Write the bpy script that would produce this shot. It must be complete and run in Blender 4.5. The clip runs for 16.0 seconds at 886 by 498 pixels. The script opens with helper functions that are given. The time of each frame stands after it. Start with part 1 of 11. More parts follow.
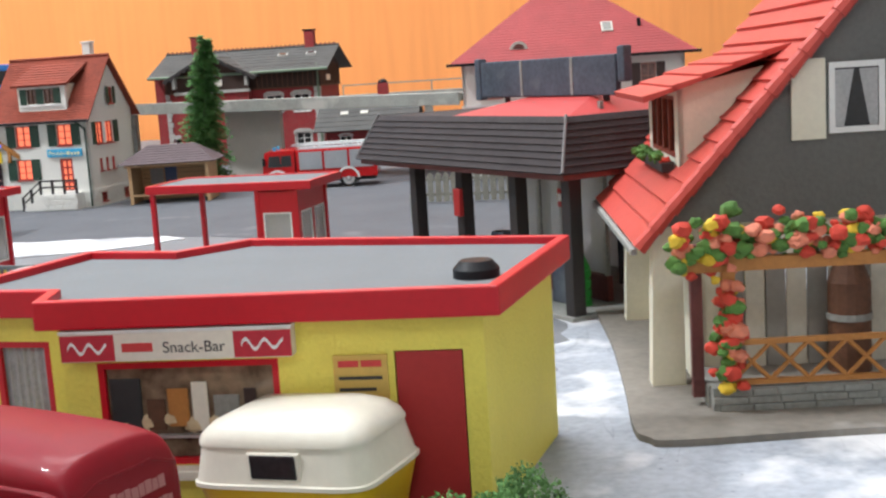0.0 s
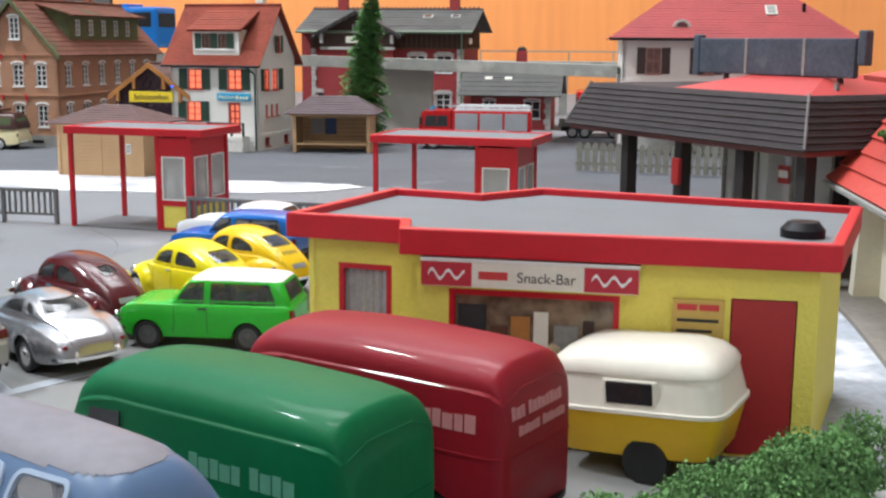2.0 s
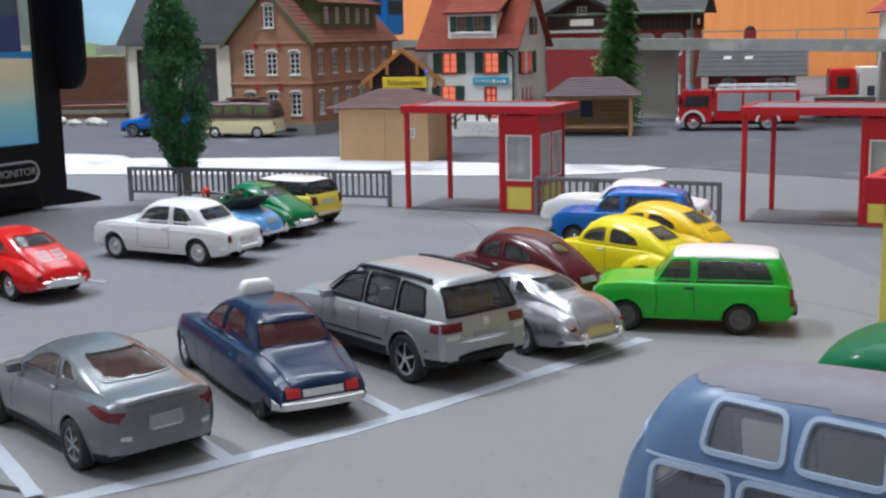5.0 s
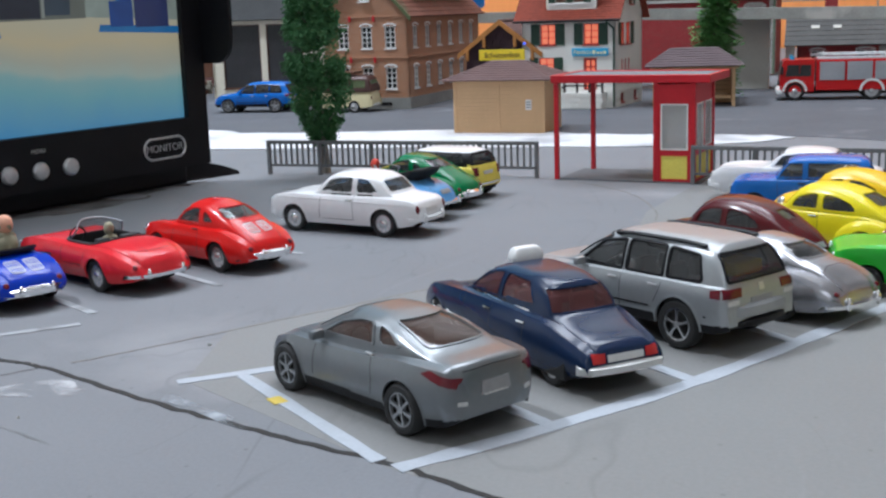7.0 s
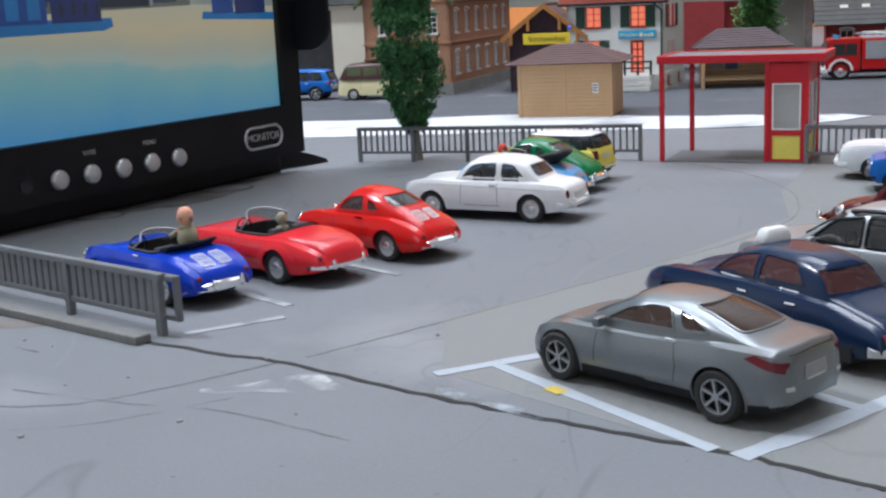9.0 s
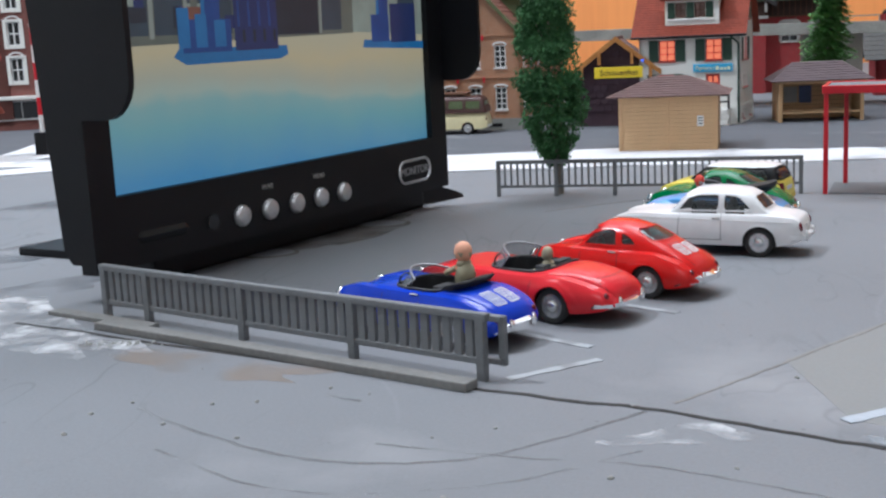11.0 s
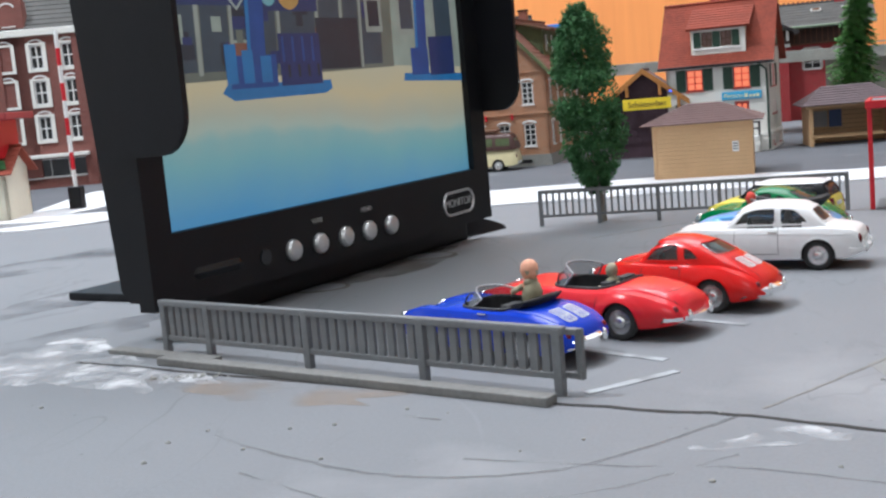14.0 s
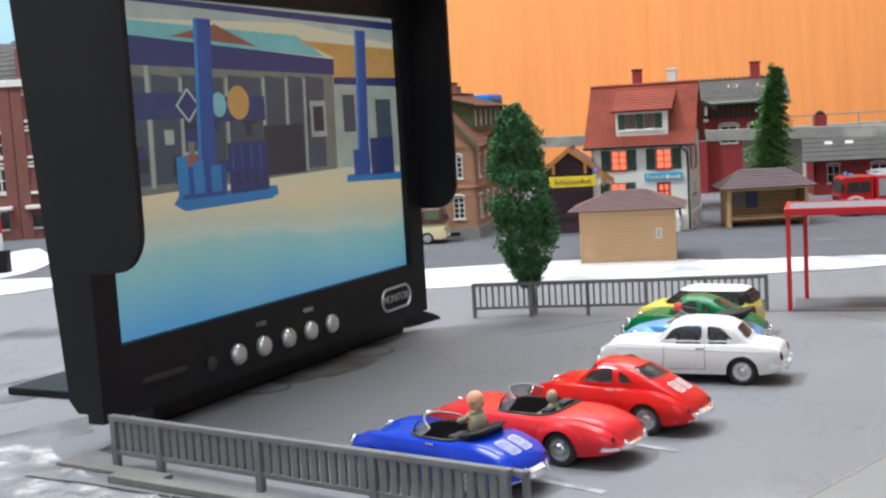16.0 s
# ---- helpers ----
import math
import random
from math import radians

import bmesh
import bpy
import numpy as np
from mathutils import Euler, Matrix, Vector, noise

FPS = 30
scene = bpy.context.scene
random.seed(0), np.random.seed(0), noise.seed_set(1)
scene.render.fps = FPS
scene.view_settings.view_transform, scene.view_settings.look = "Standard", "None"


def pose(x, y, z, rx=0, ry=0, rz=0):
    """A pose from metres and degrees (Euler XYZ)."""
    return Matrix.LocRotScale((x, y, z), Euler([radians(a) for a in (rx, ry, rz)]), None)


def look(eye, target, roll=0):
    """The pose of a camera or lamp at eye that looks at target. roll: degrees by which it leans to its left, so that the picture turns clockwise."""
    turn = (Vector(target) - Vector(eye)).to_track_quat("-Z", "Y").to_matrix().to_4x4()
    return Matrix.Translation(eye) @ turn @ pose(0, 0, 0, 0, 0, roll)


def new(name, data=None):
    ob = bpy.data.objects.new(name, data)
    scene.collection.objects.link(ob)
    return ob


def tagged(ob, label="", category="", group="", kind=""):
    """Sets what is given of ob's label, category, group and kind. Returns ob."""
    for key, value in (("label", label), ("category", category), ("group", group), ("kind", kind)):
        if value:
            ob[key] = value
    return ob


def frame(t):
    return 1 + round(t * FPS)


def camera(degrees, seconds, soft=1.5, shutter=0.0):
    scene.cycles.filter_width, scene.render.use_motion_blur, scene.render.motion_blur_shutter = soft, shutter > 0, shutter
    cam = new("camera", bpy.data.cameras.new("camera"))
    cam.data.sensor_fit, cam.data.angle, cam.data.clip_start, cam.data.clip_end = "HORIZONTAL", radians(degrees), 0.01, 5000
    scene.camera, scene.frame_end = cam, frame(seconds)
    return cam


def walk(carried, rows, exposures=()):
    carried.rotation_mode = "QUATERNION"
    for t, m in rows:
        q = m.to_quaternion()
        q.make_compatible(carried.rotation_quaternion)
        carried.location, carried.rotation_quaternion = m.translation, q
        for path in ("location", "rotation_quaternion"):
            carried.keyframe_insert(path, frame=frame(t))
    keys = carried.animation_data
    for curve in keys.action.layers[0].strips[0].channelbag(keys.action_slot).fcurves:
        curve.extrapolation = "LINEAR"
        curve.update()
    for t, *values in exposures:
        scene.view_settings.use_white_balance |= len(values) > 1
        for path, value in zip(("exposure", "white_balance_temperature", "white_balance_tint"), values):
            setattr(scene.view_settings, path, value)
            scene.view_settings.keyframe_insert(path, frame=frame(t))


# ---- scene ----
from mathutils.bvhtree import BVHTree

# All lengths below are centimetres of the model; CM turns them into metres.
CM = 0.01
cam = camera(41.3, 16.0, soft=2.4)


def ahead(yaw, pitch):
    a, b = radians(yaw), radians(pitch)
    return Vector((-math.sin(a) * math.cos(b), math.cos(a) * math.cos(b), math.sin(b)))


# seconds, eye in cm, yaw, pitch, roll in degrees
PATH = [
    (0, -0.00, -0.00, 6.93, -0.28, -8.65, -3.62),
    (0.5, -1.03, -0.32, 6.60, 2.55, -9.07, -2.42),
    (1, -1.90, -0.71, 6.45, 2.75, -9.51, -0.46),
    (1.5, -2.77, -1.43, 6.64, 2.55, -9.87, 0.30),
    (2, -4.37, -1.81, 6.91, 3.54, -10.01, 0.35),
    (2.5, -5.41, -1.47, 7.15, 3.90, -9.90, 0.13),
    (3, -7.19, -1.13, 7.34, 4.87, -9.83, -0.32),
    (3.5, -8.67, -1.03, 7.13, 6.05, -9.90, -0.30),
    (4, -10.38, -0.71, 6.97, 7.68, -10.03, -0.46),
    (4.5, -11.34, -0.61, 6.85, 9.27, -10.31, -0.93),
    (5, -12.05, -0.72, 6.21, 10.38, -10.31, -1.15),
    (5.2, -11.99, -1.42, 6.47, 11.01, -10.60, -1.32),
    (7.3, -16.61, -1.49, 5.93, 11.86, -11.46, -1.88),
    (7.5, -16.59, -1.60, 5.81, 11.78, -11.50, -1.83),
    (8, -17.94, -1.70, 6.06, 11.40, -11.72, -1.81),
    (8.5, -19.30, -1.69, 6.18, 11.01, -11.86, -2.04),
    (9, -21.30, -1.85, 6.17, 10.34, -12.10, -2.71),
    (9.5, -24.48, -2.25, 6.52, 9.15, -12.21, -3.08),
    (9.7, -25.15, -2.40, 6.65, 9.39, -12.14, -3.22),
    (11.8, -29.16, -0.63, 5.51, 7.24, -8.76, -2.91),
    (12, -29.08, -0.63, 5.35, 7.40, -8.50, -3.38),
    (12.5, -29.31, -0.83, 4.78, 7.65, -8.64, -3.73),
    (13, -29.16, -0.52, 5.01, 8.16, -8.73, -4.58),
    (13.5, -29.02, -0.45, 5.59, 8.75, -8.45, -4.83),
    (14, -29.35, -1.23, 5.55, 9.06, -7.90, -5.08),
    (14.5, -29.57, -1.27, 6.24, 8.97, -7.52, -4.78),
    (15, -29.90, -1.39, 6.99, 8.58, -6.90, -4.33),
    (15.5, -28.71, -2.82, 7.30, 7.86, -6.61, -3.87),
    (16, -29.79, -2.14, 7.63, 4.86, -6.22, -3.44),
]
ROWS = []
for t, x, y, z, yaw, pitch, roll in PATH:
    eye = Vector((x, y, z)) * CM
    ROWS.append((t, look(eye, eye + ahead(yaw, pitch), roll)))
walk(cam, ROWS, [(0, -0.08, 6300, 10), (1.5, -0.1, 6250, 10), (3.5, -0.34, 6050, 10), (5, -0.6, 5900, 10), (8, -0.56, 5800, 10), (12.5, -0.5, 5920, 10), (14.5, -0.24, 6080, 10), (16, -0.2, 6220, 10)])

# ---- light: a closed room with six unseen area lamps ----
world = bpy.data.worlds.new("room_air")
world.use_nodes = True
world.node_tree.nodes["Background"].inputs[0].default_value = (0.9, 0.95, 1.0, 1)
world.node_tree.nodes["Background"].inputs[1].default_value = 0.15
scene.world = world


def area_lamp(x, y, z, sx, sy, watts, colour):
    data = bpy.data.lights.new("unseen_lamp", "AREA")
    data.shape, data.size, data.size_y = "RECTANGLE", sx * CM, sy * CM
    data.energy, data.color = watts, colour
    ob = new("unseen_lamp", data)
    ob.matrix_world = pose(x * CM, y * CM, z * CM)
    return ob


# Unseen lamps: the left one follows the shadows, the others add fill.
area_lamp(-10, -150, 142, 60, 24, 9.5, (0.97, 0.985, 1.0))
area_lamp(-112, 34, 147, 14, 14, 30, (0.97, 0.985, 1.0))
area_lamp(-8, 8, 148, 40, 40, 2.4, (0.97, 0.985, 1.0))
area_lamp(-8, 110, 148, 60, 40, 14, (0.97, 0.985, 1.0))
area_lamp(-60, 95, 148, 60, 40, 9.5, (0.97, 0.985, 1.0))
area_lamp(-20, 44, 148, 60, 16, 7.5, (0.97, 0.985, 1.0))

# ---- materials ----
def mat(name, colour, rough=0.5, metal=0.0, vary=0.12, grain=900.0, stain=90.0, bump=0.0, coat=0.0, wear=None, spec=0.5):
    """A surface with fine grain and larger stains; grain and stain are repeats per metre."""
    m = bpy.data.materials.new(name)
    m.use_nodes = True
    nt = m.node_tree
    bsdf = nt.nodes["Principled BSDF"]
    bsdf.inputs["Roughness"].default_value = rough
    bsdf.inputs["Metallic"].default_value = metal
    bsdf.inputs["Coat Weight"].default_value = coat
    bsdf.inputs["Coat Roughness"].default_value = 0.06
    bsdf.inputs["Specular IOR Level"].default_value = spec
    tex = nt.nodes.new("ShaderNodeTexCoord")
    fine, wide = nt.nodes.new("ShaderNodeTexNoise"), nt.nodes.new("ShaderNodeTexNoise")
    fine.inputs["Scale"].default_value, wide.inputs["Scale"].default_value = grain, stain
    fine.inputs["Detail"].default_value, wide.inputs["Detail"].default_value = 4, 5
    for n in (fine, wide):
        nt.links.new(tex.outputs["Object"], n.inputs["Vector"])
    mix = nt.nodes.new("ShaderNodeMix")
    mix.data_type = "RGBA"
    dark = [c * (1 - vary) for c in colour]
    light = [min(1, c * (1 + vary)) for c in colour]
    mix.inputs["A"].default_value, mix.inputs["B"].default_value = (*dark, 1), (*light, 1)
    add = nt.nodes.new("ShaderNodeMath")
    add.operation = "ADD"
    half = nt.nodes.new("ShaderNodeMath")
    half.operation, half.inputs[1].default_value = "MULTIPLY", 0.5
    nt.links.new(fine.outputs["Fac"], add.inputs[0])
    nt.links.new(wide.outputs["Fac"], add.inputs[1])
    nt.links.new(add.outputs[0], half.inputs[0])
    ramp = nt.nodes.new("ShaderNodeMapRange")
    ramp.inputs["From Min"].default_value, ramp.inputs["From Max"].default_value = 0.3, 0.7
    nt.links.new(half.outputs[0], ramp.inputs["Value"])
    nt.links.new(ramp.outputs[0], mix.inputs["Factor"])
    out = mix.outputs["Result"]
    if wear:
        spot = nt.nodes.new("ShaderNodeTexNoise")
        spot.inputs["Scale"].default_value, spot.inputs["Detail"].default_value = stain * 0.6, 8
        nt.links.new(tex.outputs["Object"], spot.inputs["Vector"])
        cut = nt.nodes.new("ShaderNodeMapRange")
        cut.inputs["From Min"].default_value, cut.inputs["From Max"].default_value = wear[1], wear[1] + 0.12
        nt.links.new(spot.outputs["Fac"], cut.inputs["Value"])
        over = nt.nodes.new("ShaderNodeMix")
        over.data_type = "RGBA"
        over.inputs["B"].default_value = (*wear[0], 1)
        nt.links.new(out, over.inputs["A"])
        nt.links.new(cut.outputs[0], over.inputs["Factor"])
        out = over.outputs["Result"]
    nt.links.new(out, bsdf.inputs["Base Color"])
    if bump:
        b = nt.nodes.new("ShaderNodeBump")
        b.inputs["Strength"].default_value, b.inputs["Distance"].default_value = bump, 0.0004
        nt.links.new(fine.outputs["Fac"], b.inputs["Height"])
        nt.links.new(b.outputs[0], bsdf.inputs["Normal"])
    return m


def brick_mat(name, colour, mortar, row=0.09, brick=0.25, bump=0.4):
    """Moulded brickwork; row and brick are centimetres. Runs along object x and z (or y and z)."""
    m = mat(name, colour, 0.75, vary=0.18, bump=0.0)
    nt = m.node_tree
    bsdf = nt.nodes["Principled BSDF"]
    base = bsdf.inputs["Base Color"].links[0].from_socket
    tex = nt.nodes["Texture Coordinate"]
    sep, com, su = nt.nodes.new("ShaderNodeSeparateXYZ"), nt.nodes.new("ShaderNodeCombineXYZ"), nt.nodes.new("ShaderNodeMath")
    nt.links.new(tex.outputs["Object"], sep.inputs[0])
    nt.links.new(sep.outputs["X"], su.inputs[0])
    nt.links.new(sep.outputs["Y"], su.inputs[1])
    nt.links.new(su.outputs[0], com.inputs["X"])
    nt.links.new(sep.outputs["Z"], com.inputs["Y"])
    br = nt.nodes.new("ShaderNodeTexBrick")
    br.inputs["Scale"].default_value = 1.0
    br.inputs["Brick Width"].default_value, br.inputs["Row Height"].default_value = brick * CM, row * CM
    br.inputs["Mortar Size"].default_value = 0.010 * CM
    br.inputs["Mortar"].default_value = (*mortar, 1)
    nt.links.new(com.outputs[0], br.inputs["Vector"])
    nt.links.new(base, br.inputs["Color1"])
    tint = nt.nodes.new("ShaderNodeHueSaturation")
    tint.inputs["Value"].default_value = 0.8
    nt.links.new(base, tint.inputs["Color"])
    nt.links.new(tint.outputs[0], br.inputs["Color2"])
    nt.links.new(br.outputs["Color"], bsdf.inputs["Base Color"])
    b = nt.nodes.new("ShaderNodeBump")
    b.invert = True
    b.inputs["Strength"].default_value, b.inputs["Distance"].default_value = bump, 0.0002
    nt.links.new(br.outputs["Fac"], b.inputs["Height"])
    nt.links.new(b.outputs[0], bsdf.inputs["Normal"])
    return m


def glow(name, colour, strength):
    m = bpy.data.materials.new(name)
    m.use_nodes = True
    b = m.node_tree.nodes["Principled BSDF"]
    b.inputs["Base Color"].default_value = (*colour, 1)
    b.inputs["Emission Color"].default_value = (*colour, 1)
    b.inputs["Emission Strength"].default_value = strength
    b.inputs["Roughness"].default_value = 0.3
    return m


def clear(name, colour, alpha, rough=0.05):
    m = mat(name, colour, rough, vary=0.05)
    m.node_tree.nodes["Principled BSDF"].inputs["Alpha"].default_value = alpha
    return m


def paint(name, colour, rough=0.22):
    return mat(name, colour, rough, vary=0.05, grain=600, stain=60, coat=0.06, spec=0.35)


M = {
    "board": mat("grey_painted_board", (0.186, 0.191, 0.203), 0.75, vary=0.09, grain=1500, stain=16, bump=0.15, wear=((0.29, 0.29, 0.30), 0.6)),
    "lot": mat("car_park_paint", (0.22, 0.22, 0.214), 0.75, vary=0.07, grain=1200, stain=18, bump=0.1),
    "asphalt": mat("road_paint", (0.095, 0.1, 0.112), 0.85, vary=0.16, grain=900, stain=30, bump=0.2, wear=((0.24, 0.24, 0.25), 0.63)),
    "snow": mat("white_plaster", (0.64, 0.64, 0.655), 0.9, vary=0.12, grain=500, stain=40, bump=0.5, wear=((0.38, 0.385, 0.40), 0.54)),
    "dirty": mat("worn_plaster_ground", (0.36, 0.385, 0.43), 0.9, vary=0.25, grain=500, stain=60, bump=0.4, wear=((0.75, 0.75, 0.76), 0.5)),
    "line": mat("parking_line_paint", (0.41, 0.44, 0.48), 0.8, vary=0.1, grain=1500, stain=150, wear=((0.5, 0.5, 0.49), 0.66)),
    "crack": mat("board_joint", (0.03, 0.028, 0.026), 0.95),
    "wire": mat("buried_wire_scar", (0.2, 0.19, 0.18), 0.95, vary=0.3),
    "orange": mat("orange_paper", (0.95, 0.35, 0.10), 0.75, vary=0.09, grain=110, stain=9),
    "room": mat("white_room_wall", (0.78, 0.77, 0.74), 0.9, vary=0.03, stain=3),
    "sky": mat("painted_sky", (0.42, 0.66, 0.8), 0.9, vary=0.12, grain=20, stain=6),
    "hill": mat("painted_hills", (0.35, 0.45, 0.22), 0.9, vary=0.3, grain=60, stain=12),
    "red_plastic": mat("red_plastic", (0.58, 0.008, 0.02), 0.4, vary=0.08, stain=120),
    "roof_grey": mat("grey_flat_roof", (0.175, 0.19, 0.2), 0.8, vary=0.06, grain=1500, bump=0.2),
    "yellow_wall": mat("yellow_stucco", (0.86, 0.74, 0.13), 0.6, vary=0.06, grain=1300, stain=80, bump=0.7),
    "door_red": mat("dark_red_door", (0.42, 0.025, 0.025), 0.5, vary=0.08),
    "car_glass": clear("car_window", (0.05, 0.052, 0.052), 0.68, 0.08),
    "cabin": mat("grey_cabin_moulding", (0.16, 0.155, 0.145), 0.7, vary=0.2),
    "glass_dark": mat("dark_window", (0.03, 0.03, 0.032), 0.12, vary=0.3),
    "glass": clear("clear_pane", (0.75, 0.8, 0.8), 0.25),
    "curtain": mat("curtain", (0.42, 0.42, 0.42), 0.9, vary=0.25, grain=1200),
    "white_wall": mat("white_render", (0.80, 0.79, 0.74), 0.8, vary=0.05, grain=900, stain=50, bump=0.3),
    "cream_wall": mat("cream_render", (0.78, 0.74, 0.60), 0.8, vary=0.07, grain=900, stain=40, bump=0.3),
    "roof_tile": mat("red_brown_tiles", (0.23, 0.045, 0.024), 0.9, vary=0.35, grain=700, stain=70, bump=0.4),
    "tile_red": mat("bright_red_tiles", (0.52, 0.06, 0.042), 0.55, vary=0.12, grain=600, stain=80, bump=0.2),
    "roof_red": mat("crimson_tiles", (0.34, 0.045, 0.045), 0.7, vary=0.2, grain=700, stain=60, bump=0.4),
    "mossy_tile": mat("mossy_brown_tiles", (0.14, 0.048, 0.028), 0.88, vary=0.35, grain=700, stain=70, bump=0.4, wear=((0.075, 0.075, 0.03), 0.56)),
    "slate": mat("dark_slate", (0.082, 0.08, 0.076), 0.9, vary=0.3, grain=800, stain=60, bump=0.4),
    "slate_dark": mat("black_slate", (0.04, 0.042, 0.043), 0.9, vary=0.3, grain=800, stain=60, bump=0.4),
    "canopy_tile": mat("grey_brown_shingle", (0.042, 0.033, 0.034), 0.9, vary=0.3, grain=800, stain=70, bump=0.3),
    "black_wood": mat("black_timber", (0.025, 0.02, 0.02), 0.6, vary=0.2),
    "brown": mat("brown_timber", (0.12, 0.05, 0.025), 0.7, vary=0.3, bump=0.3),
    "ochre": mat("ochre_timber", (0.45, 0.19, 0.045), 0.65, vary=0.2, bump=0.2),
    "tan": mat("tan_boards", (0.62, 0.40, 0.21), 0.6, vary=0.08, bump=0.15),
    "kiosk_roof": mat("brown_shingle", (0.125, 0.07, 0.065), 0.75, vary=0.25, bump=0.4),
    "shelter_roof": mat("purple_grey_shingle", (0.105, 0.075, 0.08), 0.8, vary=0.3, bump=0.4),
    "brick_or": brick_mat("orange_brick", (0.44, 0.19, 0.09), (0.45, 0.34, 0.25)),
    "brick_red": brick_mat("red_brick", (0.37, 0.024, 0.03), (0.24, 0.07, 0.06)),
    "brick_town": brick_mat("town_brick", (0.23, 0.07, 0.055), (0.22, 0.12, 0.1)),
    "stone": mat("grey_stone", (0.28, 0.28, 0.26), 0.85, vary=0.25, bump=0.5),
    "concrete": mat("concrete_beam", (0.31, 0.315, 0.285), 0.85, vary=0.22, bump=0.3, wear=((0.46, 0.45, 0.41), 0.55)),
    "green_shutter": mat("dark_green_shutter", (0.015, 0.05, 0.03), 0.5),
    "brown_shutter": mat("dark_brown_shutter", (0.06, 0.035, 0.03), 0.5),
    "white_frame": mat("white_frame", (0.82, 0.82, 0.80), 0.5, vary=0.04),
    "lit": glow("lit_window", (1.0, 0.24, 0.12), 0.95),
    # Bars coloured red-brown for the red light that falls on them from behind.
    "lit_frame": mat("red_lit_window_bars", (0.45, 0.06, 0.045), 0.5),
    "sign_blue": mat("blue_sign", (0.05, 0.42, 0.72), 0.4),
    "sign_yellow": mat("yellow_sign", (0.9, 0.68, 0.03), 0.45),
    "sign_white": mat("cream_sign", (0.8, 0.76, 0.66), 0.45, vary=0.08),
    "sign_red": mat("crimson_sign", (0.5, 0.03, 0.05), 0.4),
    "ink": mat("dark_print", (0.03, 0.03, 0.03), 0.6),
    "soft_ink": mat("worn_dark_print", (0.09, 0.085, 0.08), 0.7),
    "white_ink": mat("white_print", (0.82, 0.82, 0.82), 0.6),
    "red_ink": mat("red_print", (0.6, 0.05, 0.05), 0.6),
    "fence": mat("grey_plastic_fence", (0.17, 0.175, 0.18), 0.6, vary=0.15, bump=0.15),
    "picket": mat("weathered_picket", (0.25, 0.24, 0.20), 0.8, vary=0.3, bump=0.4),
    "black": mat("black_plastic", (0.008, 0.008, 0.010), 0.5, vary=0.3, grain=2000, stain=60, bump=0.1, spec=0.25),
    "tyre": mat("rubber_tyre", (0.018, 0.018, 0.018), 0.75),
    "chrome": mat("chrome", (0.92, 0.92, 0.92), 0.07, 1.0, vary=0.03),
    "rim_grey": mat("grey_alloy_rim", (0.33, 0.34, 0.35), 0.4, 0.6),
    "hub_dark": mat("dark_hub", (0.1, 0.1, 0.1), 0.5),
    "steel": mat("silver_rim", (0.6, 0.6, 0.6), 0.35, 0.6),
    "under": mat("dark_underbody", (0.012, 0.012, 0.012), 0.8),
    "tail": mat("tail_light", (0.13, 0.004, 0.012), 0.25, coat=0.1),
    "plate_grey": mat("grey_number_plate", (0.3, 0.3, 0.3), 0.5),
    "bright_grey": mat("pale_bumper_lens", (0.6, 0.6, 0.58), 0.3),
    "tail_bright": mat("bright_tail_light", (0.5, 0.02, 0.02), 0.3, coat=0.3),
    "chrome_soft": mat("satin_chrome", (0.7, 0.7, 0.7), 0.25, 0.9),
    "plate": mat("number_plate", (0.6, 0.6, 0.58), 0.5),
    "leaf": mat("green_foam_leaf", (0.055, 0.165, 0.055), 0.85, vary=0.6, grain=500, stain=120),
    "leaf_light": mat("light_green_foam", (0.09, 0.2, 0.04), 0.85, vary=0.4, grain=500, stain=120),
    "needle": mat("fir_needles", (0.11, 0.26, 0.075), 0.85, vary=0.5, grain=500, stain=150),
    "bark": mat("bark", (0.3, 0.27, 0.23), 0.9, vary=0.3, bump=0.5),
    "flower_red": mat("red_blossom", (0.62, 0.06, 0.035), 0.8, vary=0.3, grain=500),
    "flower_pink": mat("salmon_blossom", (0.72, 0.23, 0.14), 0.8, vary=0.3, grain=500),
    "flower_yellow": mat("yellow_blossom", (0.75, 0.5, 0.04), 0.8, vary=0.25, grain=500),
    "gable": mat("grey_gable_shingle", (0.15, 0.15, 0.14), 0.8, vary=0.15, grain=900, bump=0.5),
    "pavement": mat("paving_stone", (0.216, 0.194, 0.166), 0.85, vary=0.2, grain=500, stain=60, bump=0.4, wear=((0.45, 0.43, 0.4), 0.6)),
    "doll": mat("painted_figure", (0.36, 0.33, 0.22), 0.7, vary=0.3, grain=400, stain=250),
    "doll_red": mat("figure_skin", (0.8, 0.4, 0.26), 0.7, vary=0.2, grain=400, stain=250),
    "seat": mat("dark_interior", (0.03, 0.03, 0.032), 0.7),
    "red_seat": mat("red_interior", (0.25, 0.05, 0.045), 0.6),
}
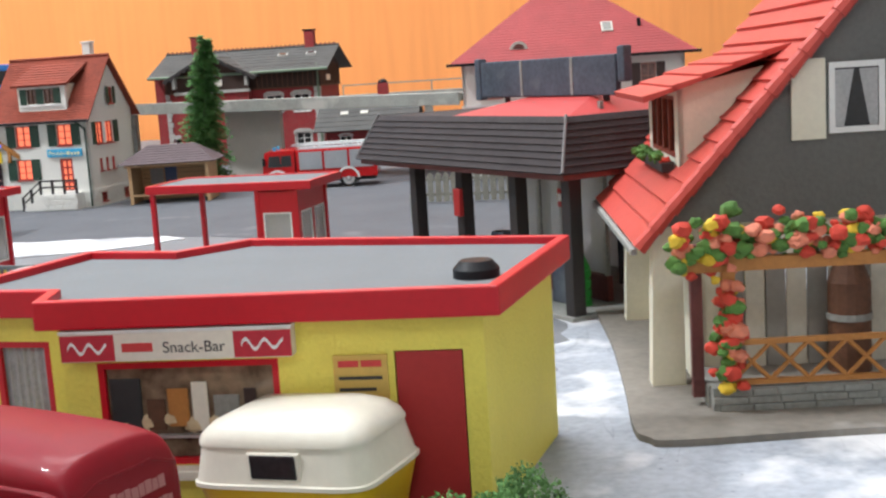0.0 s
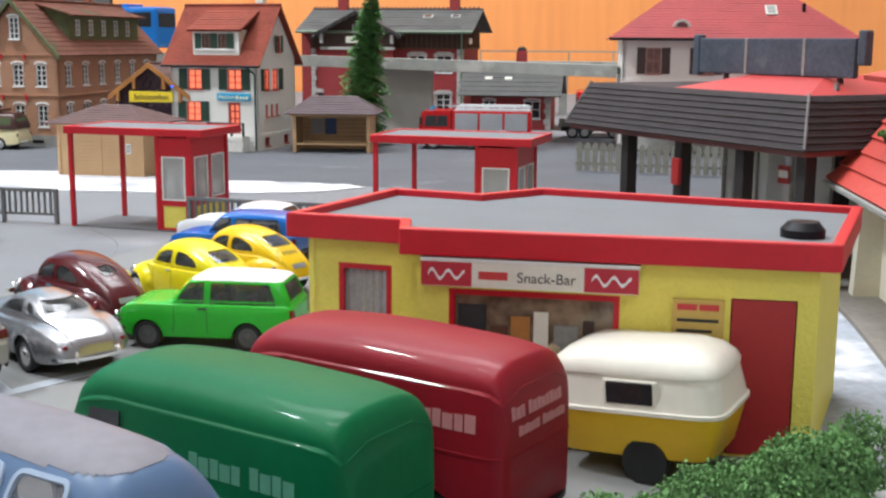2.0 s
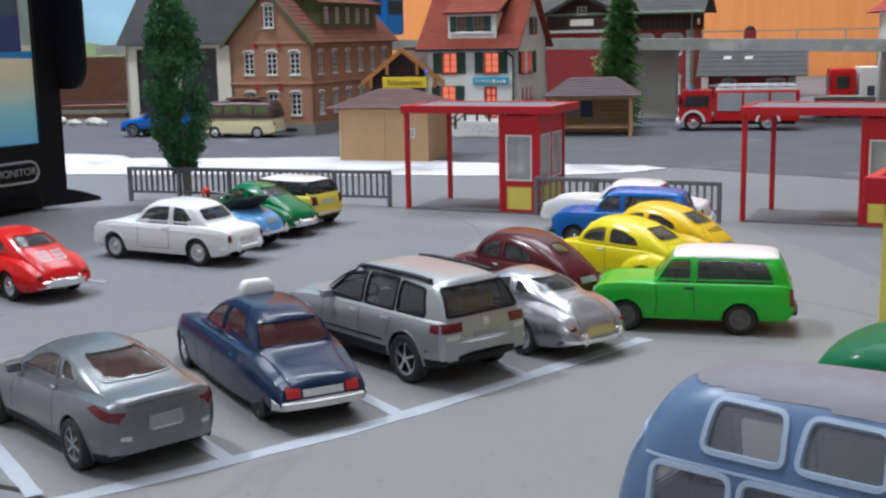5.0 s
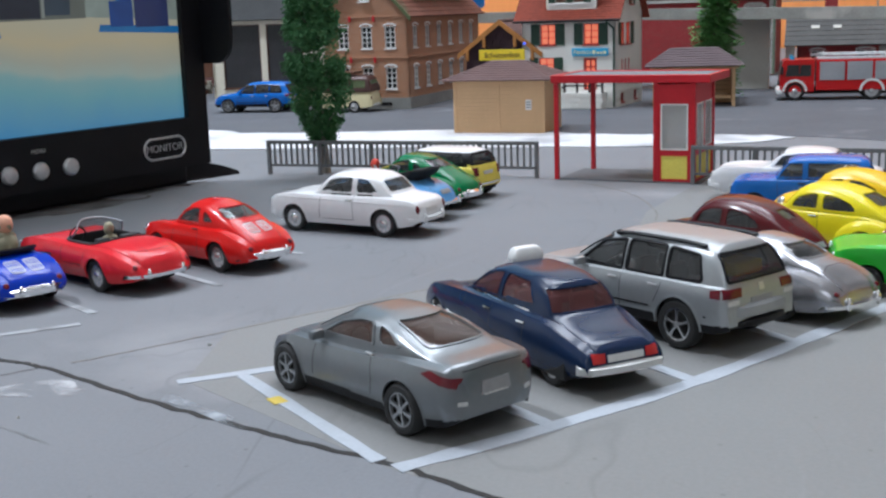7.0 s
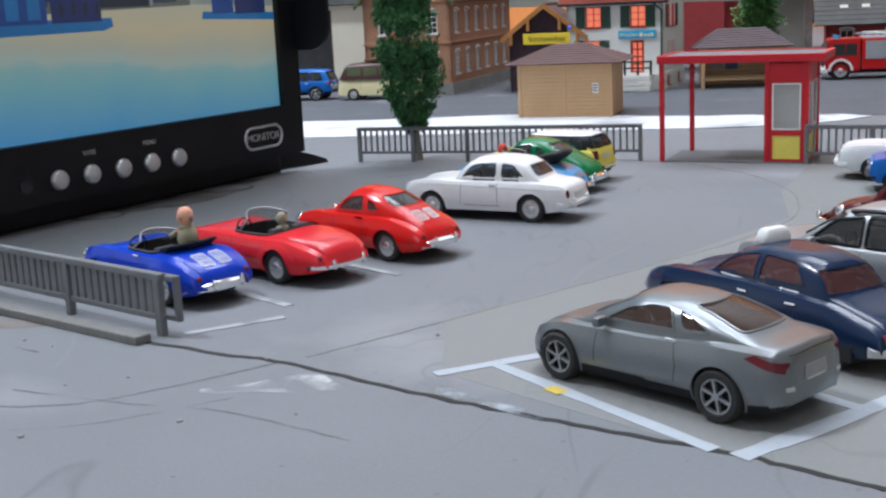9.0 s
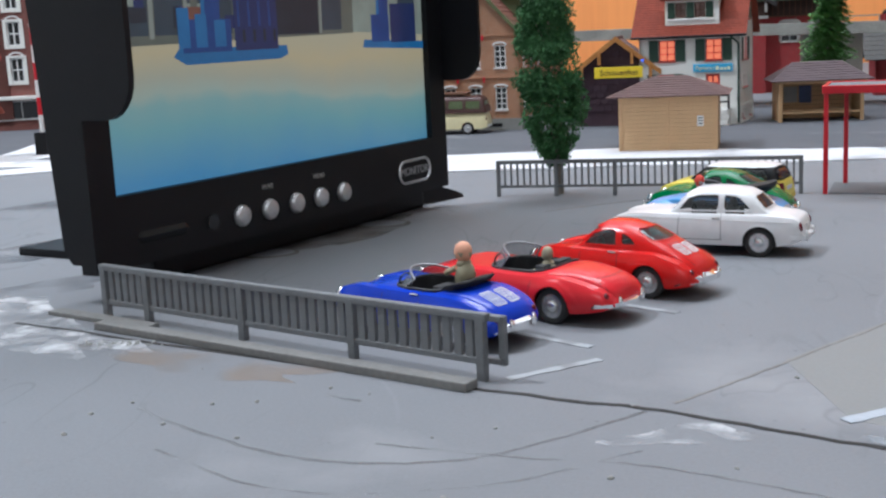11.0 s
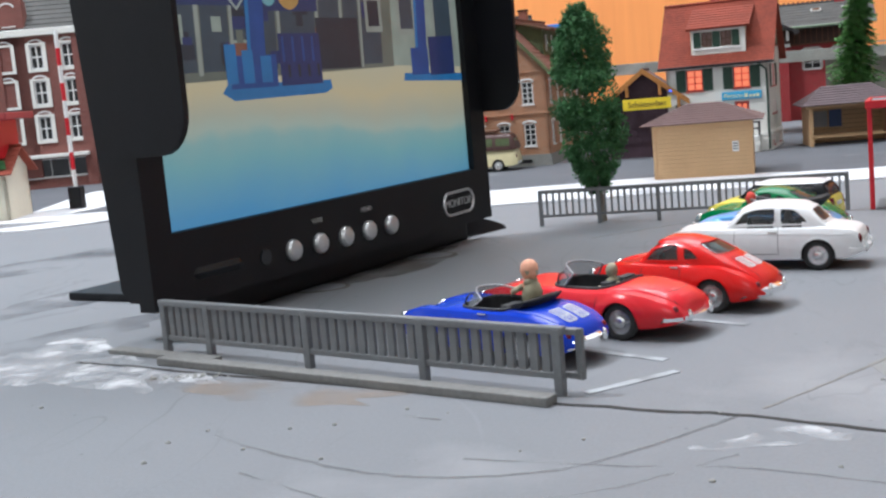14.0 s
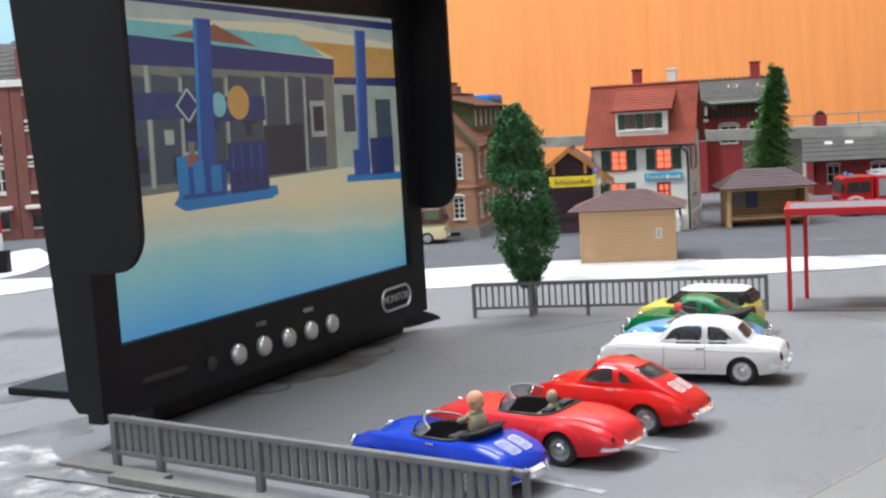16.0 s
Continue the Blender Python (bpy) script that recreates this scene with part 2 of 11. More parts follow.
P = {
    "red": paint("red_car_paint", (0.66, 0.012, 0.010)),
    "coral": paint("coral_car_paint", (0.72, 0.025, 0.035)),
    "blue": paint("blue_car_paint", (0.007, 0.045, 0.5)),
    "white": paint("white_car_paint", (0.82, 0.82, 0.82)),
    "lightblue": paint("light_blue_car_paint", (0.13, 0.37, 0.72)),
    "green": paint("green_car_paint", (0.0, 0.16, 0.045)),
    "lime": paint("bright_green_car_paint", (0.035, 0.46, 0.03)),
    "yellow": paint("yellow_car_paint", (0.84, 0.70, 0.01)),
    "yellow_warm": paint("warm_yellow_car_paint", (0.85, 0.55, 0.01)),
    "yellow_mini": paint("pale_yellow_car_paint", (0.85, 0.70, 0.12)),
    "maroon": paint("maroon_car_paint", (0.085, 0.008, 0.010)),
    "silver": mat("silver_car_paint", (0.36, 0.36, 0.38), 0.26, 0.75, vary=0.06, coat=0.1),
    "silver_dark": mat("grey_silver_car_paint", (0.2, 0.212, 0.22), 0.3, 0.6, vary=0.06, coat=0.05),
    "bumper_white": mat("pale_metal_bumper", (0.6, 0.6, 0.58), 0.3, 0.3),
    "silver_suv": mat("light_silver_car_paint", (0.36, 0.375, 0.38), 0.36, 0.45, vary=0.06, coat=0.05),
    "navy": paint("navy_car_paint", (0.008, 0.021, 0.06)),
    "cream": paint("cream_car_paint", (0.78, 0.70, 0.42)),
    "van_red": mat("dark_red_van_paint", (0.25, 0.007, 0.016), 0.5, vary=0.06, grain=600, stain=60, spec=0.22, coat=0.1),
    "van_green": mat("dark_green_van_paint", (0.0, 0.125, 0.04), 0.55, vary=0.08, grain=600, stain=60, spec=0.18, coat=0.08),
    "van_blue_deep": paint("deep_blue_van_paint", (0.02, 0.10, 0.27), 0.3),
    "van_blue": paint("grey_blue_van_paint", (0.10, 0.165, 0.28), 0.35),
    "lilac": mat("dusty_lilac_roof_paint", (0.19, 0.18, 0.205), 0.6, vary=0.15, grain=500, stain=60),
    "fire": paint("fire_engine_red", (0.55, 0.01, 0.012)),
    "bus_blue": paint("blue_coach_paint", (0.02, 0.17, 0.52)),
    "ivory": paint("ivory_caravan_paint", (0.83, 0.79, 0.68), 0.35),
    "cara_yellow": paint("yellow_caravan_paint", (0.80, 0.50, 0.02), 0.35),
    "truck_blue": paint("mid_blue_paint", (0.01, 0.13, 0.5)),
}


def scuffed(m, scale, depth, specks=0.0):
    """Adds hairline scuffs and small specks to a ground surface."""
    nt = m.node_tree
    bs = nt.nodes["Principled BSDF"]
    src = bs.inputs["Base Color"].links[0].from_socket
    tex = nt.nodes["Texture Coordinate"]
    for k, (sc, width, strength, shade) in enumerate(((scale, 0.005, depth * 0.6, 0.45), (scale * 3.1, 0.010, depth * 0.6, 0.45), (scale * 0.4, 0.003, depth * 0.35, 1.4))):
        n = nt.nodes.new("ShaderNodeTexNoise")
        n.inputs["Scale"].default_value, n.inputs["Detail"].default_value, n.inputs["Distortion"].default_value = sc, 2.5, 0.6
        mp = nt.nodes.new("ShaderNodeMapping")
        mp.inputs["Rotation"].default_value = (0, 0, 0.5 + k)
        mp.inputs["Scale"].default_value = (1, 0.35, 1)
        nt.links.new(tex.outputs["Object"], mp.inputs["Vector"])
        nt.links.new(mp.outputs[0], n.inputs["Vector"])
        d = nt.nodes.new("ShaderNodeMath")
        d.operation, d.inputs[1].default_value = "SUBTRACT", 0.47 + 0.03 * k
        a = nt.nodes.new("ShaderNodeMath")
        a.operation = "ABSOLUTE"
        r = nt.nodes.new("ShaderNodeMapRange")
        r.inputs["From Min"].default_value, r.inputs["From Max"].default_value = 0.0, width
        r.inputs["To Min"].default_value, r.inputs["To Max"].default_value = strength, 0.0
        nt.links.new(n.outputs["Fac"], d.inputs[0])
        nt.links.new(d.outputs[0], a.inputs[0])
        nt.links.new(a.outputs[0], r.inputs["Value"])
        patchy = nt.nodes.new("ShaderNodeTexNoise")
        patchy.inputs["Scale"].default_value = scale * 0.8 + 7 * k
        nt.links.new(tex.outputs["Object"], patchy.inputs["Vector"])
        pr = nt.nodes.new("ShaderNodeMapRange")
        pr.inputs["From Min"].default_value, pr.inputs["From Max"].default_value = 0.48, 0.62
        nt.links.new(patchy.outputs["Fac"], pr.inputs["Value"])
        mul = nt.nodes.new("ShaderNodeMath")
        mul.operation = "MULTIPLY"
        nt.links.new(r.outputs[0], mul.inputs[0])
        nt.links.new(pr.outputs[0], mul.inputs[1])
        dk = nt.nodes.new("ShaderNodeHueSaturation")
        dk.inputs["Value"].default_value = shade
        nt.links.new(src, dk.inputs["Color"])
        mx = nt.nodes.new("ShaderNodeMix")
        mx.data_type = "RGBA"
        nt.links.new(mul.outputs[0], mx.inputs["Factor"])
        nt.links.new(src, mx.inputs["A"])
        nt.links.new(dk.outputs[0], mx.inputs["B"])
        src = mx.outputs["Result"]
    if specks:
        v = nt.nodes.new("ShaderNodeTexVoronoi")
        v.inputs["Scale"].default_value = 140
        nt.links.new(tex.outputs["Object"], v.inputs["Vector"])
        r = nt.nodes.new("ShaderNodeMapRange")
        r.inputs["From Min"].default_value, r.inputs["From Max"].default_value = 0.03, 0.07
        r.inputs["To Min"].default_value, r.inputs["To Max"].default_value = specks, 0.0
        nt.links.new(v.outputs["Distance"], r.inputs["Value"])
        dk = nt.nodes.new("ShaderNodeHueSaturation")
        dk.inputs["Value"].default_value = 0.45
        nt.links.new(src, dk.inputs["Color"])
        mx = nt.nodes.new("ShaderNodeMix")
        mx.data_type = "RGBA"
        nt.links.new(r.outputs[0], mx.inputs["Factor"])
        nt.links.new(src, mx.inputs["A"])
        nt.links.new(dk.outputs[0], mx.inputs["B"])
        src = mx.outputs["Result"]
    nt.links.new(src, bs.inputs["Base Color"])


scuffed(M["board"], 14, 0.55, 0.5)
scuffed(M["lot"], 16, 0.3, 0.35)
scuffed(M["asphalt"], 12, 0.6, 0.4)
scuffed(M["dirty"], 25, 0.6, 0.6)
M["chalk"] = mat("chalky_white_dust", (0.62, 0.62, 0.63), 0.95, vary=0.2, grain=900, stain=120, bump=0.5)
M["clay"] = mat("ochre_stain", (0.33, 0.25, 0.19), 0.9, vary=0.15, grain=900, stain=80)
M["hole"] = mat("dark_oval_recess", (0.10, 0.09, 0.08), 0.9, vary=0.3)
M["pencil"] = mat("dark_scratch", (0.19, 0.188, 0.19), 0.9, vary=0.4)
M["line_worn"] = mat("worn_line_paint", (0.36, 0.375, 0.39), 0.85, vary=0.15, grain=1500, stain=150, wear=((0.24, 0.245, 0.25), 0.52))
M["yellow_mark"] = mat("yellow_paint_mark", (0.6, 0.45, 0.08), 0.8)


def faded(m, low, high, scale):
    """Lets a thin ground stain break up into the surface below."""
    nt = m.node_tree
    n = nt.nodes.new("ShaderNodeTexNoise")
    n.inputs["Scale"].default_value, n.inputs["Detail"].default_value = scale, 7
    r = nt.nodes.new("ShaderNodeMapRange")
    r.inputs["From Min"].default_value, r.inputs["From Max"].default_value = low, high
    nt.links.new(nt.nodes["Texture Coordinate"].outputs["Object"], n.inputs["Vector"])
    nt.links.new(n.outputs["Fac"], r.inputs["Value"])
    nt.links.new(r.outputs[0], nt.nodes["Principled BSDF"].inputs["Alpha"])


faded(M["chalk"], 0.42, 0.72, 110)
faded(M["clay"], 0.45, 0.9, 60)
# Broken dark brown for the board beneath the monitor.
M["brown_patch"] = mat("patchy_dark_brown", (0.11, 0.095, 0.08), 0.95, vary=0.25, grain=900, stain=60)
faded(M["brown_patch"], 0.32, 0.8, 45)
faded(M["pencil"], 0.35, 0.75, 70)
M["faint_line"] = mat("faded_bay_line", (0.42, 0.45, 0.48), 0.85, vary=0.1)
faded(M["faint_line"], 0.4, 0.65, 120)
M["screen_rim"] = mat("thin_metal_rim", (0.35, 0.35, 0.36), 0.5, 0.6)
M["screen_glass"] = clear("open_car_screen", (0.3, 0.31, 0.33), 0.42, 0.1)
# Pale grey glass; the lit interior is put into its colour.
M["bus_glass"] = clear("pale_lit_bus_window", (0.22, 0.22, 0.24), 0.5, 0.3)
M["kerb"] = mat("dark_kerb_strip", (0.2, 0.195, 0.185), 0.85, vary=0.2, bump=0.3)

def upright_grain(m, squeeze):
    """Draws a surface's grain out along z."""
    nt = m.node_tree
    mp = nt.nodes.new("ShaderNodeMapping")
    mp.inputs["Scale"].default_value = (1, 1, squeeze)
    nt.links.new(nt.nodes["Texture Coordinate"].outputs["Object"], mp.inputs["Vector"])
    for n in nt.nodes:
        if n.bl_idname == "ShaderNodeTexNoise":
            nt.links.new(mp.outputs[0], n.inputs["Vector"])


upright_grain(M["orange"], 0.06)

# ---- building helpers (centimetres) ----
def B():
    return bmesh.new()


def part(name, bm, material, parent, label="", smooth=False):
    """Links a bmesh as one mesh object under a thing or a part."""
    bmesh.ops.recalc_face_normals(bm, faces=bm.faces)
    for v in bm.verts:
        v.co *= CM
    me = bpy.data.meshes.new(name)
    bm.to_mesh(me)
    bm.free()
    me.materials.append(material)
    if smooth:
        for p in me.polygons:
            p.use_smooth = True
        me.set_sharp_from_angle(angle=radians(42))
    ob = new(name, me)
    if parent is not None:
        ob.parent = parent
    if label:
        ob["label"] = label
    return ob


def thing(name, x, y, z=0.0, rz=0.0, label="", category="", group="", kind=""):
    ob = new(name)
    ob.empty_display_size = 0.01
    ob.matrix_world = pose(x * CM, y * CM, z * CM, 0, 0, rz)
    return tagged(ob, label, category, group, kind)


def setting(name, bm, material, label, category, kind="structure", smooth=False):
    return tagged(part(name, bm, material, None, "", smooth), label, category, "", kind)


def box(bm, x0, x1, y0, y1, z0, z1, bev=0.0):
    geo = bmesh.ops.create_cube(bm, size=1.0)["verts"]
    for v in geo:
        v.co = Vector(((x0 + x1) / 2 + v.co.x * (x1 - x0), (y0 + y1) / 2 + v.co.y * (y1 - y0), (z0 + z1) / 2 + v.co.z * (z1 - z0)))
    if bev:
        edges = list({e for v in geo for e in v.link_edges})
        bmesh.ops.bevel(bm, geom=edges, offset=bev, segments=2, affect="EDGES", profile=0.6)
    return bm


def rod(bm, a, b, r, seg=8, r2=None):
    a, b = Vector(a), Vector(b)
    m = Matrix.Translation((a + b) / 2) @ (b - a).to_track_quat("Z", "Y").to_matrix().to_4x4()
    bmesh.ops.create_cone(bm, cap_ends=True, segments=seg, radius1=r, radius2=r if r2 is None else r2, depth=(b - a).length, matrix=m)
    return bm


def prism(bm, poly, y0, y1):
    """A polygon in x and z, drawn out from y0 to y1."""
    a = [bm.verts.new((x, y0, z)) for x, z in poly]
    b = [bm.verts.new((x, y1, z)) for x, z in poly]
    bm.faces.new(a)
    bm.faces.new(b[::-1])
    for i in range(len(poly)):
        j = (i + 1) % len(poly)
        bm.faces.new((a[i], b[i], b[j], a[j]))
    return bm


def slab(bm, poly, z0, z1):
    """A polygon in x and y, drawn out from z0 to z1."""
    a = [bm.verts.new((x, y, z0)) for x, y in poly]
    b = [bm.verts.new((x, y, z1)) for x, y in poly]
    bm.faces.new(a[::-1])
    bm.faces.new(b)
    for i in range(len(poly)):
        j = (i + 1) % len(poly)
        bm.faces.new((a[i], a[j], b[j], b[i]))
    return bm


def ball(bm, x, y, z, r, sub=1, squash=(1, 1, 1), rough=0.0):
    geo = bmesh.ops.create_icosphere(bm, subdivisions=sub, radius=1.0)["verts"]
    for v in geo:
        k = r * (1 + rough * random.uniform(-1, 1))
        v.co = Vector((x + v.co.x * k * squash[0], y + v.co.y * k * squash[1], z + v.co.z * k * squash[2]))
    return bm


def strip(bm, pts, w, z0, z1):
    """A flat band of width w along points in x and y."""
    pts = [Vector((*p, 0)) for p in pts]
    rows = []
    for i, p in enumerate(pts):
        d = (pts[min(i + 1, len(pts) - 1)] - pts[max(i - 1, 0)]).normalized()
        n = Vector((-d.y, d.x, 0)) * w / 2 * (1 + 0.15 * random.uniform(-1, 1))
        rows.append([bm.verts.new((q.x, q.y, z)) for q in (p - n, p + n) for z in (z0, z1)])
    for a, b in zip(rows, rows[1:]):
        bm.faces.new((a[1], a[3], b[3], b[1]))
        bm.faces.new((a[0], a[1], b[1], b[0]))
        bm.faces.new((a[2], b[2], b[3], a[3]))
    return bm


def smooth_line(pts, n=8, wob=0.0):
    """A soft curve through points in x and y."""
    out = []
    p = [Vector((*pts[0], 0))] + [Vector((*q, 0)) for q in pts] + [Vector((*pts[-1], 0))]
    for i in range(1, len(p) - 2):
        for k in range(n):
            t = k / n
            a, b, c, d = p[i - 1], p[i], p[i + 1], p[i + 2]
            q = 0.5 * (2 * b + (c - a) * t + (2 * a - 5 * b + 4 * c - d) * t * t + (3 * b - a - 3 * c + d) * t ** 3)
            out.append((q.x + wob * random.uniform(-1, 1), q.y + wob * random.uniform(-1, 1)))
    return out + [tuple(pts[-1])]


def wall(bm, w, h, th, holes, x0=0.0, z0=0.0, gable=0.0):
    """A wall along x with its face at y=0, thickness to y=th, real openings (xa, xb, za, zb), and a gable of that height on top."""
    xs = sorted({x0, x0 + w, *(v for o in holes for v in o[:2])})
    zs = sorted({z0, z0 + h, *(v for o in holes for v in o[2:])})
    verts = {}

    def v(x, y, z):
        key = (round(x, 4), y, round(z, 4))
        if key not in verts:
            verts[key] = bm.verts.new((x, y, z))
        return verts[key]

    def solid(i, j):
        if not (0 <= i < len(xs) - 1 and 0 <= j < len(zs) - 1):
            return False
        cx, cz = (xs[i] + xs[i + 1]) / 2, (zs[j] + zs[j + 1]) / 2
        return not any(a < cx < b and c < cz < d for a, b, c, d in holes)

    for i in range(len(xs) - 1):
        for j in range(len(zs) - 1):
            if not solid(i, j):
                continue
            a, b, c, d = xs[i], xs[i + 1], zs[j], zs[j + 1]
            bm.faces.new((v(a, 0, c), v(b, 0, c), v(b, 0, d), v(a, 0, d)))
            bm.faces.new((v(a, th, c), v(a, th, d), v(b, th, d), v(b, th, c)))
            if not solid(i - 1, j):
                bm.faces.new((v(a, 0, c), v(a, 0, d), v(a, th, d), v(a, th, c)))
            if not solid(i + 1, j):
                bm.faces.new((v(b, 0, c), v(b, th, c), v(b, th, d), v(b, 0, d)))
            if not solid(i, j - 1):
                bm.faces.new((v(a, 0, c), v(a, th, c), v(b, th, c), v(b, 0, c)))
            if not solid(i, j + 1) and not (gable and j == len(zs) - 2):
                bm.faces.new((v(a, 0, d), v(b, 0, d), v(b, th, d), v(a, th, d)))
    if gable:
        for y in (0, th):
            bm.faces.new([v(x, y, z0 + h) for x in xs] + [bm.verts.new((x0 + w / 2, y, z0 + h + gable))])
    return bm


def turned(bm, m):
    bmesh.ops.transform(bm, matrix=m, verts=bm.verts)
    return bm


def side(x, y, rz):
    """A local frame for a wall whose face looks along local -y, turned by rz and set at x, y."""
    return Matrix.Translation((x, y, 0)) @ Matrix.Rotation(radians(rz), 4, "Z")


def window(parent, m, xa, xb, za, zb, pane_mat, frame_mat, bars=(1, 1), shutter=None, sill=True, arch=0.0, fw=0.07, depth=0.1):
    """A window in an opening of the wall frame m: window > frame, pane, sill, shutters."""
    w = part("window", turned(frame_bm(xa, xb, za, zb, bars, fw, depth), m), frame_mat, parent)
    part("pane", turned(box(B(), xa, xb, depth + 0.03, depth + 0.06, za, zb), m), pane_mat, w)
    if sill:
        part("sill", turned(box(B(), xa - 0.06, xb + 0.06, -0.08, 0.06, za - 0.08, za, 0.01), m), frame_mat, w)
    if shutter:
        sw = (xb - xa) * 0.58
        for a, b in ((xa - sw - 0.02, xa - 0.02), (xb + 0.02, xb + sw + 0.02)):
            bm = box(B(), a, b, -0.06, -0.01, za - 0.02, zb + 0.02, 0.012)
            part("shutter", turned(bm, m), shutter, w)
    if arch:
        bm = B()
        n = 8
        cx, r0, r1 = (xa + xb) / 2, (xb - xa) / 2 * 1.02, (xb - xa) / 2 * 1.02 + 0.1
        ts = [math.pi * k / n for k in range(n + 1)]
        prism(bm, [(cx + r0 * math.cos(t), zb - 0.02 + arch * math.sin(t)) for t in ts] + [(cx + r1 * math.cos(t), zb + (arch + 0.1) * math.sin(t)) for t in ts[::-1]], -0.05, 0.04)
        part("arch", turned(bm, m), frame_mat, w)
    return w


def frame_bm(xa, xb, za, zb, bars, fw, depth):
    nx, nz = bars[0] + 1, bars[1] + 1
    bw = fw * 0.7
    cw, ch = (xb - xa - 2 * fw - bw * (nx - 1)) / nx, (zb - za - 2 * fw - bw * (nz - 1)) / nz
    holes = [(xa + fw + i * (cw + bw), xa + fw + i * (cw + bw) + cw, za + fw + j * (ch + bw), za + fw + j * (ch + bw) + ch) for i in range(nx) for j in range(nz)]
    return turned(wall(B(), xb - xa, zb - za, 0.08, holes, xa, za), Matrix.Translation((0, depth - 0.05, 0)))


def ring_bm(poly, out, inn, z0, z1):
    """A mitred band round a polygon in x and y."""
    n = len(poly)
    area = sum(poly[i][0] * poly[(i + 1) % n][1] - poly[(i + 1) % n][0] * poly[i][1] for i in range(n))
    sg = 1 if area > 0 else -1
    bm = B()

    def off(i, d):
        p = Vector(poly[i])
        a, b = (p - Vector(poly[i - 1])).normalized(), (Vector(poly[(i + 1) % n]) - p).normalized()
        na, nb = Vector((a.y, -a.x)) * sg, Vector((b.y, -b.x)) * sg
        m = (na + nb) / max(0.3, 1 + na.dot(nb))
        return p + m * d

    rows = []
    for i in range(n):
        o, q = off(i, out), off(i, -inn)
        rows.append([bm.verts.new((o.x, o.y, z0)), bm.verts.new((o.x, o.y, z1)), bm.verts.new((q.x, q.y, z1)), bm.verts.new((q.x, q.y, z0))])
    for i in range(n):
        a, b = rows[i], rows[(i + 1) % n]
        for k in range(4):
            j = (k + 1) % 4
            bm.faces.new((a[k], b[k], b[j], a[j]))
    bmesh.ops.bevel(bm, geom=list(bm.edges), offset=min(0.035, (out + inn) * 0.25), segments=2, affect="EDGES", profile=0.6)
    return bm


def roof_slope(bm, a, b, c, d, rows, thick=0.06, lift=0.05):
    """A stepped sheet of tile courses from the eave a-b up to the ridge d-c."""
    a, b, c, d = (Vector(q) for q in (a, b, c, d))
    n = (b - a).cross(d - a).normalized()
    prof = []
    for k in range(rows):
        prof += [(k / rows, lift), ((k + 1) / rows, 0.0)]
    low = [(1.0, -thick), (0.0, -thick)]
    left = [bm.verts.new(a.lerp(d, t) + n * o) for t, o in prof + low]
    right = [bm.verts.new(b.lerp(c, t) + n * o) for t, o in prof + low]
    m = len(left)
    for i in range(m):
        j = (i + 1) % m
        bm.faces.new((left[i], right[i], right[j], left[j]))
    bm.faces.new(left[::-1])
    bm.faces.new(right)
    return bm


def courses(name, parent, a, b, c, d, rows, material, thick=0.07, lift=0.06):
    """The same slope as single courses, each a part."""
    a, b, c, d = (Vector(q) for q in (a, b, c, d))
    for k in range(rows):
        t0, t1 = k / rows, min(1.0, (k + 1.15) / rows)
        part(name, roof_slope(B(), a.lerp(d, t0), b.lerp(c, t0), b.lerp(c, t1), a.lerp(d, t1), 1, thick, lift), material, parent)


def text_part(name, words, size, material, parent, m, label=""):
    """Lettering in the built-in font, standing in the frame m (its face towards local -y)."""
    cu = bpy.data.curves.new(name, "FONT")
    cu.body, cu.size, cu.align_x, cu.align_y, cu.extrude = words, size, "CENTER", "CENTER", 0.008
    tmp = bpy.data.objects.new(name, cu)
    scene.collection.objects.link(tmp)
    me = bpy.data.meshes.new_from_object(tmp.evaluated_get(bpy.context.evaluated_depsgraph_get()))
    bpy.data.objects.remove(tmp)
    bpy.data.curves.remove(cu)
    bm = B()
    bm.from_mesh(me)
    bpy.data.meshes.remove(me)
    turned(bm, m @ Matrix.Rotation(radians(90), 4, "X"))
    return part(name, bm, material, parent, label)


def bars_part(name, spots, material, parent, m):
    """Plain bars that stand for writing: (x0, x1, z0, z1) in the frame m."""
    bm = B()
    for a, b, c, d in spots:
        box(bm, a, b, -0.012, 0.0, c, d)
    return part(name, turned(bm, m), material, parent)

# ---- cars: lofted from a side profile; profile numbers are metres of the full-size car ----
K = 100 / 87


def curve(pts, xs, soft):
    """Points (x, value) read at xs, rounded over a length soft."""
    pts = sorted(pts)
    px, pz = [p[0] for p in pts], [p[1] for p in pts]
    if soft <= 0:
        return np.interp(xs, px, pz)
    out = 0
    offs = np.linspace(-1, 1, 9)
    wts = 1 - np.abs(offs) * 0.8
    for o, w in zip(offs, wts):
        out = out + w * np.interp(xs + o * soft, px, pz)
    return out / wts.sum()


